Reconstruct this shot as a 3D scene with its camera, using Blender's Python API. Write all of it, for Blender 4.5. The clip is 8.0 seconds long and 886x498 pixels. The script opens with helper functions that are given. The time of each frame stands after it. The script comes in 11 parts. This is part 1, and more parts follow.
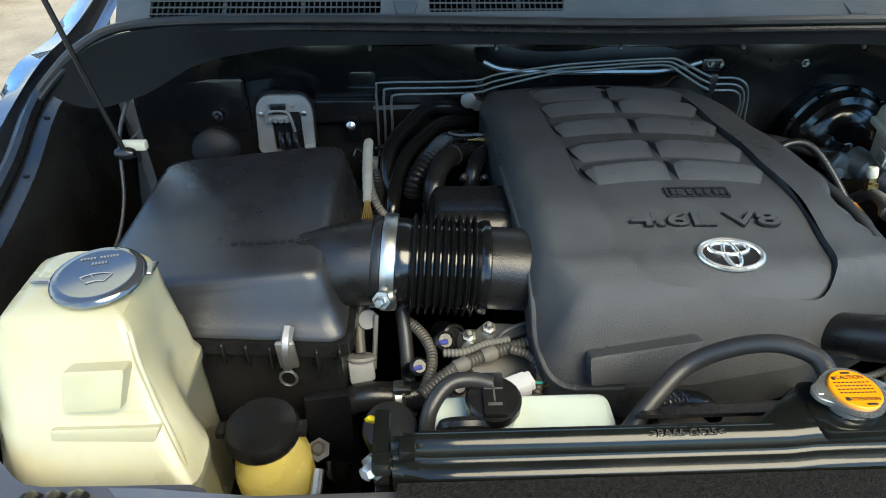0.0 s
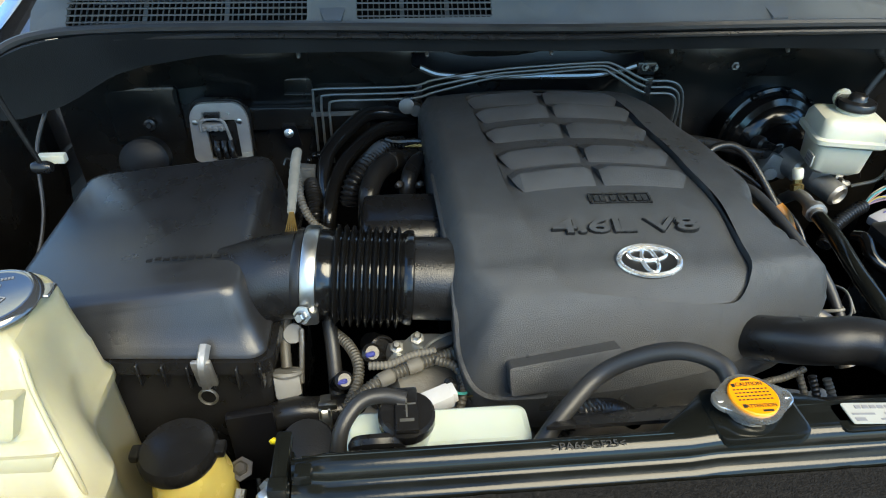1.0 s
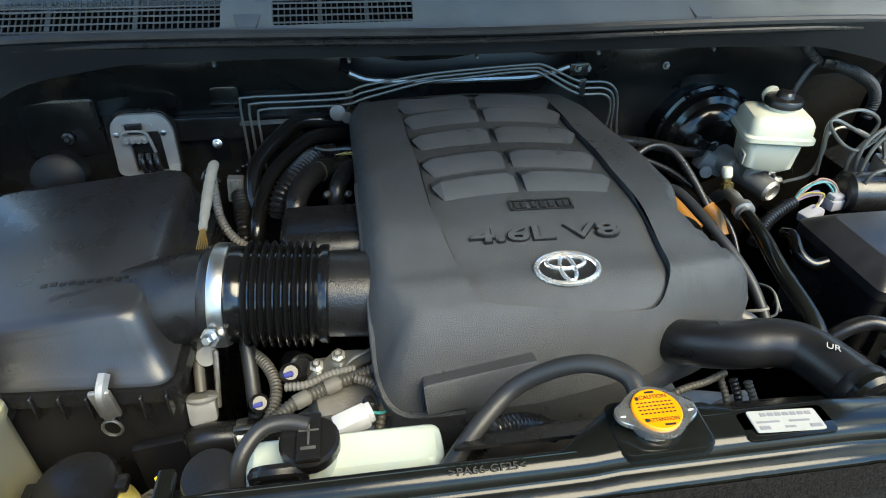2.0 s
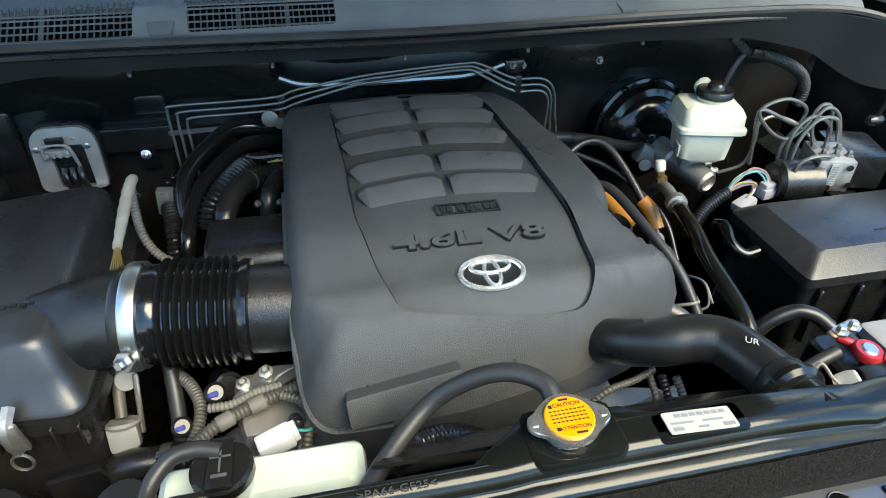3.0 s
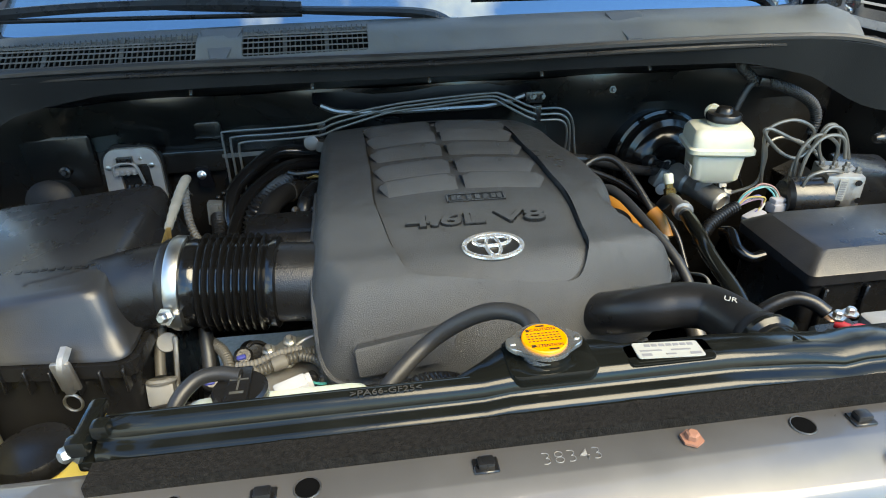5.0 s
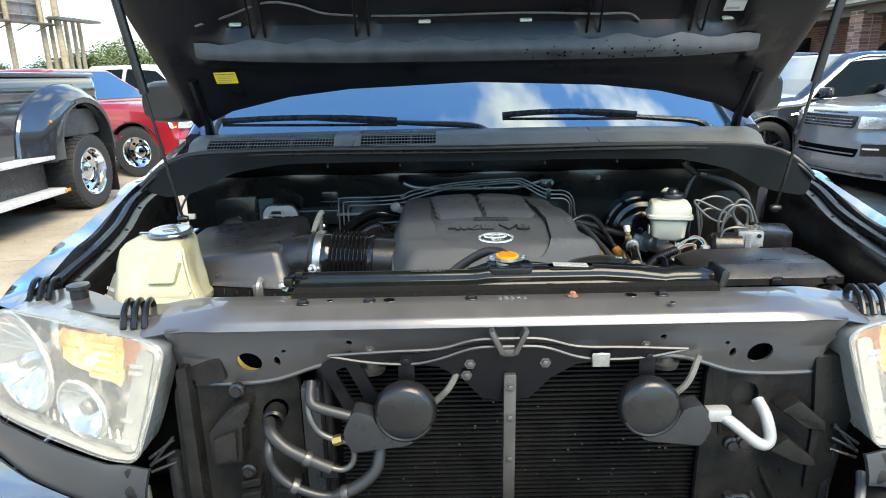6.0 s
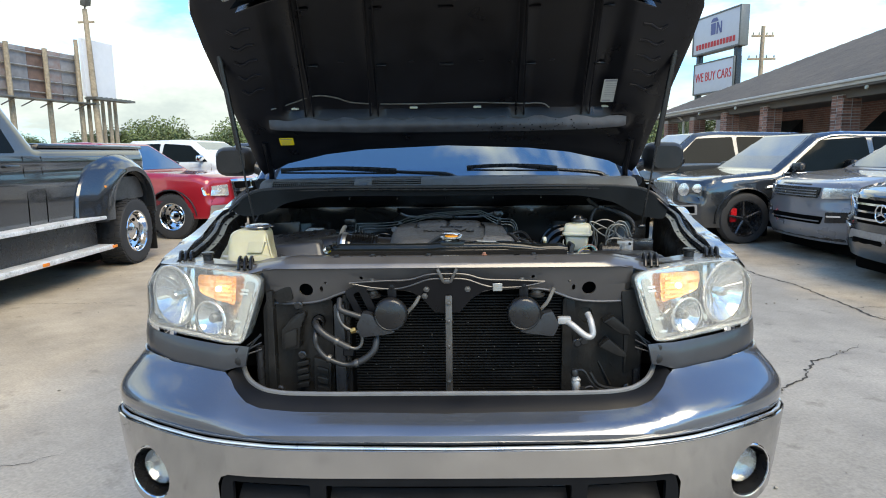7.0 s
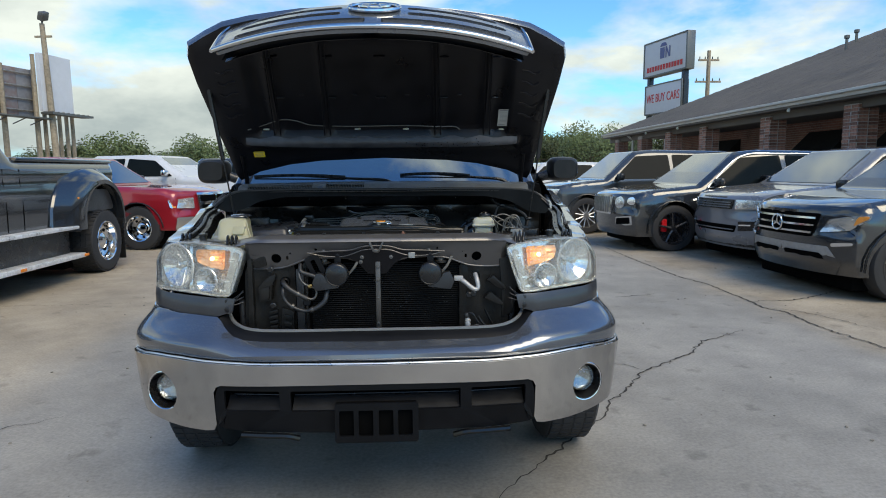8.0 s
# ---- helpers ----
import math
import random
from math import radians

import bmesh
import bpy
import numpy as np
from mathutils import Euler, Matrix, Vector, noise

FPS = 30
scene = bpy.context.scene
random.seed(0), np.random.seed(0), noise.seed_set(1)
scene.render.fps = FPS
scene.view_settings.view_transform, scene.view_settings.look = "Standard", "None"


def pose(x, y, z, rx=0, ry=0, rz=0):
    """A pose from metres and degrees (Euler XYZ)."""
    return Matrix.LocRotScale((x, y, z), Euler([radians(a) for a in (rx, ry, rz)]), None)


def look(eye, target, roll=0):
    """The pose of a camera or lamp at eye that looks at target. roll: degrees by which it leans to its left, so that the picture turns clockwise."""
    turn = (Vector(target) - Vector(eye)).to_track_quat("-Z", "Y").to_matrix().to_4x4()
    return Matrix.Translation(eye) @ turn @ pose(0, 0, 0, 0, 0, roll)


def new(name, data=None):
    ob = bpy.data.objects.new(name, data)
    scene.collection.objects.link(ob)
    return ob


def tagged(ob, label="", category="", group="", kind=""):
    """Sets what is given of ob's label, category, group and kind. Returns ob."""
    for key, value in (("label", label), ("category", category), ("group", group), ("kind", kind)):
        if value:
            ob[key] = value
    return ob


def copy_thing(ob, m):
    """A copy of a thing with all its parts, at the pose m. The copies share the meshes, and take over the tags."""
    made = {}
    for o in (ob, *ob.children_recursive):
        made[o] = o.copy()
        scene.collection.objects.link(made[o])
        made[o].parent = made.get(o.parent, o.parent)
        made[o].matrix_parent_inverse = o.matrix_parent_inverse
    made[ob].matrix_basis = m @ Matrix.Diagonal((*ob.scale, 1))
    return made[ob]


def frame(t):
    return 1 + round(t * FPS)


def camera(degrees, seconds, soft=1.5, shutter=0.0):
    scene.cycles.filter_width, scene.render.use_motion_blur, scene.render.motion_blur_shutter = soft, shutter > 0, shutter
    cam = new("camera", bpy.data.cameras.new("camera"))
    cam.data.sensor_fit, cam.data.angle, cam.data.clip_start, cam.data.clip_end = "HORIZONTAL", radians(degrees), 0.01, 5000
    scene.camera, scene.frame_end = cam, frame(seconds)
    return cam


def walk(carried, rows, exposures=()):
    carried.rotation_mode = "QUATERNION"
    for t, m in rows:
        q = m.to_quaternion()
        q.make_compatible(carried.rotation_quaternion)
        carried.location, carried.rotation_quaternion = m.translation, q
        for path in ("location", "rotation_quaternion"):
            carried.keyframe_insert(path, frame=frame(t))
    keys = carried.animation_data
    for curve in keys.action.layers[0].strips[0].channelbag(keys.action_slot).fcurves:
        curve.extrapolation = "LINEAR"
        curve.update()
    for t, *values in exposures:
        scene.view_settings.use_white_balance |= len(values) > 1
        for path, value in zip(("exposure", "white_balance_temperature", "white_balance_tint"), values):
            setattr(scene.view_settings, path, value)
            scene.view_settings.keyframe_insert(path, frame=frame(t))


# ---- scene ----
cam = camera(71.5, 8.0, soft=1.0)

PATH = [
    (0, (-0.304, -0.084, 1.557), (-0.229, 1.541, 0.395), 0.6),
    (0.5, (-0.28, -0.078, 1.56), (-0.16, 1.544, 0.398), 1.0),
    (1, (-0.25, -0.075, 1.564), (-0.085, 1.544, 0.401), 1.2),
    (1.5, (-0.216, -0.066, 1.563), (-0.007, 1.548, 0.402), 1.2),
    (3, (-0.138, -0.049, 1.566), (0.21, 1.536, 0.396), 0.6),
    (3.5, (-0.105, -0.047, 1.568), (0.276, 1.522, 0.388), 0.1),
    (4, (-0.069, -0.05, 1.57), (0.306, 1.525, 0.396), -0.4),
    (4.5, (-0.038, -0.088, 1.549), (0.278, 1.548, 0.443), -0.9),
    (5, (-0.113, -0.168, 1.512), (0.1, 1.572, 0.549), -1.4),
    (5.2, (-0.142, -0.24, 1.529), (0.022, 1.547, 0.647), -1.5),
    (6.3, (-0.054, -0.959, 1.478), (-0.074, 0.992, 1.04), -0.7),
    (6.5, (-0.023, -1.109, 1.472), (-0.052, 0.853, 1.087), -0.6),
    (7, (0.013, -1.527, 1.446), (-0.015, 0.449, 1.14), -0.6),
    (7.5, (0.118, -1.923, 1.427), (0.125, 0.058, 1.154), -0.6),
    (8, (0.149, -2.25, 1.413), (0.238, -0.268, 1.16), -0.4),
]

EXPOSURE = [(0, 2.12, 9500, 0), (1.5, 2.26, 9500, 0), (3.5, 2.50, 9600, 0), (5.2, 2.34, 10300, 2), (6.3, 2.20, 9800, 4), (7, 1.54, 9400, 6), (7.5, 1.14, 9200, 6), (8, 0.84, 8900, 6)]
walk(cam, [(t, look(eye, target, roll)) for t, eye, target, roll in PATH], EXPOSURE)

# ---------------------------------------------------------------- light
world = bpy.data.worlds.new("sky")
scene.world = world
world.use_nodes = True
wn, wl = world.node_tree.nodes, world.node_tree.links
wn.clear()


def wnode(kind, **values):
    n = wn.new(kind)
    for k, v in values.items():
        n.inputs[k].default_value = v
    return n


sky = wn.new("ShaderNodeTexSky")
sky.sky_type = "NISHITA"
sky.sun_disc = False
SUN_EL, SUN_ROT = radians(48), radians(148)
sky.sun_elevation, sky.sun_rotation = SUN_EL, SUN_ROT
sky.air_density, sky.dust_density, sky.ozone_density = 1.0, 0.6, 2.0
coord = wn.new("ShaderNodeTexCoord")
squash = wnode("ShaderNodeMapping", Scale=(1.0, 1.0, 2.2), Location=(0.35, 1.3, 0.2))
big = wnode("ShaderNodeTexNoise", Scale=2.1, Detail=7.0, Roughness=0.56, Distortion=0.25)
edge = wn.new("ShaderNodeValToRGB")
edge.color_ramp.elements[0].position, edge.color_ramp.elements[1].position = 0.44, 0.56
shade = wnode("ShaderNodeTexNoise", Scale=3.4, Detail=6.0, Roughness=0.6)
tone = wn.new("ShaderNodeValToRGB")
tone.color_ramp.elements[0].position, tone.color_ramp.elements[1].position = 0.33, 0.66
tone.color_ramp.elements[0].color, tone.color_ramp.elements[1].color = (0.35, 0.47, 0.605, 1), (0.70, 0.86, 1.02, 1)
blue = wnode("ShaderNodeMix", Factor=1.0)
blue.data_type, blue.blend_type = "RGBA", "MULTIPLY"
blue.inputs[7].default_value = (0.046, 0.113, 0.200, 1)
over = wn.new("ShaderNodeMix")
over.data_type = "RGBA"
back = wnode("ShaderNodeBackground", Strength=0.9)
wout = wn.new("ShaderNodeOutputWorld")
wl.new(coord.outputs["Generated"], squash.inputs["Vector"])
wl.new(squash.outputs[0], big.inputs["Vector"])
wl.new(squash.outputs[0], shade.inputs["Vector"])
height = wn.new("ShaderNodeSeparateXYZ")
fewer = wnode("ShaderNodeMapRange", **{"From Min": 0.05, "From Max": 0.75, "To Min": 0.045, "To Max": -0.10})
cover_of = wn.new("ShaderNodeMath")
cover_of.operation = "ADD"
wl.new(coord.outputs["Generated"], height.inputs[0])
wl.new(height.outputs["Z"], fewer.inputs["Value"])
wl.new(big.outputs["Fac"], cover_of.inputs[0])
wl.new(fewer.outputs[0], cover_of.inputs[1])
wl.new(cover_of.outputs[0], edge.inputs[0])
wl.new(shade.outputs["Fac"], tone.inputs[0])
# clouds are brighter on the sun's side of the sky
sunward = wn.new("ShaderNodeVectorMath")
sunward.operation = "DOT_PRODUCT"
sunward.inputs[1].default_value = (0.36, -0.56, 0.745)
lit = wnode("ShaderNodeMapRange", **{"From Min": -1.0, "From Max": 1.0, "To Min": 0.58, "To Max": 1.18})
bright = wn.new("ShaderNodeVectorMath")
bright.operation = "SCALE"
wl.new(coord.outputs["Generated"], sunward.inputs[0])
wl.new(sunward.outputs["Value"], lit.inputs["Value"])
wl.new(tone.outputs[0], bright.inputs[0])
wl.new(lit.outputs[0], bright.inputs["Scale"])
wl.new(sky.outputs[0], blue.inputs[6])
wl.new(edge.outputs[0], over.inputs[0])
wl.new(blue.outputs[2], over.inputs[6])
wl.new(bright.outputs[0], over.inputs[7])
wl.new(over.outputs[2], back.inputs[0])
wl.new(back.outputs[0], wout.inputs[0])

sun = new("sun", bpy.data.lights.new("sun", "SUN"))
sun.data.energy, sun.data.angle, sun.data.color = 1.65, radians(42), (1.0, 0.935, 0.845)
sun.matrix_world = look((5, -7, 11.5), (0, 1, 0))
tagged(sun, kind="structure")

# ---------------------------------------------------------------- materials
def mat(name, color, rough=0.5, metal=0.0, var=0.12, scale=30.0, bump=0.0, bscale=400.0, coat=0.0, rvar=0.1, color2=None, blot=0.0,
        emit=None, trans=0.0, ior=1.45, sss=0.0, alpha=1.0, each=0.0):
    m = bpy.data.materials.new(name)
    m.use_nodes = True
    nt = m.node_tree
    n, l = nt.nodes, nt.links
    p = n["Principled BSDF"]
    tc = n.new("ShaderNodeTexCoord")
    fine = n.new("ShaderNodeTexNoise")
    fine.inputs["Scale"].default_value, fine.inputs["Detail"].default_value = scale, 5
    wide = n.new("ShaderNodeTexNoise")
    wide.inputs["Scale"].default_value, wide.inputs["Detail"].default_value = scale / 7, 3
    l.new(tc.outputs["Object"], fine.inputs["Vector"])
    l.new(tc.outputs["Object"], wide.inputs["Vector"])
    both = n.new("ShaderNodeMath")
    both.operation = "ADD"
    l.new(fine.outputs["Fac"], both.inputs[0])
    l.new(wide.outputs["Fac"], both.inputs[1])
    ramp = n.new("ShaderNodeMapRange")
    ramp.inputs["From Min"].default_value, ramp.inputs["From Max"].default_value = 0.7, 1.3
    l.new(both.outputs[0], ramp.inputs["Value"])
    mix = n.new("ShaderNodeMix")
    mix.data_type = "RGBA"
    dark = color2 or tuple(c * (1 - var) for c in color)
    lite = color if color2 else tuple(min(1, c * (1 + var)) for c in color)
    mix.inputs[6].default_value, mix.inputs[7].default_value = (*dark, 1), (*lite, 1)
    l.new(ramp.outputs[0], mix.inputs[0])
    out = mix.outputs[2]
    if each:
        info = n.new("ShaderNodeObjectInfo")
        hsv = n.new("ShaderNodeHueSaturation")
        rng = n.new("ShaderNodeMapRange")
        rng.inputs["To Min"].default_value, rng.inputs["To Max"].default_value = 1 - each, 1 + each
        l.new(info.outputs["Random"], rng.inputs["Value"])
        l.new(rng.outputs[0], hsv.inputs["Value"])
        l.new(out, hsv.inputs["Color"])
        out = hsv.outputs[0]
    l.new(out, p.inputs["Base Color"])
    rr = n.new("ShaderNodeMapRange")
    rr.inputs["From Min"].default_value, rr.inputs["From Max"].default_value = 0.7, 1.3
    rr.inputs["To Min"].default_value, rr.inputs["To Max"].default_value = max(0, rough - rvar), min(1, rough + rvar)
    l.new(both.outputs[0], rr.inputs["Value"])
    l.new(rr.outputs[0], p.inputs["Roughness"])
    p.inputs["Metallic"].default_value = metal
    p.inputs["Coat Weight"].default_value = coat
    p.inputs["Coat Roughness"].default_value = 0.04
    p.inputs["Transmission Weight"].default_value = trans
    p.inputs["IOR"].default_value = ior
    p.inputs["Alpha"].default_value = alpha
    if sss:
        p.inputs["Subsurface Weight"].default_value = sss
        p.inputs["Subsurface Radius"].default_value = (0.03, 0.025, 0.012)
    if emit:
        p.inputs["Emission Color"].default_value = (*emit[:3], 1)
        p.inputs["Emission Strength"].default_value = emit[3]
    if bump:
        bt = n.new("ShaderNodeTexNoise")
        bt.inputs["Scale"].default_value, bt.inputs["Detail"].default_value = bscale, 3
        b = n.new("ShaderNodeBump")
        b.inputs["Strength"].default_value, b.inputs["Distance"].default_value = bump, 0.002
        l.new(tc.outputs["Object"], bt.inputs["Vector"])
        l.new(bt.outputs["Fac"], b.inputs["Height"])
        l.new(b.outputs[0], p.inputs["Normal"])
    return m


PLASTIC = mat("textured_black_plastic", (0.014, 0.015, 0.017), 0.30, var=0.15, scale=60, bump=0.25, bscale=900)
COVERMAT = mat("engine_cover_plastic", (0.045, 0.0468, 0.0485), 0.36, var=0.14, scale=50, bump=0.55, bscale=1250)
PLASTIC_S = mat("smooth_black_plastic", (0.009, 0.009, 0.0095), 0.28, var=0.2, scale=40, bump=0.06, bscale=300)
PLASTIC_G = mat("dusty_grey_plastic", (0.011, 0.0112, 0.0115), 0.38, var=0.4, scale=18, bump=0.15, bscale=500, ior=1.33)
TANKBLACK = mat("glossy_black_moulding", (0.0065, 0.007, 0.006), 0.15, var=0.3, scale=25, rvar=0.06, bump=0.03, bscale=140, ior=1.36)
HOSEGLOSS = mat("glossy_hose_rubber", (0.006, 0.006, 0.0062), 0.17, var=0.2, scale=40, rvar=0.05, bump=0.06, bscale=300, ior=1.5)
RUBBER = mat("rubber", (0.009, 0.009, 0.0095), 0.30, var=0.2, scale=40, bump=0.08, bscale=500)
RUBBER_D = mat("dusty_rubber", (0.018, 0.0182, 0.0188), 0.42, var=0.25, scale=22, bump=0.1, bscale=500)
COWLMAT = mat("weathered_cowl_plastic", (0.0066, 0.0078, 0.0086), 0.52, var=0.3, scale=9, bump=0.15, bscale=700, ior=1.22)
VENTMESH = mat("vent_mesh_plastic", (0.055, 0.057, 0.057), 0.5, var=0.2, scale=40)
COWLTOP = mat("grey_cowl_plastic", (0.098, 0.102, 0.100), 0.48, var=0.2, scale=12, bump=0.2, bscale=900, ior=1.35)
PAINT = mat("slate_metallic_paint", (0.132, 0.148, 0.172), 0.24, 0.75, var=0.08, scale=4, coat=1.0, rvar=0.04)
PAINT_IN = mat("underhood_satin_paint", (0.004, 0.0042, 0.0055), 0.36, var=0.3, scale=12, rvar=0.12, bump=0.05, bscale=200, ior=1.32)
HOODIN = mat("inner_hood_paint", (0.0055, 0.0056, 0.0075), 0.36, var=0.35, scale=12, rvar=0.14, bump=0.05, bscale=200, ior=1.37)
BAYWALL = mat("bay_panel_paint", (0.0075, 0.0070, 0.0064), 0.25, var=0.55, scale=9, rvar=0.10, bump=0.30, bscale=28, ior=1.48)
GLOSSBLACK = mat("gloss_black_enamel", (0.003, 0.003, 0.0032), 0.12, var=0.3, scale=20, rvar=0.05, ior=1.42)
FUSEMAT = mat("fuse_lid_plastic", (0.016, 0.016, 0.017), 0.34, var=0.35, scale=40, rvar=0.10, bump=0.14, bscale=500)
AIRMAT = mat("air_box_plastic", (0.017, 0.0175, 0.019), 0.30, var=0.25, scale=22, rvar=0.05, bump=0.12, bscale=900, ior=1.5)
FILLER = mat("dull_slate_filler", (0.034, 0.037, 0.042), 0.36, 0.2, var=0.2, scale=9, coat=0.3, bump=0.05, bscale=200)
LIPMAT = mat("pale_lip_paint", (0.135, 0.135, 0.132), 0.34, 0.3, var=0.12, scale=20, coat=0.4)
LEDGE = mat("dark_ledge_paint", (0.0045, 0.0048, 0.0055), 0.42, 0.0, var=0.2, scale=8, ior=1.26)
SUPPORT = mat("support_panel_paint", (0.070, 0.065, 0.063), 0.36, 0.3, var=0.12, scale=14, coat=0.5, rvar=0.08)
# the support's paint made lighter: sky light on its top put into the colour
SUPPORT_TOP = mat("support_lit_paint", (0.110, 0.104, 0.100), 0.34, 0.45, var=0.14, scale=20, coat=0.7, rvar=0.08)
# rougher, paler chrome: the edge's white highlight is put into the colour
EDGECHROME = mat("pale_edge_chrome", (0.70, 0.69, 0.67), 0.32, 0.9, var=0.1, scale=12)
CHROME = mat("chrome", (0.62, 0.62, 0.62), 0.10, 1.0, var=0.05, scale=6, rvar=0.05)
CAPMETAL = mat("satin_cap_steel", (0.52, 0.52, 0.50), 0.30, 0.9, var=0.12, scale=60, rvar=0.08)
BUMPCHROME = mat("bumper_chrome", (0.51, 0.495, 0.475), 0.10, 1.0, var=0.06, scale=3, rvar=0.04)
SILVER = mat("bright_badge_silver", (0.80, 0.80, 0.79), 0.26, 0.85, var=0.06, scale=60)
GRILLEMAT = mat("silver_grille_paint", (0.20, 0.215, 0.235), 0.28, 0.75, var=0.08, scale=5, coat=0.6)
STEEL = mat("zinc_steel", (0.50, 0.50, 0.48), 0.36, 1.0, var=0.2, scale=40)
ALU = mat("cast_aluminium", (0.36, 0.35, 0.33), 0.5, 0.9, var=0.3, scale=35, bump=0.3, bscale=250)
GREYMETAL = mat("grey_line_coating", (0.13, 0.13, 0.122), 0.42, 0.6, var=0.15, scale=60)
BRASS = mat("brass", (0.38, 0.25, 0.09), 0.35, 0.9, var=0.2, scale=60)
TANK = mat("cream_tank_plastic", (0.39, 0.37, 0.262), 0.33, var=0.1, scale=14, sss=0.6, color2=(0.31, 0.287, 0.185))
MILK = mat("milky_tank_plastic", (0.44, 0.50, 0.45), 0.38, var=0.06, scale=14, sss=0.3)
WHITEPL = mat("white_plastic", (0.50, 0.49, 0.40), 0.4, var=0.08, scale=25, sss=0.3)
FLUID = mat("amber_fluid_plastic", (0.66, 0.54, 0.17), 0.26, var=0.2, scale=20, sss=0.5)
CAPBLUE = mat("washer_cap_plastic", (0.030, 0.032, 0.036), 0.13, var=0.12, scale=30, rvar=0.04, coat=1.0, ior=1.7)
CAPORANGE = mat("orange_label", (0.74, 0.24, 0.006), 0.5, var=0.06, scale=50)
INK = mat("black_ink", (0.015, 0.014, 0.013), 0.5)
GREYINK = mat("grey_ink", (0.17, 0.17, 0.18), 0.5)
REDINK = mat("red_ink", (0.55, 0.03, 0.03), 0.5)
BLUEINK = mat("blue_ink", (0.09, 0.11, 0.24), 0.5)
CHALK = mat("pale_chalk", (0.20, 0.19, 0.175), 0.9, var=0.3, scale=200)
PAPER = mat("paper_label", (0.31, 0.31, 0.285), 0.5, var=0.06, scale=50)
YELLOWLBL = mat("yellow_label", (0.75, 0.52, 0.02), 0.5, var=0.05)
INTAKE = mat("satin_intake_plastic", (0.010, 0.010, 0.0105), 0.30, var=0.2, scale=40, bump=0.2, bscale=600)
FOGBOWL = mat("fog_reflector", (0.34, 0.34, 0.33), 0.2, 0.9, bump=0.8, bscale=60)
FOGGLASS = mat("fog_glass", (0.95, 0.96, 0.96), 0.05, var=0.02, scale=8, trans=1.0, ior=1.35, rvar=0.02, bump=0.5, bscale=70)
CARSCREEN = mat("car_screen_glass", (0.012, 0.03, 0.045), 0.02, var=0.1, coat=1.0, ior=2.1, rvar=0.01)
FOAM = mat("grey_foam", (0.0085, 0.0075, 0.0066), 0.95, var=0.95, scale=2000, bump=0.9, bscale=700, ior=1.25)
LOOM = mat("grey_loom", (0.10, 0.095, 0.085), 0.6, var=0.3, scale=60)
LOOM_L = mat("pale_loom", (0.20, 0.19, 0.165), 0.65, var=0.2, scale=80)
FINMAT = mat("condenser_fins", (0.007, 0.007, 0.007), 0.5, 0.1, var=0.4, scale=120, ior=1.25)
PEWTER = mat("pewter_steel", (0.095, 0.09, 0.085), 0.4, 0.7, var=0.3, scale=20)
LENS = mat("headlamp_lens", (0.90, 0.91, 0.90), 0.06, var=0.03, scale=8, trans=0.95, ior=1.25, rvar=0.03)
TINT = mat("dark_car_glass", (0.006, 0.009, 0.010), 0.05, var=0.1, ior=1.12, rvar=0.01)
LAMPRIM = mat("frosted_lamp_rim", (0.23, 0.245, 0.24), 0.22, 0.25, var=0.2, scale=40, bump=0.5, bscale=80)
LAMPSILVER = mat("headlamp_reflector", (0.66, 0.67, 0.655), 0.2, 0.85, var=0.16, scale=50, rvar=0.10, bump=0.45, bscale=45)
LAMPCHROME = mat("lamp_bowl_chrome", (0.60, 0.61, 0.60), 0.09, 0.97, var=0.10, scale=40, rvar=0.05, bump=0.9, bscale=34)
LAMPGREY = mat("lamp_bezel_grey", (0.16, 0.17, 0.17), 0.3, 0.3, var=0.15, scale=40)
PALEALU = mat("pale_cast_alloy", (0.34, 0.335, 0.325), 0.48, 0.5, var=0.16, scale=30, bump=0.2, bscale=250)
SCREEN = mat("windscreen_glass", (0.012, 0.03, 0.045), 0.02, var=0.1, coat=1.0, ior=3.2, rvar=0.01)
REFLECT = mat("reflector_silver", (0.86, 0.87, 0.88), 0.16, 1.0, var=0.08, scale=60, rvar=0.06)
AMBER = mat("amber_lamp", (0.95, 0.36, 0.05), 0.2, 0.4, scale=55, color2=(0.70, 0.52, 0.34), bump=1.0, bscale=60, emit=(1.0, 0.36, 0.05, 0.11))
WARM = mat("lit_bulb", (1, 0.9, 0.7), 0.3, emit=(1.0, 0.66, 0.28, 4.0))
TYRE = mat("tyre_rubber", (0.022, 0.022, 0.023), 0.72, var=0.25, scale=30, bump=0.2, bscale=150)
TREADPLATE = mat("bright_tread_plate", (0.66, 0.66, 0.65), 0.36, 0.3, var=0.3, scale=45, bump=0.6, bscale=90)
RIM = mat("bright_wheel", (0.50, 0.50, 0.49), 0.36, 0.95, var=0.14, scale=20)
RIM_D = mat("dark_wheel", (0.02, 0.02, 0.022), 0.25, 0.3, coat=0.6)
BLACKPAINT = mat("gloss_black_paint", (0.014, 0.016, 0.018), 0.18, 0.0, var=0.1, scale=3, coat=1.0, rvar=0.03, ior=1.6)
GREYPAINT = mat("grey_car_paint", (0.15, 0.163, 0.182), 0.28, 0.3, var=0.1, scale=3, coat=1.0, rvar=0.03)
DARKGREY = mat("graphite_car_paint", (0.050, 0.056, 0.060), 0.22, 0.35, var=0.1, scale=3, coat=1.0, rvar=0.03)
REDPAINT = mat("dark_red_paint", (0.27, 0.010, 0.018), 0.3, 0.15, var=0.1, scale=3, coat=1.0, rvar=0.03)
WHITEPAINT = mat("white_car_paint", (0.50, 0.51, 0.515), 0.3, var=0.05, scale=3, coat=0.8)
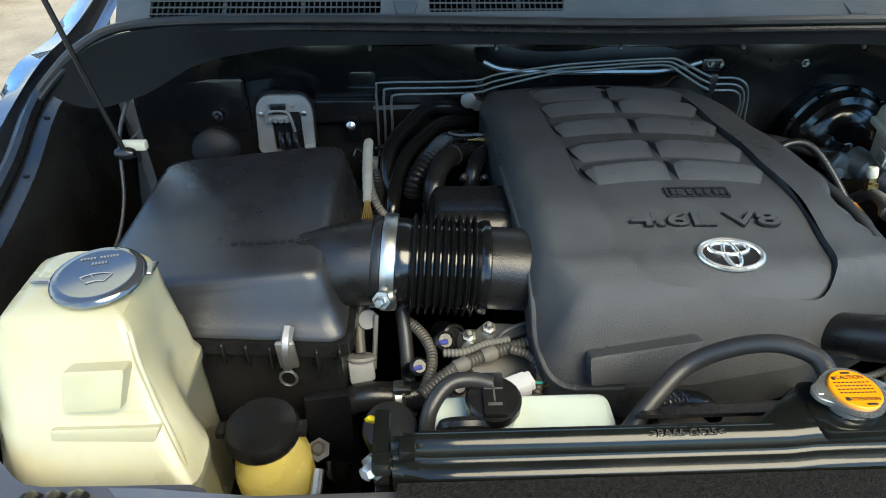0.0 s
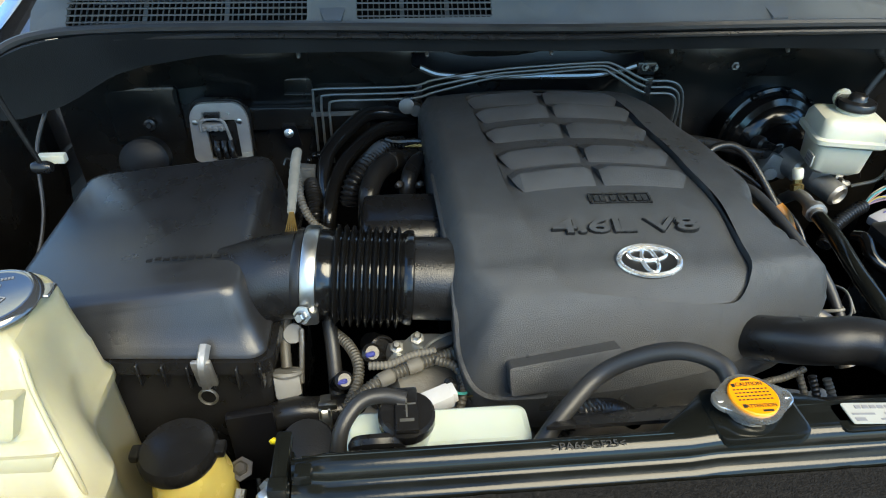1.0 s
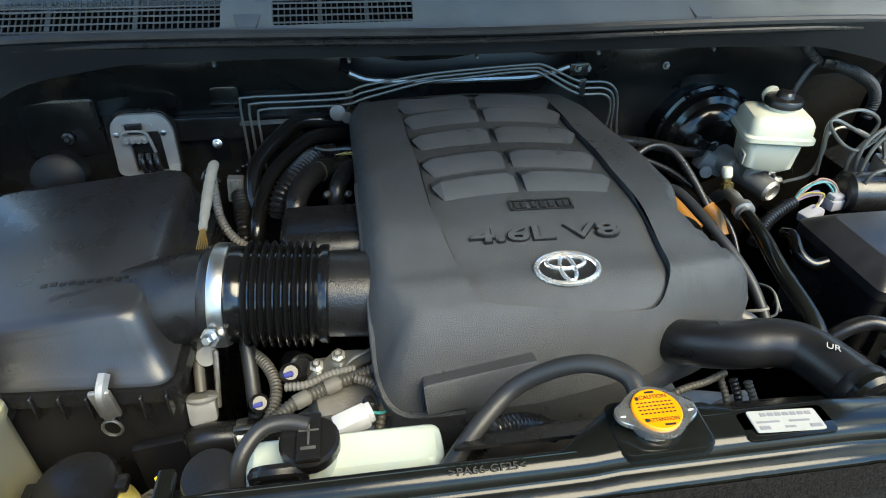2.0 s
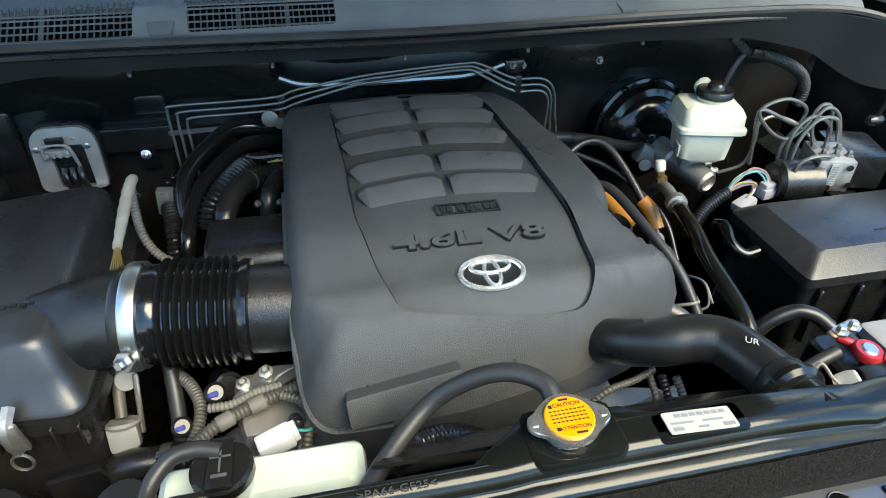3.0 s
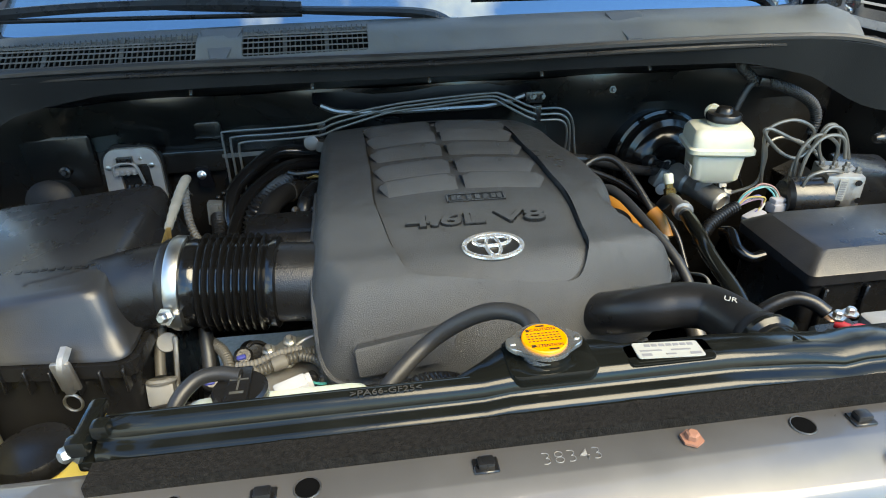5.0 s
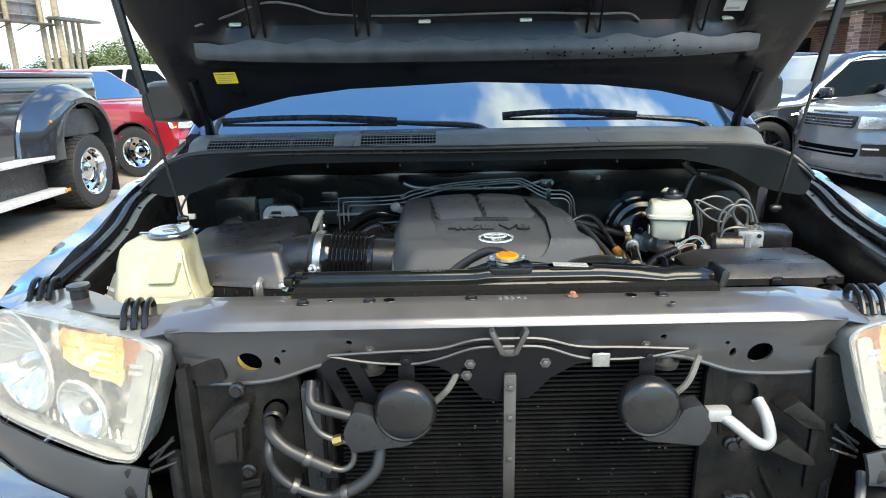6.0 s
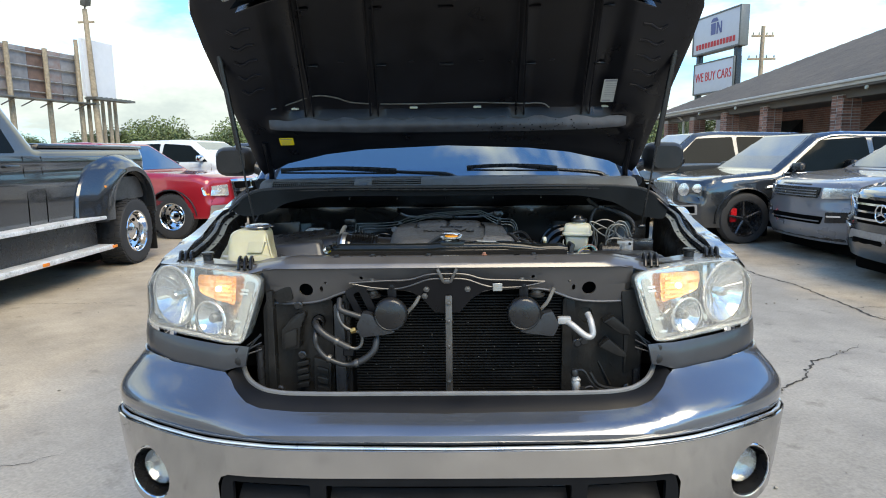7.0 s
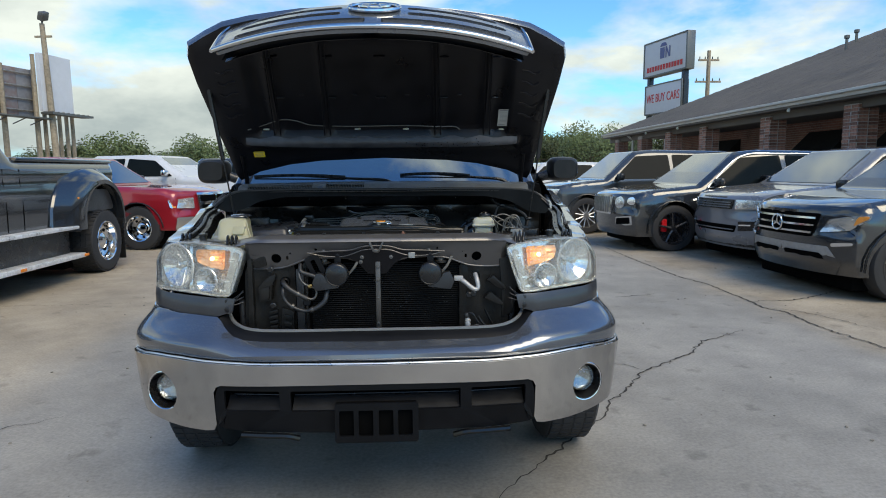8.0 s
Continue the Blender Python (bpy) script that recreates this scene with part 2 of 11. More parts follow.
SLOTGREY = mat("slot_sill_plastic", (0.009, 0.0095, 0.0105), 0.4, var=0.2, scale=20, bump=0.15, bscale=700, ior=1.3)
VALANCE = mat("lower_valance_plastic", (0.0045, 0.005, 0.006), 0.42, var=0.2, scale=20, bump=0.15, bscale=700, ior=1.22)
# near-black, hardly reflecting: shade in slots, holes and gaps put into the colour
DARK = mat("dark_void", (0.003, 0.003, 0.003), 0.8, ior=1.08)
BRICKMAT = mat("red_brick", (0.27, 0.135, 0.10), 0.85, var=0.45, scale=14, bump=0.5, bscale=90, each=0.45)
MORTAR = mat("mortar", (0.36, 0.33, 0.30), 0.9, var=0.2, scale=30, bump=0.4, bscale=150)
ROOFMAT = mat("weathered_shingles", (0.080, 0.071, 0.063), 0.9, var=0.4, scale=5, bump=0.6, bscale=60)
TRIMMAT = mat("cream_trim", (0.50, 0.47, 0.42), 0.6, var=0.1, scale=6)
AWNING = mat("black_canvas", (0.010, 0.011, 0.012), 0.8, var=0.2, scale=10)
WOOD = mat("weathered_pole_wood", (0.26, 0.21, 0.15), 0.85, var=0.35, scale=6, bump=0.4, bscale=40)
RUST = mat("rusted_panel", (0.17, 0.085, 0.06), 0.75, var=0.5, scale=2.5, color2=(0.20, 0.20, 0.21))
SIGNW = mat("sign_face", (0.50, 0.51, 0.53), 0.4, var=0.05, scale=3)
LEAF = mat("leaves", (0.070, 0.095, 0.035), 0.7, var=0.5, scale=3, each=0.3)
BARK = mat("bark", (0.10, 0.08, 0.06), 0.9, var=0.3, scale=10, bump=0.5, bscale=30)
REDCAL = mat("brake_caliper_red", (0.5, 0.01, 0.015), 0.3)


def concrete():
    """Worn grey concrete: fine grain, broad stains, tan dust towards the parked cars."""
    m = bpy.data.materials.new("worn_concrete")
    m.use_nodes = True
    n, l = m.node_tree.nodes, m.node_tree.links
    p = n["Principled BSDF"]
    tc = n.new("ShaderNodeTexCoord")

    def noise_node(scale, detail, rough=0.55):
        t = n.new("ShaderNodeTexNoise")
        t.inputs["Scale"].default_value, t.inputs["Detail"].default_value, t.inputs["Roughness"].default_value = scale, detail, rough
        l.new(tc.outputs["Object"], t.inputs["Vector"])
        return t

    def ramp_node(src, a, b, ca, cb):
        r = n.new("ShaderNodeValToRGB")
        r.color_ramp.elements[0].position, r.color_ramp.elements[1].position = a, b
        r.color_ramp.elements[0].color, r.color_ramp.elements[1].color = (*ca, 1), (*cb, 1)
        l.new(src, r.inputs[0])
        return r

    def mixed(kind, fac, a, b):
        x = n.new("ShaderNodeMix")
        x.data_type, x.blend_type = "RGBA", kind
        if isinstance(fac, float):
            x.inputs[0].default_value = fac
        else:
            l.new(fac, x.inputs[0])
        l.new(a, x.inputs[6])
        l.new(b, x.inputs[7])
        return x.outputs[2]

    broad = ramp_node(noise_node(0.35, 6, 0.6).outputs["Fac"], 0.35, 0.68, (0.225, 0.210, 0.186), (0.32, 0.300, 0.268))
    sep = n.new("ShaderNodeSeparateXYZ")
    l.new(tc.outputs["Object"], sep.inputs[0])
    wob = noise_node(1.2, 5)
    other = n.new("ShaderNodeMath")
    other.operation = "SUBTRACT"
    other.inputs[0].default_value = 1.2
    l.new(sep.outputs["X"], other.inputs[1])
    side = n.new("ShaderNodeMath")
    side.operation = "MAXIMUM"
    l.new(sep.outputs["X"], side.inputs[0])
    l.new(other.outputs[0], side.inputs[1])
    summed = n.new("ShaderNodeMath")
    summed.operation = "ADD"
    l.new(side.outputs[0], summed.inputs[0])
    l.new(wob.outputs["Fac"], summed.inputs[1])
    area = n.new("ShaderNodeMapRange")
    area.inputs["From Min"].default_value, area.inputs["From Max"].default_value = 3.95, 4.45
    l.new(summed.outputs[0], area.inputs["Value"])
    dust = ramp_node(noise_node(0.8, 6, 0.65).outputs["Fac"], 0.3, 0.7, (0.25, 0.205, 0.15), (0.43, 0.37, 0.29))
    base = mixed("MIX", area.outputs[0], broad.outputs[0], dust.outputs[0])
    grain = ramp_node(noise_node(55, 4).outputs["Fac"], 0.3, 0.7, (0.72, 0.72, 0.72), (1.16, 1.16, 1.15))
    base = mixed("MULTIPLY", 0.75, base, grain.outputs[0])
    patch = ramp_node(noise_node(1.7, 5, 0.65).outputs["Fac"], 0.38, 0.62, (0.80, 0.80, 0.80), (1.08, 1.08, 1.07))
    base = mixed("MULTIPLY", 0.9, base, patch.outputs[0])
    spots = ramp_node(noise_node(5.5, 4).outputs["Fac"], 0.60, 0.72, (1, 1, 1), (0.55, 0.54, 0.53))
    base = mixed("MULTIPLY", 0.7, base, spots.outputs[0])
    l.new(base, p.inputs["Base Color"])
    p.inputs["Roughness"].default_value = 0.62
    b = n.new("ShaderNodeBump")
    b.inputs["Strength"].default_value, b.inputs["Distance"].default_value = 0.35, 0.004
    l.new(noise_node(110, 5).outputs["Fac"], b.inputs["Height"])
    l.new(b.outputs[0], p.inputs["Normal"])
    return m


CONCRETE = concrete()

# ---------------------------------------------------------------- building blocks
V = Vector


def part(name, bm, material, parent=None, label="", sharp=38, flip=True):
    """Links a bmesh as one mesh object under a thing or a part."""
    if flip:
        bmesh.ops.recalc_face_normals(bm, faces=bm.faces[:])
    me = bpy.data.meshes.new(name)
    bm.to_mesh(me)
    bm.free()
    me.polygons.foreach_set("use_smooth", [True] * len(me.polygons))
    me.set_sharp_from_angle(angle=radians(sharp))
    me.materials.append(material)
    ob = new(name, me)
    ob.parent = parent
    if label:
        tagged(ob, label)
    if name.endswith("s") and not name.endswith(("ss", "bellows", "pass")):
        tagged(ob, kind="stuff")
    return ob


def thing(name, label, category, group="", at=(0, 0, 0), turn=0.0):
    ob = tagged(new(name), label, category, group)
    ob.empty_display_size = 0.2
    ob.matrix_basis = pose(*at, 0, 0, turn)
    return ob


def B():
    return bmesh.new()


def box(bm, c, s, bev=0.004, seg=2, rot=(0, 0, 0)):
    r = bmesh.ops.create_cube(bm, size=1.0)
    vs = r["verts"]
    bmesh.ops.scale(bm, vec=s, verts=vs)
    if bev:
        es = list({e for v in vs for e in v.link_edges})
        out = bmesh.ops.bevel(bm, geom=es, offset=min(bev, 0.45 * min(s)), segments=seg, profile=0.6, affect="EDGES", clamp_overlap=True)
        vs = list(set(out["verts"]) | {v for f in out["faces"] for v in f.verts})
        grow = set(vs)
        for v in vs:
            for f in v.link_faces:
                grow.update(f.verts)
        vs = list(grow)
    bmesh.ops.transform(bm, matrix=pose(*c, *rot), verts=vs)
    return bm


def basis(d):
    d = V(d).normalized()
    u = d.cross(V((0, 0, 1)) if abs(d.z) < 0.9 else V((1, 0, 0))).normalized()
    return d, u, d.cross(u)


def loft(bm, rings, caps=True, closed=True):
    rows = [[bm.verts.new(p) for p in r] for r in rings]
    n = len(rows[0])
    for a, b in zip(rows, rows[1:]):
        for i in range(n if closed else n - 1):
            j = (i + 1) % n
            bm.faces.new((a[i], a[j], b[j], b[i]))
    if caps and closed:
        bm.faces.new(rows[0][::-1])
        bm.faces.new(rows[-1])
    return bm


def lathe(bm, profile, at=(0, 0, 0), axis=(0, 0, 1), seg=24, caps=True):
    """Profile: rows of radius and height along the axis."""
    d, u, w = basis(axis)
    at = V(at)
    rings = []
    for r, h in profile:
        rings.append([at + d * h + (u * math.cos(a) + w * math.sin(a)) * max(r, 1e-4) for a in (2 * math.pi * i / seg for i in range(seg))])
    return loft(bm, rings, caps)


def smooth_path(pts, sub=6):
    pts = [V(p) for p in pts]
    if len(pts) < 3:
        return pts
    out = []
    ext = [pts[0] * 2 - pts[1], *pts, pts[-1] * 2 - pts[-2]]
    for i in range(1, len(ext) - 2):
        a, b, c, d = ext[i - 1 : i + 3]
        for k in range(sub):
            t = k / sub
            out.append(0.5 * (2 * b + (c - a) * t + (2 * a - 5 * b + 4 * c - d) * t * t + (3 * b - a - 3 * c + d) * t**3))
    out.append(pts[-1])
    return out


def tube(bm, pts, r, seg=10, sub=6, ribs=0.0, pitch=0.006):
    """A round hose along a smooth path; r: radius, or a function of the way 0..1; ribs: depth of corrugation."""
    path = smooth_path(pts, sub) if sub > 1 else [V(p) for p in pts]
    if ribs:
        total = sum((b - a).length for a, b in zip(path, path[1:]))
        n = max(6, int(total / pitch) * 3)
        fine, acc, k = [], 0.0, 0
        cum = [0.0]
        for a, b in zip(path, path[1:]):
            cum.append(cum[-1] + (b - a).length)
        for i in range(n + 1):
            s = total * i / n
            while k < len(path) - 2 and cum[k + 1] < s:
                k += 1
            f = (s - cum[k]) / max(cum[k + 1] - cum[k], 1e-9)
            fine.append(path[k].lerp(path[k + 1], f))
        path = fine
    rings = []
    up = None
    n = len(path)
    for i, p in enumerate(path):
        d = (path[min(i + 1, n - 1)] - path[max(i - 1, 0)]).normalized()
        if up is None:
            _, up, _ = basis(d)
        u = (up - d * up.dot(d)).normalized()
        up = u
        w = d.cross(u)
        rad = r(i / (n - 1)) if callable(r) else r
        if ribs:
            rad += ribs * (1 if i % 3 == 1 else -0.6)
        rings.append([p + (u * math.cos(a) + w * math.sin(a)) * rad for a in (2 * math.pi * k / seg for k in range(seg))])
    return loft(bm, rings)


def rod(bm, a, b, r, seg=12):
    return tube(bm, [a, b], r, seg, 1)


def rounded(poly, r=0.01, seg=4):
    """A closed polygon with its corners rounded."""
    out = []
    n = len(poly)
    for i in range(n):
        p, a, b = V(poly[i]).to_2d(), V(poly[i - 1]).to_2d(), V(poly[(i + 1) % n]).to_2d()
        ra = min(r, (a - p).length * 0.45)
        rb = min(r, (b - p).length * 0.45)
        s, e = p + (a - p).normalized() * ra, p + (b - p).normalized() * rb
        for k in range(seg + 1):
            t = k / seg
            out.append((1 - t) ** 2 * s + 2 * t * (1 - t) * p + t * t * e)
    return [(q.x, q.y) for q in out]


def rect(x0, y0, x1, y1):
    return [(x0, y0), (x1, y0), (x1, y1), (x0, y1)]


def circle(cx, cy, r, n=24, ry=None):
    return [(cx + r * math.cos(2 * math.pi * i / n), cy + (ry or r) * math.sin(2 * math.pi * i / n)) for i in range(n)]


def panel(bm, loops, fn, step=0.0, thick=0.0, stepv=0.0):
    """A sheet bounded by closed 2D loops (the first the outside, others holes), cut every step, laid into space by fn(u, v)."""
    tmp = bmesh.new()
    edges = []
    for loop in loops:
        vs = [tmp.verts.new((u, v, 0)) for u, v in loop]
        edges += [tmp.edges.new((vs[i], vs[(i + 1) % len(vs)])) for i in range(len(vs))]
    if len(loops) == 1:
        bmesh.ops.contextual_create(tmp, geom=edges)
        if not tmp.faces:
            bmesh.ops.triangle_fill(tmp, edges=edges, use_beauty=True)
    else:
        bmesh.ops.triangle_fill(tmp, edges=edges, use_beauty=True)
    us, vs2 = [p[0] for p in loops[0]], [p[1] for p in loops[0]]
    if step:
        k = math.floor(min(us) / step) + 1
        while k * step < max(us):
            bmesh.ops.bisect_plane(tmp, geom=tmp.verts[:] + tmp.edges[:] + tmp.faces[:], plane_co=(k * step, 0, 0), plane_no=(1, 0, 0), dist=1e-5)
            k += 1
        sv = stepv or step
        k = math.floor(min(vs2) / sv) + 1
        while k * sv < max(vs2):
            bmesh.ops.bisect_plane(tmp, geom=tmp.verts[:] + tmp.edges[:] + tmp.faces[:], plane_co=(0, k * sv, 0), plane_no=(0, 1, 0), dist=1e-5)
            k += 1
    for v in tmp.verts:
        v.co = V(fn(v.co.x, v.co.y))
    bmesh.ops.remove_doubles(tmp, verts=tmp.verts[:], dist=1e-6)
    bmesh.ops.recalc_face_normals(tmp, faces=tmp.faces[:])
    if thick:
        tmp.normal_update()
        bmesh.ops.solidify(tmp, geom=tmp.faces[:], thickness=thick)
    me = bpy.data.meshes.new("tmp")
    tmp.to_mesh(me)
    tmp.free()
    bm.from_mesh(me)
    bpy.data.meshes.remove(me)
    return bm


def prism(bm, poly, z0, z1, m=None, bev=0.0):
    """A polygon raised from z0 to z1, in the frame m."""
    bot = [bm.verts.new((x, y, z0)) for x, y in poly]
    top = [bm.verts.new((x, y, z1)) for x, y in poly]
    n = len(poly)
    fs = [bm.faces.new(bot[::-1]), bm.faces.new(top)]
    fs += [bm.faces.new((bot[i], bot[(i + 1) % n], top[(i + 1) % n], top[i])) for i in range(n)]
    vs = bot + top
    if bev:
        es = [e for e in fs[1].edges]
        out = bmesh.ops.bevel(bm, geom=es, offset=bev, segments=2, profile=0.6, affect="EDGES", clamp_overlap=True)
        vs = list({v for v in bot} | {v for f in out["faces"] for v in f.verts} | {v for b in bot for f in b.link_faces for v in f.verts if v.is_valid})
        vs = [v for v in vs if v.is_valid]
        ring = set(vs)
        for v in list(ring):
            for f in v.link_faces:
                ring.update(f.verts)
        vs = list(ring)
    if m is not None:
        bmesh.ops.transform(bm, matrix=m, verts=vs)
    return bm


def axes(origin, u, v):
    """A frame with its first axis along u, its second near v, its third out of their plane."""
    u = V(u).normalized()
    w = u.cross(V(v)).normalized()
    v = w.cross(u)
    m = Matrix((u, v, w)).transposed().to_4x4()
    m.translation = V(origin)
    return m


def lettering(text, size, m, depth=0.001, squeeze=1.0, bold=0.0):
    """Raised letters as a bmesh, in the frame m."""
    cu = bpy.data.curves.new("letters", "FONT")
    cu.body, cu.size, cu.extrude, cu.align_x, cu.align_y = text, size, depth, "CENTER", "CENTER"
    cu.resolution_u = 3
    cu.offset = bold
    ob = bpy.data.objects.new("letters", cu)
    me = bpy.data.meshes.new_from_object(ob)
    bm = bmesh.new()
    bm.from_mesh(me)
    bpy.data.objects.remove(ob)
    bpy.data.curves.remove(cu)
    bpy.data.meshes.remove(me)
    bmesh.ops.transform(bm, matrix=m @ Matrix.Diagonal((squeeze, 1, 1, 1)), verts=bm.verts[:])
    return bm


def bars(bm, m, rows, depth=0.0004):
    """Plain bars for writing that cannot be read: rows of x0, x1, y, height in the frame m."""
    for x0, x1, y, h in rows:
        prism(bm, rect(x0, y - h / 2, x1, y + h / 2), 0, depth, m)
    return bm


def bolt(bm, at, axis, r=0.006, h=0.005):
    d = V(axis).normalized()
    lathe(bm, [(r * 1.7, 0), (r * 1.7, h * 0.3), (r, h * 0.32), (r, h), (r * 0.7, h * 1.2), (0, h * 1.2)], at, axis, 6)
    return bm


def interp(table, x):
    for (a, va), (b, vb) in zip(table, table[1:]):
        if x <= b:
            t = max(0.0, min(1.0, (x - a) / (b - a)))
            t = t * t * (3 - 2 * t)
            return va + (vb - va) * t
    return table[-1][1]


def densify(loop, step):
    out = []
    for i in range(len(loop)):
        a, b = V(loop[i]).to_2d(), V(loop[(i + 1) % len(loop)]).to_2d()
        n = max(1, int((b - a).length / step))
        out += [tuple(a.lerp(b, k / n)) for k in range(n)]
    return out


# ---------------------------------------------------------------- ground
bm = B()
rows = []
for y in [-60, -20, -8, -4] + [-3 + 0.5 * k for k in range(40)] + [18, 24, 32, 50, 90, 200, 600, 2500]:
    rows.append([(x, y, 0.012 * math.sin(x * 0.9) * math.sin(y * 0.7) if abs(x) > 3.75 and abs(x) < 30 else 0.0) for x in [-2500, -500, -120, -40, -20] + [-12 + 0.5 * k for k in range(49)] + [20, 40, 120, 500, 2500]])
loft(bm, rows, False, False)
ground = tagged(part("ground", bm, CONCRETE, None, "", 30, False), "worn grey concrete forecourt with cracks and tan dust", "ground", kind="structure")


def crack(pts, width, seed):
    """A ragged dark crack lying in the slab."""
    rng = random.Random(seed)
    path = []
    for a, b in zip(pts, pts[1:]):
        a, b = V((*a, 0)), V((*b, 0))
        n = max(2, int((b - a).length / 0.035))
        side = (b - a).normalized().cross(V((0, 0, 1)))
        for k in range(n):
            path.append(a.lerp(b, k / n) + side * rng.gauss(0, 0.010))
    path.append(V((*pts[-1], 0)))
    bm = B()
    left, right = [], []
    for i, p in enumerate(path):
        d = (path[min(i + 1, len(path) - 1)] - path[max(i - 1, 0)]).normalized()
        s = d.cross(V((0, 0, 1)))
        w = width * rng.uniform(0.35, 1.3) * min(1, 0.25 + 4 * min(i, len(path) - 1 - i) / len(path))
        left.append(p + s * w + V((0, 0, 0.004)))
        right.append(p - s * w + V((0, 0, 0.004)))
    loft(bm, [left, right], False, False)
    return part("crack", bm, CRACKMAT, ground, "dark ragged crack in the concrete")


CRACKMAT = mat("crack_dirt", (0.035, 0.032, 0.028), 0.95, var=0.4, scale=40)
crack([(0.45, 0.20), (0.56, 0.33), (0.66, 0.45), (0.80, 0.62), (0.91, 0.77), (1.10, 0.97), (1.21, 1.08), (1.33, 1.33), (1.50, 1.52), (1.64, 1.73), (1.75, 1.88), (2.04, 2.09), (2.28, 2.29), (2.51, 2.58), (2.90, 2.82), (3.05, 2.95)], 0.007, 1)
crack([(1.75, 1.88), (1.70, 1.97), (1.62, 2.05), (1.50, 2.10)], 0.004, 2)
crack([(3.60, 9.4), (3.60, 8.6), (3.58, 7.5), (3.59, 6.6), (3.61, 5.62), (3.73, 5.08), (3.72, 4.5), (3.72, 4.02), (3.68, 3.75), (3.80, 3.55), (3.75, 3.05), (3.79, 2.66), (3.84, 2.29), (3.92, 1.2), (3.96, -1.0)], 0.010, 3)
crack([(2.33, 4.37), (2.58, 4.44), (2.75, 4.46), (2.88, 4.55)], 0.007, 4)
crack([(3.72, 4.02), (3.87, 4.07), (4.18, 4.07), (4.55, 4.25), (5.01, 4.54)], 0.010, 5)
crack([(3.70, 3.75), (3.95, 3.55), (4.1, 3.2), (4.2, 2.8)], 0.005, 6)
crack([(-9.0, 4.35), (-6.0, 4.40), (-4.3, 4.42), (-3.72, 4.43), (-3.15, 4.47), (-2.6, 4.5)], 0.004, 8)
crack([(-3.7, 7.6), (-2.6, 7.62), (-1.6, 7.60), (1.5, 7.62), (3.6, 7.6)], 0.006, 9)
crack([(-2.6, 0.6), (-2.3, 0.8), (-2.15, 1.15), (-1.9, 1.3)], 0.003, 10)

rng = random.Random(21)
bm = B()
for k in range(260):
    x, y = rng.uniform(-5, 6), rng.uniform(-2, 9)
    r = rng.uniform(0.003, 0.010) * (2.2 if abs(x) > 3.8 and k % 7 == 0 else 1)
    lathe(bm, [(r, 0), (r * 0.9, r * 0.5), (r * 0.4, r * 0.8), (0, r * 0.8)], (x, y, 0.003), (rng.uniform(-0.2, 0.2), rng.uniform(-0.2, 0.2), 1), 6)
tagged(part("grit", bm, mat("grit_stone", (0.22, 0.20, 0.17), 0.9, var=0.5, scale=50), None), "scattered grit and pebbles on the concrete", "gravel", kind="stuff")

# ---------------------------------------------------------------- the pickup truck: nose
truck = thing("pickup_truck", "slate grey pickup truck with raised hood and no grille insert", "truck")

PLAN = smooth_path([(0, -0.085, 0), (0.4, -0.077, 0), (0.6, -0.048, 0), (0.75, 0.02, 0), (0.87, 0.112, 0), (0.945, 0.205, 0), (0.985, 0.36, 0), (1.0, 0.60, 0)], 8)
PLEN = [0.0]
for a, b in zip(PLAN, PLAN[1:]):
    PLEN.append(PLEN[-1] + (b - a).length)


def bump_at(u):
    """The bumper's line in plan, by the way along it from the middle."""
    s, k = min(abs(u), PLEN[-1] - 1e-6), 0
    while PLEN[k + 1] < s:
        k += 1
    f = (s - PLEN[k]) / (PLEN[k + 1] - PLEN[k])
    p = PLAN[k].lerp(PLAN[k + 1], f)
    t = (PLAN[k + 1] - PLAN[k]).normalized()
    return math.copysign(p.x, u), p.y, math.copysign(t.y, u), -t.x


def U(x):
    """The way along the bumper's line to the given x."""
    k = 0
    while k < len(PLAN) - 2 and PLAN[k + 1].x < abs(x):
        k += 1
    f = (abs(x) - PLAN[k].x) / max(PLAN[k + 1].x - PLAN[k].x, 1e-6)
    return math.copysign(PLEN[k] + f * (PLEN[k + 1] - PLEN[k]), x)


UEND = PLEN[-1] - 0.01


def ease(t):
    t = max(0.0, min(1.0, t))
    return t * t * (3 - 2 * t)


def both_sides(half):
    """A loop symmetric about the middle from its right half, listed from the middle top round to the middle bottom."""
    return half + [(-u, v) for u, v in reversed(half) if u > 1e-6]


def on_bumper(out_fn):
    def fn(u, z):
        x, y, nx, ny = bump_at(u)
        o = out_fn(abs(u), z)
        return x + nx * o, y + ny * o, z
    return fn


def lamp_y(s, z):
    """The lens: swept back gently, then wrapping round the corner."""
    return 0.09 + 0.175 * max(0, (s - 0.5) / 0.39) ** 1.5 + 48 * max(0, s - 0.88) ** 2 - (1.12 - z) * 0.16


def filler_foot(a):
    """The lower edge of the strip below the headlamp."""
    return interp([(0.55, 0.885), (0.61, 0.870), (0.77, 0.871), (0.87, 0.884), (0.905, 0.889), (0.99, 0.875)], a)


def corner_at(u):
    """Where the cover's upper edge lies above a place on the bumper's line."""
    k = max(0, (abs(u) - U(0.58)) / (U(0.95) - U(0.58)))
    if k < 1:
        a = 0.58 + k * 0.326
        return a, lamp_y(a, 0.885) - 0.018
    f = (abs(u) - U(0.95)) / (UEND - U(0.95))
    return 0.906 + 0.079 * f, lamp_y(0.906, 0.885) - 0.018 + 0.30 * f


def paint_top(u):
    u = abs(u)
    return interp([(0, 0.790), (U(0.40), 0.792), (U(0.48), 0.797), (U(0.515), 0.806), (U(0.56), 0.838), (U(0.605), 0.868)], u) if u < U(0.605) else filler_foot(corner_at(u)[0])


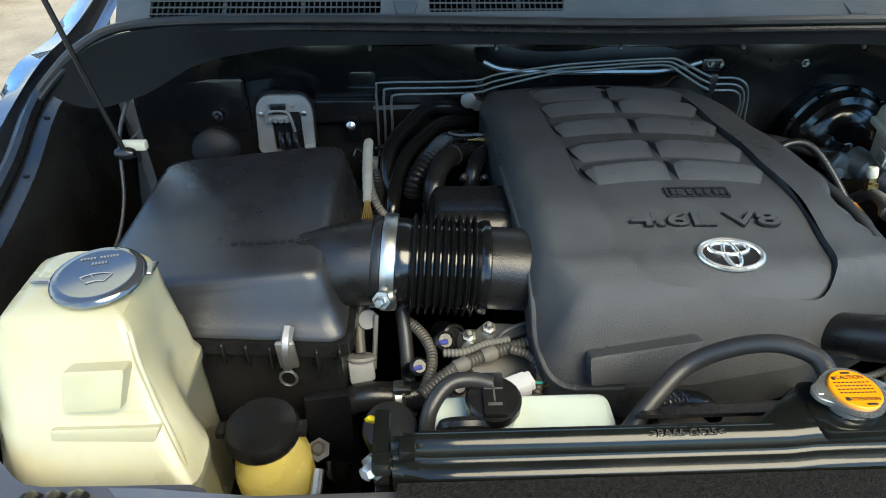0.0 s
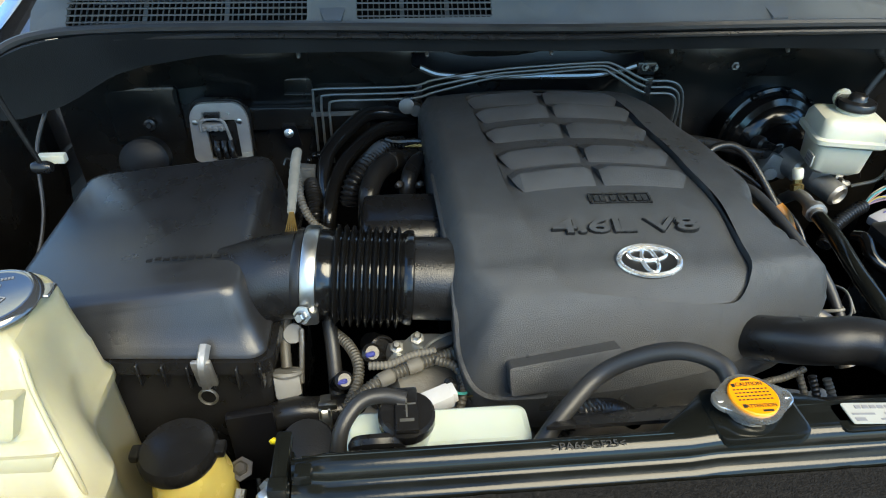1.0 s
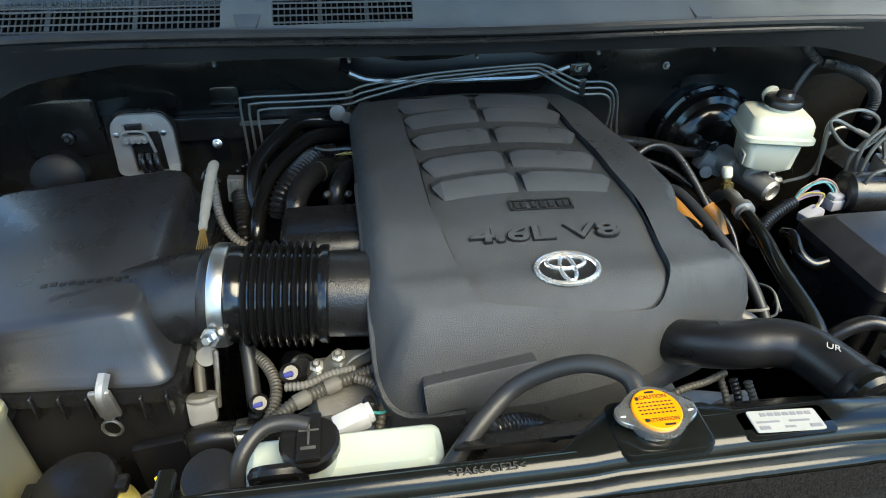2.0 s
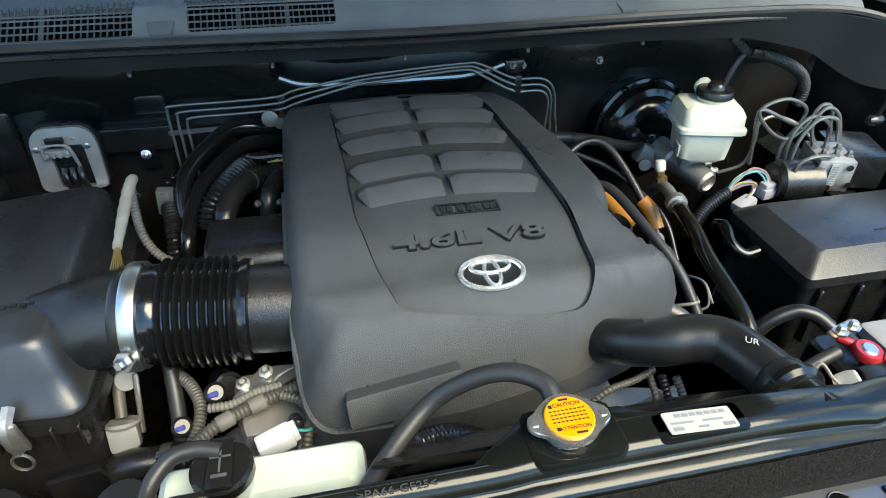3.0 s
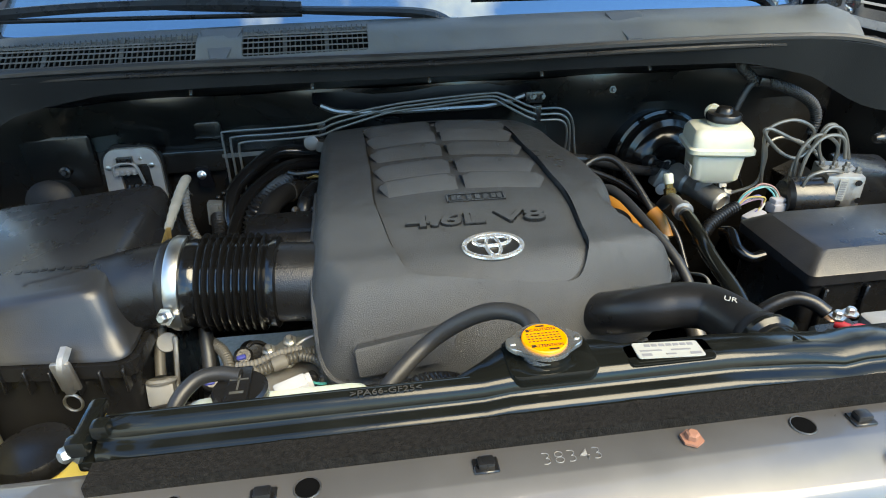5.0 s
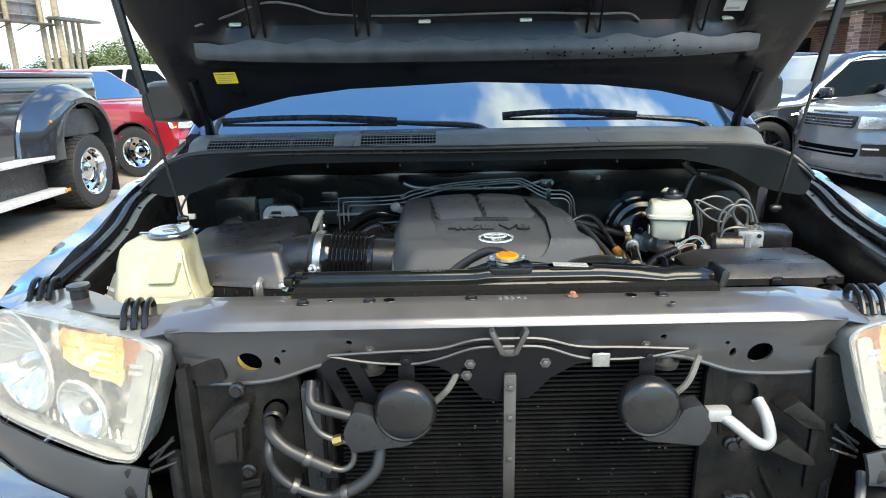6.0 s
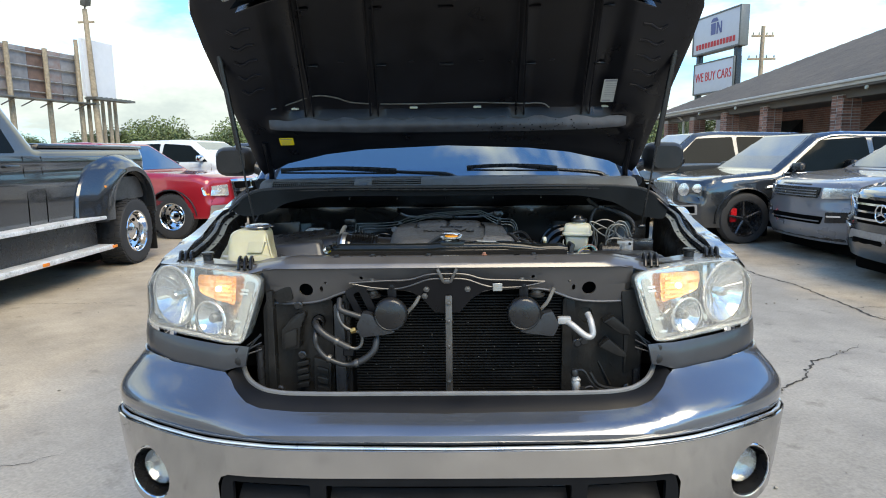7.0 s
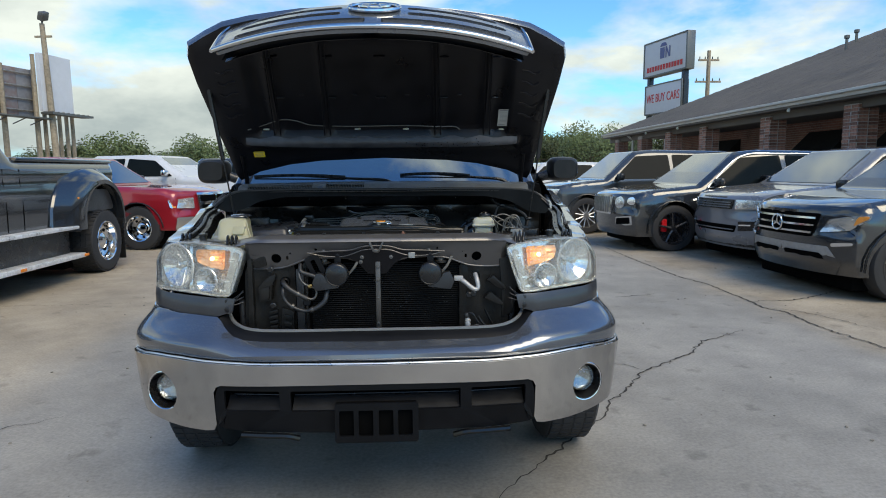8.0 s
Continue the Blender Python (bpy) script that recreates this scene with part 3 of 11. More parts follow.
def seam_z(u):
    """The line between paint and chrome."""
    return interp([(0, 0.727), (U(0.40), 0.729), (U(0.55), 0.735), (U(0.70), 0.740), (U(0.80), 0.736), (U(0.90), 0.722), (U(0.97), 0.704), (UEND, 0.688)], abs(u))


TOPS = [0, 0.2, U(0.40), U(0.44), U(0.47), U(0.49), U(0.505), U(0.525), U(0.55), U(0.58), U(0.605), U(0.64), U(0.68), U(0.75), U(0.82), U(0.87), U(0.92), U(0.945), U(0.97), UEND]
LOWS = [UEND, U(0.985), U(0.96), U(0.92), U(0.87), U(0.80), U(0.72), U(0.64), U(0.55), U(0.40), 0.2, 0]
paint_half = [(u, paint_top(u)) for u in TOPS] + [(u, seam_z(u) + 0.012) for u in LOWS]


def paint_at(u, z):
    """The painted cover: a rounded shoulder that leans back to the ledge and, at the corners, to the strips below the lamps."""
    x, y, nx, ny = bump_at(u)
    top, bot = paint_top(u), seam_z(u) + 0.012
    t = max(0, min(1, (z - bot) / (top - bot)))
    o = 0.014 + 0.016 * math.sin(math.pi * min(1, t * 1.05)) - 0.056 * t**1.9
    p = V((x + nx * o, y + ny * o, z))
    k = min(1, max(0, (abs(u) - U(0.50)) / (U(0.62) - U(0.50))))
    w = k * k * (3 - 2 * k) * max(0, (t - 0.30) / 0.70) ** 1.7
    a, b = corner_at(u)
    return p.lerp(V((math.copysign(a, u), b, z)), w)

bumper = part("front_bumper", panel(B(), [both_sides(paint_half)], paint_at, 0.035, -0.005, 0.010), PAINT, truck, "slate grey painted upper bumper cover")
# the ledge rises from the crest to a pale lip round the opening
lip_half = [(0, 0.010, 0.820), (0.15, 0.010, 0.820), (0.30, 0.010, 0.820), (0.40, 0.010, 0.822), (0.44, 0.012, 0.824), (0.48, 0.018, 0.829), (0.51, 0.032, 0.836), (0.535, 0.052, 0.845), (0.554, 0.076, 0.858), (0.568, 0.10, 0.872)]
crest_half = [V(paint_at(U(x), paint_top(U(x)))) + V((0, 0.004, -0.001)) for x in (0.001, 0.15, 0.30, 0.40, 0.44, 0.48, 0.51, 0.535, 0.565, 0.60)]

lip_line = [V((-x, y, z)) for x, y, z in lip_half[:0:-1]] + [V(p) for p in lip_half]
crest_line = [V((-p.x, p.y, p.z)) for p in crest_half[:0:-1]] + crest_half
bm = B()
loft(bm, [[c, c.lerp(l, 0.3) + V((0, 0, 0.004)), c.lerp(l, 0.7) + V((0, 0, 0.002)), l, l + V((0, 0.012, -0.03))] for c, l in zip(crest_line, lip_line)], False, False)
part("bumper_ledge", bm, LEDGE, bumper, "black ledge of the bumper below the opening")
part("bumper_lip", tube(B(), [p + V((0, 0.004, 0.002)) for p in lip_line], 0.0072, 8, 4), LIPMAT, bumper, "pale lip along the opening")

chrome_half = [(u, seam_z(u)) for u in LOWS[::-1]] + [(UEND, 0.53), (U(0.992), 0.515), (U(0.975), 0.492), (U(0.95), 0.480), (U(0.85), 0.474), (U(0.72), 0.470), (U(0.62), 0.472),
               (U(0.592), 0.478), (U(0.580), 0.50), (U(0.578), 0.625), (U(0.568), 0.645), (U(0.55), 0.653), (0, 0.655)]


def chrome_out(u, z):
    t = max(0.0, (z - 0.455) / (seam_z(u) - 0.455))
    return 0.002 + 0.030 * min(1, t) ** 0.75


fogs = []
for s in (1, -1):
    c = s * U(0.79)
    fogs.append([(c + 0.070 * math.cos(a), 0.602 + 0.073 * math.sin(a)) for a in (2 * math.pi * i / 28 for i in range(28))])
chrome = part("chrome_bumper", panel(B(), [both_sides(chrome_half), *fogs], on_bumper(chrome_out), 0.05, -0.005, 0.03), BUMPCHROME, truck, "chrome lower bumper with round fog lamp openings")
bm = B()
path = []
for i in range(-26, 27):
    u = UEND * i / 26
    x, y, nx, ny = bump_at(u)
    path.append((x + nx * 0.024, y + ny * 0.024, seam_z(u) + 0.002))
tube(bm, path, 0.0052, 8, 1)
part("chrome_edge", bm, EDGECHROME, chrome)
# sheet behind the joint, its shade painted near-black
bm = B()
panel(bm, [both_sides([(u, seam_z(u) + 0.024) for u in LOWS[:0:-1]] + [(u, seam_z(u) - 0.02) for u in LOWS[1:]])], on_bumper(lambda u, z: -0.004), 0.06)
part("bumper_gap", bm, DARK, chrome, "near-black sheet in the recess between paint and chrome")

for s in (1, -1):
    x, y, nx, ny = bump_at(s * U(0.79))
    c = V((x, y, 0.602))
    n = V((nx * 0.45, ny, 0)).normalized()
    bm = B()
    lathe(bm, [(0.073, -0.022), (0.067, -0.020), (0.060, 0.03), (0.052, 0.075), (0.0, 0.08)], c + n * 0.01, -n, 28, False)
    fog = part("fog_lamp", bm, PLASTIC_S, chrome, "round fog lamp in a black bezel")
    c2 = c + n * 0.004 + V((0, 0, 0.006))
    part("fog_bowl", lathe(B(), [(0.050, 0), (0.051, 0.006), (0.040, 0.02), (0.0, 0.035)], c2, -n, 12, False), FOGBOWL, fog, "", 10)
    part("fog_glass", lathe(B(), [(0.051, 0), (0.051, 0.004), (0.042, 0.012), (0.022, 0.018), (0.0, 0.020)], c2 - n * 0.001, n, 24), FOGGLASS, fog)
    e = V((n.y, -n.x, 0))
    part("fog_rim", tube(B(), [c + n * 0.030 + e * (0.069 * math.cos(t)) + V((0, 0, 0.073 * math.sin(t))) for t in [2 * math.pi * k / 32 for k in range(33)]], 0.0035, 6, 1), CHROME, chrome, "polished rim of the fog lamp opening")

# lower valance with three slots
val_half = [(0, 0.655), (0.552, 0.651), (0.570, 0.640), (0.578, 0.61), (0.580, 0.50), (0.56, 0.482), (0.45, 0.472), (0, 0.466)]
slots = [rounded(rect(-0.545, 0.560, -0.345, 0.632), 0.006), rounded(rect(-0.305, 0.557, 0.305, 0.632), 0.006), rounded(rect(0.345, 0.560, 0.545, 0.632), 0.006)]


def val_y(x, z):
    return -0.100 + 0.035 * (abs(x) / 0.58) ** 3 + (0.02 if z < 0.53 else 0.0) + 0.07 * max(0, 0.5 - z)


valance = part("lower_valance", panel(B(), [both_sides(val_half), *slots], lambda x, z: (x, val_y(x, z), z), 0.08, -0.012), VALANCE, truck, "black plastic lower valance with three air slots")
# shallow sheet behind the slots; their inner shade is put into its colour
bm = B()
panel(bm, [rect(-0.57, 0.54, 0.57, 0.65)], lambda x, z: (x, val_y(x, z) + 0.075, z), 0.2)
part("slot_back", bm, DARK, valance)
for x0, x1 in ((-0.542, -0.348), (-0.302, 0.302), (0.348, 0.542)):
    bm = B()
    panel(bm, [rect(x0, 0, x1, 1)], lambda x, v: (x, val_y(x, 0.6) - 0.004 + 0.05 * v, 0.559 + 0.036 * v), 0.1, 0.003)
    part("slot_sill", bm, SLOTGREY, valance)
    bm = B()
    rod(bm, (x0, val_y(x0, 0.6) + 0.048, 0.598), (x1, val_y(x1, 0.6) + 0.048, 0.598), 0.003, 8)
    part("slot_bar", bm, PLASTIC_S, valance)
for s in (1, -1):
    bm = B()
    tube(bm, [(s * 0.49, -0.085, 0.466), (s * 0.40, -0.09, 0.462), (s * 0.325, -0.09, 0.458), (s * 0.285, -0.075, 0.442)], 0.011, 8, 4)
    part("tow_tab", bm, GLOSSBLACK, valance)

bracket_holes = [rounded(rect(x - 0.026, 0.472, x + 0.026, 0.566), 0.005) for x in (-0.105, -0.036, 0.036, 0.105)]
bm = B()
panel(bm, [rounded(rect(-0.146, 0.447, 0.152, 0.592), 0.012), *bracket_holes], lambda x, z: (x, -0.128 - 0.01 * (0.5 - z), z), 0, -0.010)
plate_holder = part("plate_bracket", bm, VALANCE, truck, "empty black plastic licence plate bracket")
bm = B()
for x in (-0.11, 0.105):
    for z in (0.458, 0.581):
        bolt(bm, (x, -0.129, z), (0, -1, 0), 0.003, 0.002)
part("bracket_screws", bm, STEEL, plate_holder)
bm = B()
box(bm, (0, -0.105, 0.522), (0.29, 0.02, 0.13), 0.006)
part("bracket_back", bm, DARK, plate_holder)


# headlamps
LAMP = rounded([(0.497, 1.115), (0.52, 1.130), (0.60, 1.140), (0.70, 1.145), (0.78, 1.142), (0.83, 1.132), (0.868, 1.102), (0.897, 1.062), (0.914, 1.02), (0.914, 0.985), (0.897, 0.964), (0.864, 0.953), (0.776, 0.951), (0.69, 0.949), (0.60, 0.943), (0.552, 0.945), (0.532, 1.0), (0.520, 1.035)], 0.014, 3)

def shrink(loop, d):
    cx, cy = sum(p[0] for p in loop) / len(loop), sum(p[1] for p in loop) / len(loop)
    out = []
    for x, y in loop:
        v = V((x - cx, y - cy))
        out.append((cx + v.x * (1 - d / v.length), cy + v.y * (1 - d / v.length)))
    return out


for s in (1, -1):
    def lay(off):
        return lambda a, z: (s * a, lamp_y(a, z) + off, z)
    bm = B()
    panel(bm, [LAMP], lambda a, z: lay(0.060 + 0.006 * math.sin(a * 190) * ease((a - 0.70) / 0.05) + 0.004 * noise.noise((a * 34, z * 34, 1)))(a, z), 0.010)
    lamp = part("headlamp", bm, LAMPSILVER, truck, "clear headlamp with amber indicator lit", 8)
    bm = B()
    o, i = LAMP, shrink(LAMP, 0.009)
    loft(bm, [[V(lay(0.0)(a, z)) for a, z in o], [V(lay(0.066)(a, z)) for a, z in o]], False)
    loft(bm, [[V(lay(0.0)(a, z)) for a, z in o], [V(lay(-0.004)(a, z)) for a, z in shrink(LAMP, 0.004)], [V(lay(0.004)(a, z)) for a, z in i]], False)
    part("lamp_rim", bm, LAMPRIM, lamp)
    bm = B()
    panel(bm, [LAMP], lay(-0.006), 0.03, -0.003)
    lens = part("lens", bm, LENS, lamp, "clear plastic lens")
    lens.visible_shadow = False
    # main bowl, inner lamp, amber block
    def bowl_of(name, a, z, off, r, depth, d, seg=40):
        c = V(lay(off)(a, z))
        prof = [(r * 1.05, depth), (r * 1.05, depth + 0.004), (r, depth + 0.004)] + [(r * q, depth * q * q) for q in (1.0, 0.92, 0.84, 0.76, 0.66, 0.56, 0.46, 0.36, 0.26, 0.18)]
        return c, part(name, lathe(B(), prof, c, d, seg, False), LAMPCHROME, lamp, "", 25)

    d0 = V((0.56 * s, -1, 0.02)).normalized()
    c0, bowl = bowl_of("main_bowl", 0.772, 1.047, 0.054, 0.082, 0.038, d0)
    e0 = V((-d0.y, d0.x, 0))
    part("bulb_shield", lathe(B(), [(0.010, 0.0), (0.013, 0.018), (0.014, 0.034), (0.010, 0.040), (0, 0.041)], c0, d0, 18), LAMPCHROME, bowl)
    for k in range(12):
        t = 2 * math.pi * (k + 0.5) / 12
        u = e0 * math.cos(t) + V((0, 0, math.sin(t)))
        part("bowl_facet", rod(B(), c0 + u * 0.022 + d0 * 0.006, c0 + u * 0.078 + d0 * 0.038, 0.0011, 5), LAMPSILVER, bowl)
    d1 = V((0.42 * s, -1, 0)).normalized()
    e1 = V((-d1.y, d1.x, 0))
    c1, low = bowl_of("inner_bowl", 0.648, 0.998, 0.046, 0.047, 0.030, d1, 32)
    part("projector", lathe(B(), [(0.011, 0), (0.014, 0.012), (0.014, 0.022), (0.010, 0.027), (0, 0.028)], c1, d1, 20), LAMPGREY, low, "dark bulb cap in the inner bowl")
    part("bowl_rim", tube(B(), [c1 + d1 * 0.030 + e1 * (0.052 * math.cos(t)) + V((0, 0, 0.050 * math.sin(t))) for t in [2 * math.pi * k / 28 for k in range(29)]], 0.0030, 6, 1), LAMPSILVER, low)
    part("outer_rim", tube(B(), [c0 + d0 * 0.038 + e0 * (0.088 * math.cos(t)) + V((0, 0, 0.088 * math.sin(t))) for t in [2 * math.pi * k / 36 for k in range(37)]], 0.0030, 6, 1), LAMPSILVER, bowl)
    bm = B()
    panel(bm, [rounded([(0.590, 1.036), (0.655, 1.046), (0.700, 1.060), (0.716, 1.084), (0.712, 1.112), (0.584, 1.115)], 0.010)], lambda a, z: lay(0.036 + 0.010 * noise.noise((a * 70, z * 70, 7)))(a, z), 0.010)
    amber = part("indicator", bm, AMBER, lamp, "lit amber indicator reflector", 6)
    for k in range(5):
        z0 = 1.048 + k * 0.0125
        part("indicator_flute", panel(B(), [rect(0.596, z0, 0.648, z0 + 0.006)], lay(0.026), 0.02, 0.006), AMBER, amber)
    part("indicator_bulb", lathe(B(), [(0.004, 0), (0.008, 0.008), (0.008, 0.016), (0.0, 0.022)], lay(0.024)(0.632, 1.083), (0, -1, 0), 14), WARM, amber)
    for k in range(4):
        a = 0.866 + 0.0095 * k
        part("lamp_flute", panel(B(), [rect(a, 0.968 + 0.006 * k, a + 0.0062, 1.092 - 0.014 * k)], lay(0.030), 0.02, 0.008), LAMPSILVER, lamp)
    for k in range(12):
        a = 0.585 + k * 0.017
        part("lamp_rib", rod(B(), V(lay(0.030)(a, 0.950 + 0.0004 * k)), V(lay(0.036)(a + 0.006, 0.964 + 0.0004 * k)), 0.0022, 6), LAMPSILVER, lamp)
    part("lamp_shelf_bar", panel(B(), [rect(0.585, 0.947, 0.88, 0.954)], lambda a, z: lay(0.020)(a, z + 0.02 * (a - 0.585)), 0.04, 0.008), LAMPGREY, lamp)
    bm = B()
    panel(bm, [rounded([(0.520, 1.106), (0.545, 1.110), (0.592, 0.946), (0.563, 0.950), (0.537, 1.04)], 0.01, 2)], lay(0.012), 0.03, 0.004)
    part("frosted_band", bm, LAMPRIM, lamp, "frosted inner band of the lamp")
    for z in (1.085, 1.075, 1.000, 0.965):
        a = 0.532 + (1.106 - z) * 0.28
        part("band_rib", panel(B(), [rect(a, z - 0.003, a + 0.022, z + 0.003)], lay(0.008), 0.02, 0.004), LAMPSILVER, lamp)
    # strip below the lamp
    strip = [(0.532, 0.940)] + [(x, 0.940 + (x - 0.55) * 0.022) for x in (0.60, 0.68, 0.76, 0.83)] + [(0.875, 0.953), (0.900, 0.962), (0.914, 0.955), (0.914, 0.893)] + [(x, filler_foot(x)) for x in (0.90, 0.87, 0.82, 0.76, 0.70, 0.65, 0.61, 0.575)] + [(0.545, 0.886)]

    bm = B()
    panel(bm, [strip], lambda a, z: (s * a, lamp_y(a, z) - 0.014 - 0.008 * math.sin(math.pi * min(1, max(0, (z - filler_foot(a)) / 0.075))) + (0.010 if a < 0.595 else 0), z), 0.03, 0.006)
    filler = part("lamp_filler", bm, FILLER, truck, "dull grey filler strip below the headlamp")
    for z in (0.899, 0.926):
        part("clip", lathe(B(), [(0.012, 0), (0.012, 0.004), (0.006, 0.006), (0, 0.006)], (s * 0.562, lamp_y(0.562, z) - 0.004, z), (0, -1, 0), 12), PLASTIC_S, filler)
    # wings
    def wing_top(y):
        return interp([(0.1, 1.122), (0.22, 1.138), (0.3, 1.148), (0.5, 1.172), (0.95, 1.232), (1.5, 1.30)], y)

    def wing_z(x, y):
        """The wing's top, falling to the rim of the lamp at its front."""
        z = wing_top(y) - 0.085 * max(0, (x - wing_in(y) - 0.01) / (1.0 - wing_in(y))) ** 2.4
        rim = interp([(0.76, 1.144), (0.83, 1.133), (0.868, 1.103), (0.897, 1.063), (0.93, 1.02)], x)
        return min(z, rim + 0.006 + 0.42 * max(0, y - lamp_y(x, 1.08)))

    def wing_in(y):
        return interp([(0.1, 0.795), (0.4, 0.822), (0.95, 0.900), (1.5, 0.945)], y)

    top_loop = [(0.790, 0.208), (0.83, 0.230), (0.87, 0.256), (0.895, 0.282), (0.912, 0.326), (0.930, 0.385), (0.955, 0.47), (0.982, 0.60), (1.0, 0.78), (1.0, 1.45), (0.942, 1.45), (0.900, 0.95), (0.863, 0.65), (0.824, 0.42)]
    bm = B()
    panel(bm, [top_loop], lambda x, y: (s * x, y, wing_z(x, y)), 0.03, 0.0)
    edge_pts = [(x, y) for x, y in densify(top_loop, 0.05) if x > wing_in(y) + 0.03 and y < 1.44]
    edge_pts.sort(key=lambda q: q[1])
    rings = []
    for x, y in edge_pts:
        z = wing_z(x, y)
        lo = max(0.86, z - 0.03) if y < 0.33 else (0.87 if y < 1.40 else 0.5)
        rings.append([(s * (x + o), y, z + (lo - z) * t) for t, o in ((0, 0), (0.12, 0.008 * ease(y * 4 - 1.9)), (0.3, 0.012 * ease(y * 4 - 1.9)), (0.6, 0.010 * ease(y * 4 - 1.9)), (1, 0.0))])
    loft(bm, rings, False, False)
    loft(bm, [[(s * (wing_in(y)), y, wing_top(y)), (s * (wing_in(y) - 0.002), y, wing_top(y) - 0.03), (s * (wing_in(y) - 0.02), y, wing_top(y) - 0.034)] for y in [0.23 + 0.05 * k for k in range(25)]], False, False)
    bmesh.ops.remove_doubles(bm, verts=bm.verts[:], dist=0.001)
    wing = part("wing", bm, PAINT, truck, "slate grey front wing")
    arch = [(0.90 - 0.47 * math.cos(a), 0.42 + 0.47 * math.sin(a)) for a in (math.pi * i / 14 for i in range(15))] + [(1.40, 0.42), (1.42, 0.9), (0.64, 0.9), (0.56, 0.78)]
    bm = B()
    panel(bm, [arch], lambda y, z: (s * (0.972 + 0.030 * ease((y - 0.5) / 0.35) + 0.006 * max(0, 1 - abs(z - 0.8) / 0.2)), y, z), 0.1, 0.01)
    part("wheel_arch", bm, PAINT, wing)
    arc = [(0.90 - 0.47 * math.cos(a), 0.42 + 0.47 * math.sin(a)) for a in (math.pi * (-0.05 + 1.1 * i / 20) for i in range(21))]
    bm = loft(B(), [[(s * 0.99, y, z) for y, z in arc], [(s * 0.66, y, z) for y, z in arc], [(s * 0.64, 0.9 + (y - 0.9) * 0.9, 0.40 + (z - 0.42) * 0.9) for y, z in arc], [(s * 0.64, 0.9 + (y - 0.9) * 0.5, 0.42) for y, z in arc]], False, False)
    part("arch_liner", bm, DARK, wing)
    # rain channel along the wing, seen with the hood up
    pts = [(s * (wing_in(y) - 0.022), y, wing_top(y) - 0.012) for y in (0.28, 0.40, 0.5, 0.65, 0.8, 0.97)]
    bm = tube(B(), pts, 0.010, 8, 4)
    part("channel_seal", bm, RUBBER, wing)
    bm = B()
    rings = []
    for p in smooth_path(pts, 3):
        if p.y < 0.33:
            continue
        rings.append([(p.x + s * 0.012, p.y, p.z - 0.004), (p.x - s * 0.03, p.y, p.z - 0.010), (p.x - s * 0.045, p.y, p.z - 0.03), (p.x - s * 0.05, p.y, p.z - 0.20), (p.x - s * 0.02, p.y, p.z - 0.36), (p.x + s * 0.0, p.y, p.z - 0.36), (p.x + s * 0.012, p.y, p.z - 0.04)])
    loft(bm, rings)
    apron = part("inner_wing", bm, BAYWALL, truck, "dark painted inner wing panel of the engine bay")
    for k in range(5):
        y = 0.38 + 0.13 * k
        px_, pz_ = wing_in(y) - 0.042, wing_top(y) - 0.016
        part("wing_bolt", bolt(B(), (s * px_, y, pz_ - 0.006), (0, 0, 1), 0.004, 0.003), PAINT_IN, apron)
    # front tyre
    wheel_c = V((s * 0.905, 0.93, 0.405))
    bm = lathe(B(), [(0.24, -0.11), (0.34, -0.128), (0.372, -0.124), (0.392, -0.108), (0.403, -0.06), (0.403, 0.06), (0.392, 0.108), (0.372, 0.124), (0.34, 0.128), (0.24, 0.11)], wheel_c, (1, 0, 0), 48, False)
    wheel = part("front_wheel", bm, TYRE, truck, "black road tyre with block tread")
    bm = B()
    for k in range(60):
        a = 2 * math.pi * k / 60
        for x0 in (-0.078, -0.027, 0.027, 0.078):
            aa = a + (0.03 if x0 in (-0.03, 0.085) else 0)
            box(bm, (wheel_c.x + x0, wheel_c.y + 0.400 * math.cos(aa), wheel_c.z + 0.400 * math.sin(aa)), (0.042, 0.012, 0.030), 0, 1, (math.degrees(aa), 0, 0))
    part("tread", bm, TYRE, wheel)
    part("rim", lathe(B(), [(0.24, -0.10), (0.22, 0.05), (0.10, 0.07), (0, 0.07)], wheel_c, (s, 0, 0), 32), RIM, wheel)
    bm = B()
    for k in range(3):
        a = -0.016 + 0.016 * k
        tube(bm, [(s * (0.566 + a), 0.186, 1.130), (s * (0.566 + a), 0.180, 1.158), (s * (0.562 + a), 0.162, 1.166), (s * (0.557 + a), 0.136, 1.158), (s * (0.553 + a), 0.118, 1.138)], 0.0048, 8, 4)
    part("lamp_strap", bm, RUBBER, truck, "looped black rubber strap over the lamp")
    bm = B()
    for k in range(3):
        a = -0.016 + 0.016 * k
        tube(bm, [(s * (0.79 + a), 0.31, 1.140), (s * (0.785 + a), 0.30, 1.160), (s * (0.777 + a), 0.272, 1.163), (s * (0.765 + a), 0.235, 1.145)], 0.0048, 8, 4)
    part("lamp_strap", bm, RUBBER, truck, "looped black rubber strap over the lamp")
    bm = B()
    tab = rounded([(0.46, 0.14), (0.60, 0.150), (0.72, 0.205), (0.79, 0.27), (0.75, 0.31), (0.68, 0.262), (0.60, 0.195), (0.46, 0.19)], 0.015, 2)
    panel(bm, [tab], lambda a, y: (s * a, y, 1.152 - (a - 0.46) * 0.03), 0.05, 0.004)
    shelf = part("lamp_shelf", bm, SUPPORT, truck, "painted steel shelf behind the headlamp")
    part("rubber_stop", lathe(B(), [(0.014, 0), (0.014, 0.02), (0.018, 0.022), (0.018, 0.028), (0.006, 0.03), (0, 0.03)], (s * 0.700, 0.242, 1.140), (0, 0, 1), 14), RUBBER, shelf)

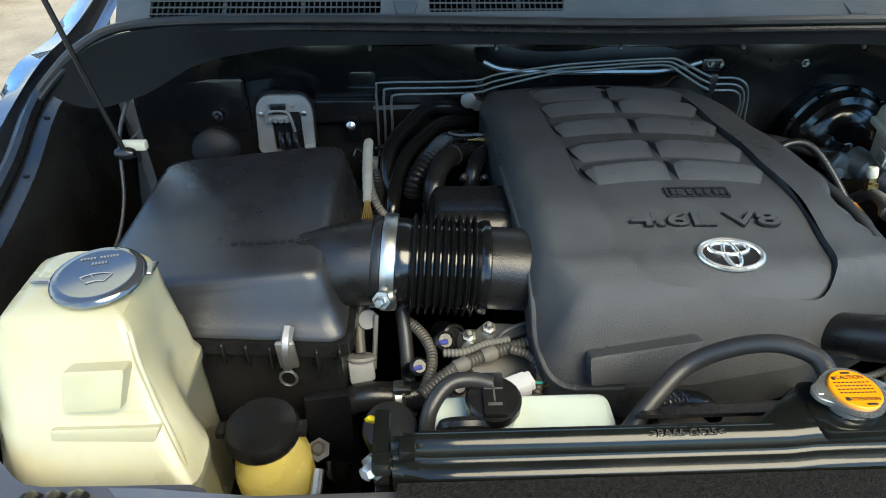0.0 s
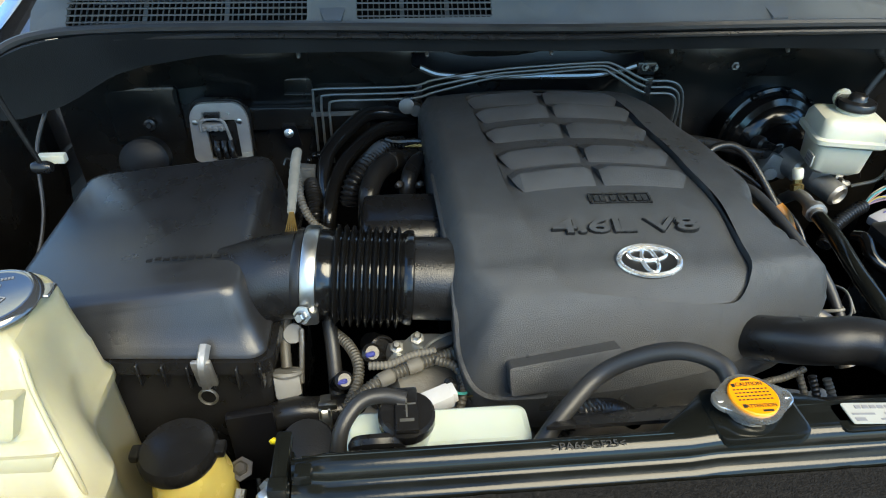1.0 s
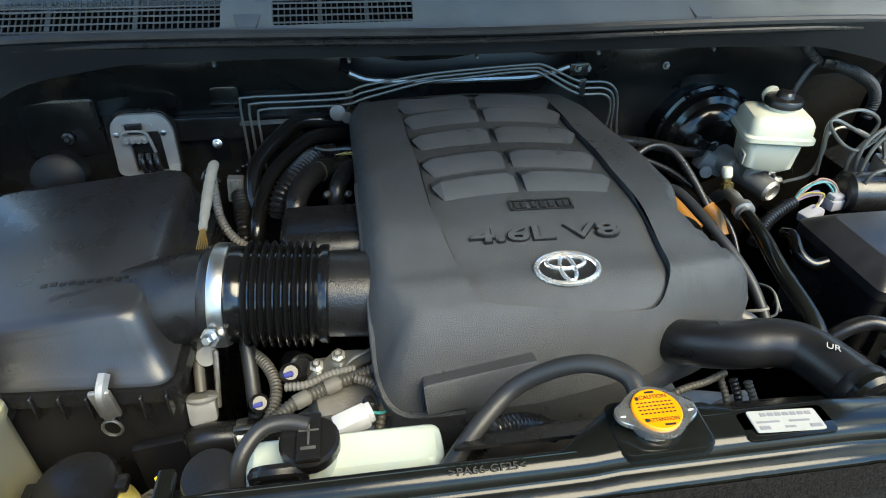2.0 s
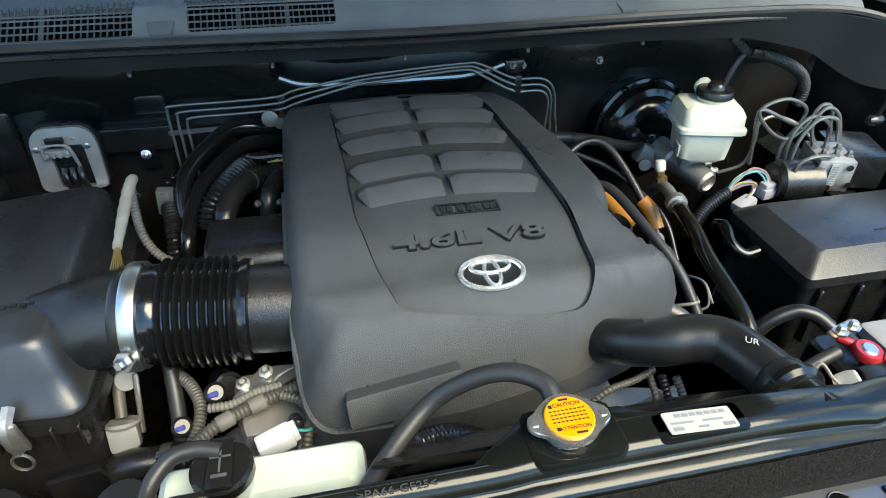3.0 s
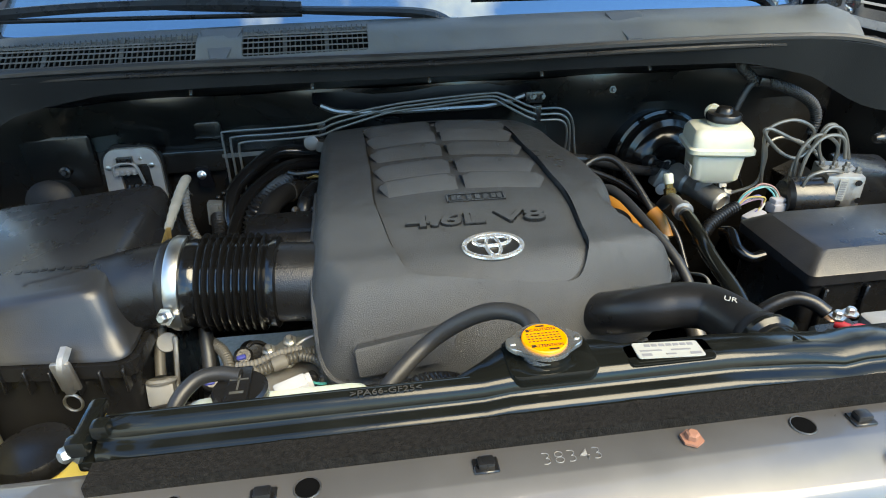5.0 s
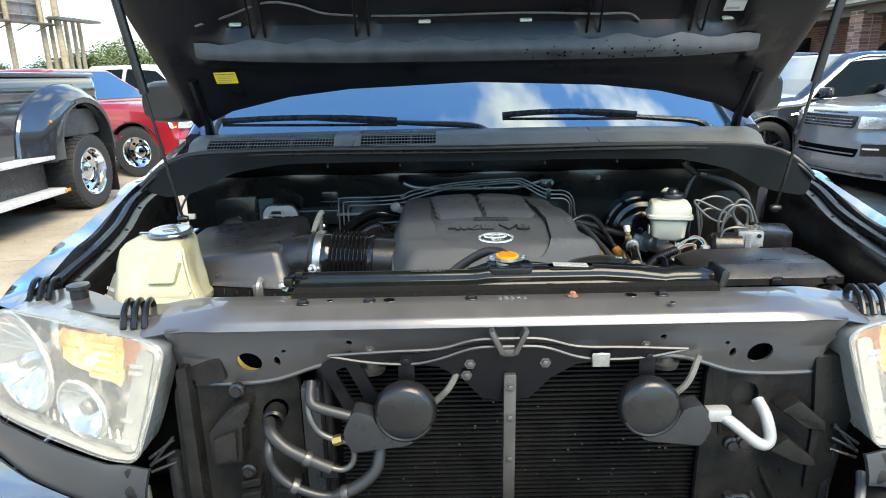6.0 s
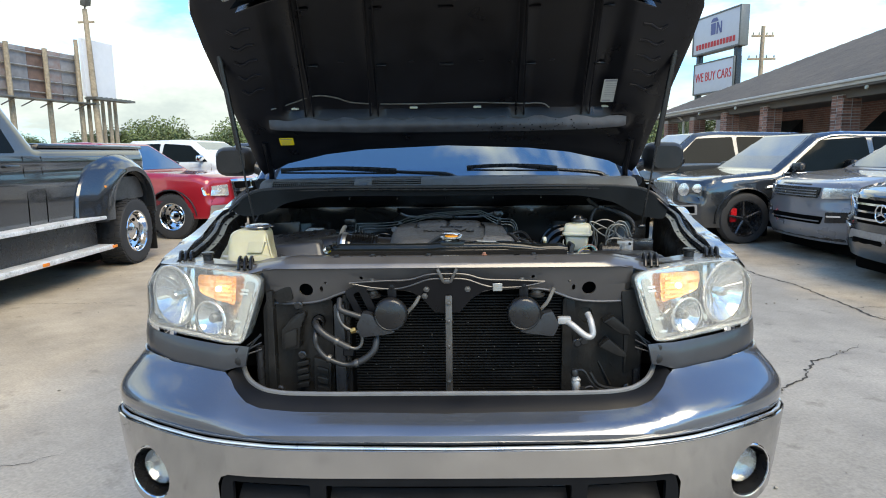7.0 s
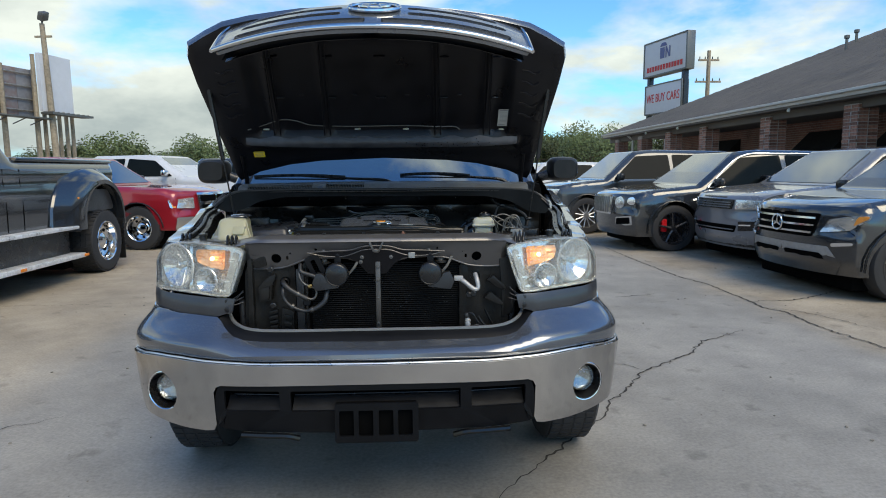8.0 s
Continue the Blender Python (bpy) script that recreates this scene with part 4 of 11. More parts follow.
# radiator support, front face
sup_half = [(0, 1.150), (0.44, 1.150), (0.495, 1.146), (0.502, 1.10), (0.502, 1.06), (0.49, 1.042), (0.40, 1.042), (0.345, 1.050), (0.27, 1.078), (0.20, 1.082), (0.12, 1.080), (0.05, 1.06), (0.0, 1.06)]
sup_holes = [circle(s * 0.385, 1.084, 0.019, 16) for s in (1, -1)] + [circle(s * 0.33, 1.104, 0.004, 8) for s in (1, -1)] + [circle(s * 0.232, 1.118, 0.005, 8) for s in (1, -1)] + [circle(s * 0.343, 1.086, 0.005, 8, 0.009) for s in (1, -1)]
bm = B()
panel(bm, [both_sides(sup_half), *sup_holes], lambda x, z: (x, 0.092 + (1.15 - z) * 0.35 + (0.02 if abs(x) > 0.5 else 0.0) + 0.10 * max(0, abs(x) - 0.5), z), 0.06, 0.004, 0.03)
hole_backs = [prism(B(), circle(q * 0.385, 1.084, 0.028, 16), 0, 0.004, axes((0, 0.150, 0), (1, 0, 0), (0, 0, 1))) for q in (1, -1)]
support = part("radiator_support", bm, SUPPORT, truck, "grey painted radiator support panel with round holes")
bm = B()
rings = []
for x in [-0.54 + 0.04 * i for i in range(28)]:
    d = 0.0 if abs(x) < 0.44 else (abs(x) - 0.44) * 0.22
    e = 0.0 if abs(x) < 0.44 else 0.008
    rings.append([(x, y + d, z - d * 0.05 - 0.25 * max(0, abs(x) - 0.475)) for y, z in ((0.172, 1.160), (0.170, 1.166), (0.160, 1.1705 - e), (0.119, 1.1710 - e), (0.1165, 1.1704 - e), (0.088, 1.1600 - e), (0.083, 1.1570 - e), (0.078, 1.147), (0.082, 1.144), (0.10, 1.150), (0.165, 1.155))])
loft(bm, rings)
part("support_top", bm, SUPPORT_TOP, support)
for bm in hole_backs:
    part("hole_backing", bm, DARK, support)
for x, y, r in ((0.190, 0.132, 0.009), (-0.173, 0.130, 0.009), (-0.262, 0.132, 0.005), (-0.305, 0.132, 0.006), (0.240, 0.098, 0.004)):
    part("support_hole", lathe(B(), [(r, 0), (r, 0.0008), (0, 0.0008)], (x, y, 1.1708), (0, 0, 1), 18), DARK, support)
    part("hole_rim", tube(B(), [(x + r * math.cos(a), y + r * math.sin(a), 1.1715) for a in [2 * math.pi * k / 16 for k in range(17)]], 0.0007, 5, 1), PEWTER, support)

for x, y in ((0.236, 0.131), (-0.050, 0.130), (-0.202, 0.127), (-0.30, 0.122)):
    bm = box(B(), (x, y, 1.1745), (0.012, 0.009, 0.007), 0.002)
    box(bm, (x, y, 1.172), (0.018, 0.014, 0.002), 0.001, 1)
    part("push_clip", bm, PLASTIC_S, support, "small black push clip")
part("support_bolt", bolt(B(), (0.102, 0.131, 1.172), (0, 0, 1), 0.005, 0.006), mat("rusty_bolt", (0.25, 0.11, 0.07), 0.8), support, "rusty bolt head")
part("stamped_number", lettering("38343", 0.0165, axes((0.012, 0.1295, 1.1714), (1, 0, 0), (0, 1, 0)), 0.0004, 1.12, -0.0007), CHALK, support, "stamped number")
for s in (1, -1):
    pts = [(s * x, 0.088 + (1.15 - z) * 0.35, z) for x, z in ((0.50, 1.046), (0.46, 1.042), (0.40, 1.042), (0.345, 1.050), (0.27, 1.078), (0.20, 1.082))]
    part("support_flange", tube(B(), pts, 0.004, 8, 4), SUPPORT, support)
# hood latch plate
bm = B()
plate_half = [(0, 1.118), (0.04, 1.122), (0.075, 1.118), (0.13, 1.108), (0.17, 1.110), (0.26, 1.106), (0.20, 1.094), (0.14, 1.090), (0.10, 1.084), (0.065, 1.060), (0.035, 1.022), (0.0, 1.018)]
panel(bm, [both_sides(plate_half)], lambda x, z: (x, 0.078 + (1.12 - z) * 0.25, z), 0.05, 0.003, 0.02)
latch_plate = part("latch_plate", bm, PAINT_IN, truck, "black pressed latch plate on the radiator support")
for line in (((-0.26, 1.107), (-0.20, 1.094), (-0.14, 1.090), (-0.10, 1.098), (-0.05, 1.116), (0.0, 1.118), (0.05, 1.116), (0.10, 1.098), (0.14, 1.092), (0.20, 1.094), (0.26, 1.107)),
             ((-0.26, 1.108), (-0.17, 1.113), (-0.10, 1.116), (-0.05, 1.130), (0, 1.132), (0.05, 1.130), (0.10, 1.116), (0.17, 1.113), (0.26, 1.108))):
    part("plate_edge", tube(B(), [(x, 0.074 + (1.12 - z) * 0.25, z) for x, z in line], 0.0024, 6, 4), PEWTER, latch_plate)
bm = B()
for s in (1, -1):
    box(bm, (s * 0.017, 0.072, 1.128), (0.008, 0.02, 0.04), 0.003, 2, (0, s * 25, 0))
box(bm, (0, 0.074, 1.112), (0.02, 0.02, 0.012), 0.004)
part("latch", bm, PEWTER, latch_plate, "steel hood latch")
bm = B()
for x, z in ((-0.055, 1.088), (-0.06, 1.07), (0.055, 1.088), (0.135, 1.10), (-0.2, 1.112), (0.2, 1.112)):
    bolt(bm, (x, 0.082, z), (0, -1, 0), 0.005, 0.004)
part("plate_bolts", bm, PEWTER, latch_plate)
part("plate_tab", box(B(), (0.134, 0.074, 1.094), (0.026, 0.003, 0.022), 0.003, 1), ALU, latch_plate, "bare metal tab")
bm = B()
box(bm, (0.004, 0.088, 0.905), (0.019, 0.016, 0.33), 0.004)
post = part("support_post", bm, PEWTER, truck, "vertical steel post before the condenser")
bm = B()
for z in (0.77, 0.83, 0.93, 1.0, 1.05):
    bolt(bm, (0.004, 0.08, z), (0, -1, 0), 0.005, 0.004)
part("post_bolts", bm, PEWTER, post)

# condenser
bm = B()
box(bm, (0.03, 0.175, 0.89), (0.64, 0.03, 0.36), 0.004)
condenser = part("condenser", bm, DARK, truck, "black air conditioning condenser with fine horizontal fins")
bm = B()
k = 0
while 0.735 + k * 0.0082 < 1.06:
    z = 0.735 + k * 0.0082
    box(bm, (0.03, 0.157, z), (0.58, 0.014, 0.0034), 0)
    k += 1
tagged(part("condenser_fins", bm, FINMAT, condenser), kind="stuff")
bm = B()
rng = random.Random(4)
for k in range(70):
    x, z = rng.uniform(-0.24, 0.31), rng.uniform(0.76, 1.0)
    box(bm, (x, 0.1495, z), (rng.uniform(0.0015, 0.004), 0.001, rng.uniform(0.0012, 0.003)), 0)
tagged(part("stone_chips", bm, PEWTER, condenser, "tiny bright stone chips"), kind="stuff")
for x in (-0.285, 0.345):
    part("condenser_tank", tube(B(), [(x, 0.158, 0.73), (x, 0.158, 1.06)], 0.014, 12, 1), PLASTIC_S, condenser)

# horns
for x, s in ((-0.150, -1), (0.203, 1)):
    bm = B()
    c = V((x, 0.062, 1.026))
    lathe(bm, [(0.030, -0.016), (0.043, -0.012), (0.046, 0.0), (0.042, 0.012), (0.036, 0.016), (0.0, 0.017)], c, (0, -1, 0), 28)
    horn = part("horn", bm, PLASTIC_S, truck, "round black snail horn")
    poly = [(s * p, q) for p, q in [(-0.015, -0.044), (0.0, -0.050), (0.078, -0.062), (0.092, -0.03), (0.075, 0.008), (0.046, 0.0), (0.04, -0.02), (0.02, -0.038)]]
    bm = B()
    prism(bm, rounded(poly, 0.008, 2), -0.016, 0.014, axes(c, (1, 0, 0), (0, 0, 1)), 0.004)
    part("trumpet", bm, PLASTIC, horn)
    part("horn_rim", tube(B(), [c + V((0.040 * math.cos(a) * s, -0.014, 0.040 * math.sin(a))) for a in [math.pi * (1.15 + 0.85 * k / 12) for k in range(13)]], 0.0028, 6, 2), PLASTIC_G, horn)
    bm = B()
    box(bm, (x + 0.002, 0.085, 1.078), (0.024, 0.004, 0.055), 0.003)
    bolt(bm, (x + 0.002, 0.08, 1.096), (0, -1, 0), 0.006, 0.004)
    part("horn_bracket", bm, PAINT_IN, horn)
    part("horn_lead", tube(B(), [(x + 0.04, 0.09, 1.02), (x + 0.065, 0.085, 1.05), (x + 0.085, 0.10, 1.085)], 0.005, 8, 5), LOOM, horn)
for x in (-0.205, 0.245):
    bm = B()
    lathe(bm, [(0.022, 0), (0.024, 0.008), (0.016, 0.010), (0.016, 0.018), (0.010, 0.020), (0.010, 0.036), (0, 0.036)], (x, 0.128, 1.058), (0, 0, 1), 18)
    part("rubber_mount", bm, PEWTER, truck, "radiator upper mount with rubber bush")

# side baffles
def slab(name, poly, y, depth, parent, material=None, bev=0.004, lean=0.0):
    """A moulded block standing out towards the front from the plane y."""
    ob = part(name, prism(B(), rounded(poly, 0.005, 2), -0.02, depth, axes((0, y, 0), (1, 0, 0), (0, -lean, 1)), bev), material or BAFFLE, parent)
    return ob


BAFFLE = mat("dusty_baffle_plastic", (0.0040, 0.0041, 0.0043), 0.33, scale=30, rvar=0.14, bump=0.35, bscale=260, color2=(0.015, 0.0147, 0.014), ior=1.27)
for s in (1, -1):
    outline = rounded([(0.318, 0.765), (0.43, 0.765), (0.455, 0.758), (0.512, 0.79), (0.507, 1.035), (0.49, 1.065), (0.435, 1.078), (0.425, 1.045), (0.318, 1.050)], 0.012, 2)
    hole = [circle(0.382, 1.003, 0.018, 14, 0.022)] if s > 0 else [circle(0.360, 0.988, 0.020, 14)]
    bm = B()
    panel(bm, [outline, *hole], lambda a, z: (s * a, 0.140 - 0.020 * max(0, (a - 0.42) / 0.12) ** 1.3 + 0.006 * math.sin(a * 60), z), 0.025, 0.006)
    baffle = part("side_baffle", bm, BAFFLE, truck, "dusty black plastic air baffle beside the radiator")
    part("duct_dark", box(B(), (s * 0.37, 0.175, 0.99), (0.07, 0.01, 0.07), 0.002, 1), DARK, baffle)
    if s < 0:
        slab("baffle_flange", [(-0.492, 1.079), (-0.474, 1.085), (-0.474, 0.794), (-0.496, 0.794)], 0.125, 0.030, baffle)
        slab("baffle_shelf", [(-0.485, 1.070), (-0.427, 1.099), (-0.422, 1.055), (-0.461, 1.045)], 0.130, 0.022, baffle, None, 0.003)
        slab("baffle_wedge", [(-0.455, 0.974), (-0.418, 1.014), (-0.388, 1.026), (-0.387, 1.009), (-0.402, 0.986), (-0.406, 0.921), (-0.455, 0.913)], 0.125, 0.028, baffle, None, 0.006)
        slab("wedge_face", [(-0.446, 0.966), (-0.410, 0.980), (-0.412, 0.930), (-0.447, 0.922)], 0.100, 0.012, baffle, None, 0.004)
        for k in range(4):
            slab("baffle_step", [(-0.419, 0.878 - 0.020 * k), (-0.386, 0.885 - 0.020 * k), (-0.386, 0.870 - 0.020 * k), (-0.419, 0.864 - 0.020 * k)], 0.125, 0.018 + 0.005 * (k % 2), baffle, None, 0.003)
        slab("baffle_plate", [(-0.373, 0.890), (-0.325, 0.873), (-0.329, 0.787), (-0.376, 0.777)], 0.128, 0.012, baffle, None, 0.003)
        for k in range(3):
            slab("plate_pad", [(-0.364, 0.866 - 0.028 * k), (-0.333, 0.857 - 0.028 * k), (-0.333, 0.840 - 0.028 * k), (-0.364, 0.846 - 0.028 * k)], 0.118, 0.010, baffle, None, 0.003)
        part("duct_stub", lathe(B(), [(0.016, 0), (0.017, 0.03), (0.014, 0.034), (0.012, 0.030), (0.011, 0.0)], (-0.358, 0.13, 0.990), (0.1, -1, 0), 18, False), RUBBER, baffle)
        bolts_at = ((-0.407, 1.040), (-0.402, 0.900), (-0.468, 0.800))
    else:
        slab("baffle_block", [(0.327, 1.047), (0.447, 1.036), (0.456, 0.986), (0.412, 0.974), (0.406, 0.925), (0.347, 0.923), (0.345, 0.985), (0.330, 0.990)], 0.150, 0.012, baffle, None, 0.003)
        slab("baffle_plate", [(0.473, 1.074), (0.508, 1.076), (0.541, 1.051), (0.548, 1.008), (0.532, 0.857), (0.486, 0.837), (0.485, 0.965)], 0.128, 0.014, baffle, None, 0.004)
        for poly in ([(0.423, 0.988), (0.451, 1.006), (0.497, 0.967), (0.498, 0.949), (0.466, 0.960)], [(0.414, 0.919), (0.440, 0.942), (0.489, 0.901), (0.491, 0.886), (0.458, 0.898)]):
            slab("baffle_wedge", poly, 0.128, 0.028, baffle, None, 0.005)
        slab("baffle_foot", [(0.361, 0.885), (0.494, 0.865), (0.539, 0.819), (0.536, 0.779), (0.366, 0.769)], 0.150, 0.010, baffle, None, 0.003)
        for k in range(3):
            part("foot_rib", rod(B(), (0.385 + 0.035 * k, 0.135, 0.872 - 0.005 * k), (0.420 + 0.035 * k, 0.132, 0.800), 0.0035, 6), BAFFLE, baffle)
        part("baffle_rail", tube(B(), [(0.392, 0.105, 0.845), (0.415, 0.10, 0.812), (0.460, 0.095, 0.802), (0.520, 0.095, 0.803), (0.548, 0.10, 0.812)], 0.0045, 8, 5), PLASTIC_G, baffle)
        bolts_at = ((0.495, 0.800), (0.355, 0.930), (0.372, 0.935))
    for a, z in bolts_at:
        part("baffle_bolt", lathe(B(), [(0.012, 0), (0.012, 0.008), (0.008, 0.010), (0.008, 0.014), (0, 0.014)], (a, 0.112, z), (0, -1, 0), 12), PLASTIC_S, baffle)
    bm = B()
    for k in range(3):
        rod(bm, (s * 0.515, 0.11, 0.915 + 0.02 * k), (s * 0.552, 0.10, 0.905 + 0.012 * k), 0.0025, 6)
    rod(bm, (s * 0.515, 0.11, 0.96), (s * 0.552, 0.10, 0.915), 0.0025, 6)
    rod(bm, (s * 0.525, 0.125, 0.92), (s * 0.525, 0.13, 0.76), 0.012, 10)
    # added sheet, no real part: the gap's shade is put into its colour
    part("lamp_carrier", box(B(), (s * 0.545, 0.192, 0.965), (0.115, 0.012, 0.25), 0.006), DARK, truck, "added dark sheet that shades the gap at the lamp's inner edge")
    part("lamp_bracket", bm, PLASTIC, truck, "black webbed bracket beside the headlamp")

# lines before the condenser
bm = tube(B(), [(-0.289, 0.085, 1.062), (-0.287, 0.065, 1.045), (-0.276, 0.06, 1.035), (-0.229, 0.06, 1.019), (-0.190, 0.065, 1.001), (-0.175, 0.08, 0.995)], 0.0078, 10, 6)
part("cooler_hose", bm, RUBBER_D, truck, "grey rubber oil cooler hose")
bm = tube(B(), [(-0.358, 0.09, 0.995), (-0.348, 0.065, 0.990), (-0.323, 0.055, 0.970), (-0.284, 0.055, 0.947), (-0.262, 0.055, 0.936)], 0.0095, 12, 6)
h = part("cooler_hose", bm, RUBBER_D, truck, "grey rubber oil cooler hose")
part("cooler_pipe", tube(B(), [(-0.284, 0.055, 0.947), (-0.250, 0.055, 0.934), (-0.233, 0.058, 0.940), (-0.228, 0.060, 0.958), (-0.234, 0.060, 0.976), (-0.253, 0.057, 0.983), (-0.276, 0.057, 0.996), (-0.289, 0.060, 1.020), (-0.292, 0.07, 1.050)], 0.0048, 10, 6), PEWTER, h)
bm = tube(B(), [(-0.355, 0.085, 0.985), (-0.353, 0.06, 0.965), (-0.350, 0.058, 0.940), (-0.326, 0.055, 0.910), (-0.275, 0.055, 0.889), (-0.234, 0.058, 0.897), (-0.200, 0.065, 0.922), (-0.192, 0.075, 0.950), (-0.192, 0.09, 0.975)], lambda t: 0.0070 if t < 0.55 else 0.0098, 12, 6)
h2 = part("cooler_hose", bm, RUBBER_D, truck, "grey rubber oil cooler hose")
for c, d in (((-0.296, 0.055, 0.954), (1, 0, -0.6)), ((-0.318, 0.055, 0.907), (1, 0, -0.5)), ((-0.244, 0.056, 0.893), (1, 0, 0.2))):
    part("hose_clip", lathe(B(), [(0.0115, -0.005), (0.0125, 0), (0.0115, 0.005)], c, d, 12), PEWTER, h2)
part("hose_union", lathe(B(), [(0.007, -0.007), (0.008, 0), (0.007, 0.007)], (-0.250, 0.055, 0.984), (1, 0, 0.3), 6), BRASS, h)
part("line_bracket", box(B(), (-0.268, 0.075, 0.918), (0.030, 0.010, 0.024), 0.003, 1), PAINT_IN, h)
part("flow_block", box(B(), (-0.298, 0.125, 0.90), (0.030, 0.03, 0.28), 0.006), PLASTIC, truck, "black vertical seal beside the condenser")
bm = tube(B(), [(0.318, 0.075, 1.000), (0.335, 0.062, 0.990), (0.362, 0.055, 0.968), (0.378, 0.055, 0.962), (0.386, 0.058, 0.972), (0.382, 0.068, 1.000), (0.378, 0.09, 1.016)], 0.0088, 12, 6)
pipe = part("condenser_pipe", bm, PALEALU, truck, "bright bent aluminium condenser pipe")
part("pipe_block", box(B(), (0.312, 0.075, 1.003), (0.036, 0.02, 0.020), 0.005), PALEALU, pipe)
bm = lathe(B(), [(0.006, -0.01), (0.010, 0.0), (0.0115, 0.004), (0.0115, 0.034), (0.009, 0.038), (0.009, 0.050), (0.007, 0.052)], (0.350, 0.07, 0.800), (-0.12, 0, 1), 16)
box(bm, (0.347, 0.07, 0.838), (0.022, 0.020, 0.010), 0.003, 1, (0, -7, 0))
dry = part("pressure_switch", bm, PALEALU, truck, "small aluminium receiver with wiring")
part("switch_plug", lathe(B(), [(0.010, 0), (0.011, 0.012), (0.008, 0.018), (0, 0.018)], (0.343, 0.068, 0.850), (-0.1, 0, 1), 14), PLASTIC_S, dry)
part("switch_plug", box(B(), (0.362, 0.058, 0.812), (0.014, 0.014, 0.020), 0.003), PLASTIC_S, dry)
part("switch_foot", tube(B(), [(0.351, 0.07, 0.802), (0.356, 0.07, 0.790), (0.358, 0.07, 0.775)], 0.005, 8, 4), PALEALU, dry)
part("switch_wire", tube(B(), [(0.343, 0.066, 0.866), (0.365, 0.06, 0.866), (0.385, 0.06, 0.835), (0.41, 0.065, 0.812), (0.47, 0.075, 0.806)], 0.0035, 8, 6), RUBBER, dry)
part("switch_wire", tube(B(), [(0.366, 0.058, 0.818), (0.385, 0.06, 0.822), (0.41, 0.07, 0.806)], 0.0028, 8, 5), RUBBER_D, dry)
bm = B()
panel(bm, [rounded(rect(-0.030, -0.045, 0.026, 0.048), 0.01, 3), rounded(rect(-0.012, -0.050 + 0.02, 0.006, 0.03), 0.005, 2)], lambda u, v: axes((-0.232, 0.105, 1.050), (0.90, 0, 0.42), (-0.4, 0, 0.9)) @ V((u, v, 0)), 0, 0.006)
part("slotted_bracket", bm, PAINT_IN, truck, "black slotted steel bracket")

# unseen dark floor and nose board, added so that no light comes up from below
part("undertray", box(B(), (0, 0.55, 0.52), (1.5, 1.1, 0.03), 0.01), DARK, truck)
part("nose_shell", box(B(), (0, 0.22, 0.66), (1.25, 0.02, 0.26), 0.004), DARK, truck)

# ---------------------------------------------------------------- engine bay
def edge_dist(p, poly):
    best, inside = 9.0, False
    n = len(poly)
    for i in range(n):
        ax, ay = poly[i]
        bx, by = poly[(i + 1) % n]
        dx, dy = bx - ax, by - ay
        t = max(0.0, min(1.0, ((p[0] - ax) * dx + (p[1] - ay) * dy) / (dx * dx + dy * dy + 1e-12)))
        best = min(best, math.hypot(p[0] - ax - t * dx, p[1] - ay - t * dy))
        if (ay > p[1]) != (by > p[1]) and p[0] < (bx - ax) * (p[1] - ay) / (by - ay) + ax:
            inside = not inside
    return best if inside else -best


# engine cover
COVER = rounded([(-0.198, 0.93), (-0.192, 0.64), (-0.188, 0.46), (-0.186, 0.385), (-0.180, 0.350), (-0.162, 0.334), (-0.120, 0.331), (-0.03, 0.330), (0.09, 0.345), (0.150, 0.368), (0.195, 0.384), (0.228, 0.402), (0.222, 0.424), (0.192, 0.462), (0.181, 0.490), (0.181, 0.512), (0.198, 0.535),
                 (0.207, 0.56), (0.206, 0.70), (0.194, 0.87), (0.17, 0.93)], 0.018, 3)
INSET = rounded([(-0.121, 0.90), (-0.113, 0.645), (-0.113, 0.515), (-0.100, 0.435), (-0.084, 0.376), (-0.02, 0.366), (0.06, 0.366), (0.103, 0.372), (0.120, 0.400), (0.126, 0.55), (0.128, 0.72), (0.125, 0.90)], 0.02, 4)


def crest(y):
    return interp([(0.32, 1.160), (0.37, 1.186), (0.41, 1.1965), (0.50, 1.211), (0.61, 1.205), (0.77, 1.193), (0.93, 1.180)], y)


def skin_z(x, y):
    """The cover's outer skin, rolling down at its edges."""
    d = edge_dist((x, y), COVER)
    z = crest(y) - 0.012 * (abs(x) / 0.2) ** 2
    f = ease((y - 0.37) / 0.06)
    soft, drop = 0.050 - 0.030 * f, 0.075 - 0.043 * f
    return z - drop * (1 - min(1.0, max(d, 0) / soft)) ** 2.0


def cover_z(x, y):
    return skin_z(x, y) - (0.0075 if edge_dist((x, y), INSET) > 0 else 0)


FLOOR = [(x + 0.0026 * (x < 0) - 0.0030 * ease(x / 0.11), y + 0.003 * (y < 0.5)) for x, y in INSET]
cover = part("engine_cover", panel(B(), [COVER, INSET], lambda x, y: (x, y, skin_z(x, y)), 0.010, 0.0), COVERMAT, truck, "matt black moulded plastic engine cover", 62)
part("cover_inset", panel(B(), [FLOOR], lambda x, y: (x, y, skin_z(x, y) - 0.0075), 0.012, 0.0), COVERMAT, cover)
part("inset_groove", loft(B(), [[(x, y, skin_z(x, y)) for x, y in INSET], [(x, y, skin_z(x, y) - 0.0095) for x, y in INSET], [(x, y, skin_z(x, y) - 0.0095) for x, y in FLOOR], [(x, y, skin_z(x, y) - 0.0075) for x, y in FLOOR]], False), COVERMAT, cover)
bm = B()
ring = [(x, y, cover_z(x, y)) for x, y in COVER]
low = [(x * 1.0, y + (0.006 if y < 0.45 else 0), z - (0.055 if y < 0.5 else 0.07)) for x, y, z in ring]
loft(bm, [ring, [(x, y, z - 0.02) for x, y, z in ring], low], False)
part("cover_skirt", bm, COVERMAT, cover)
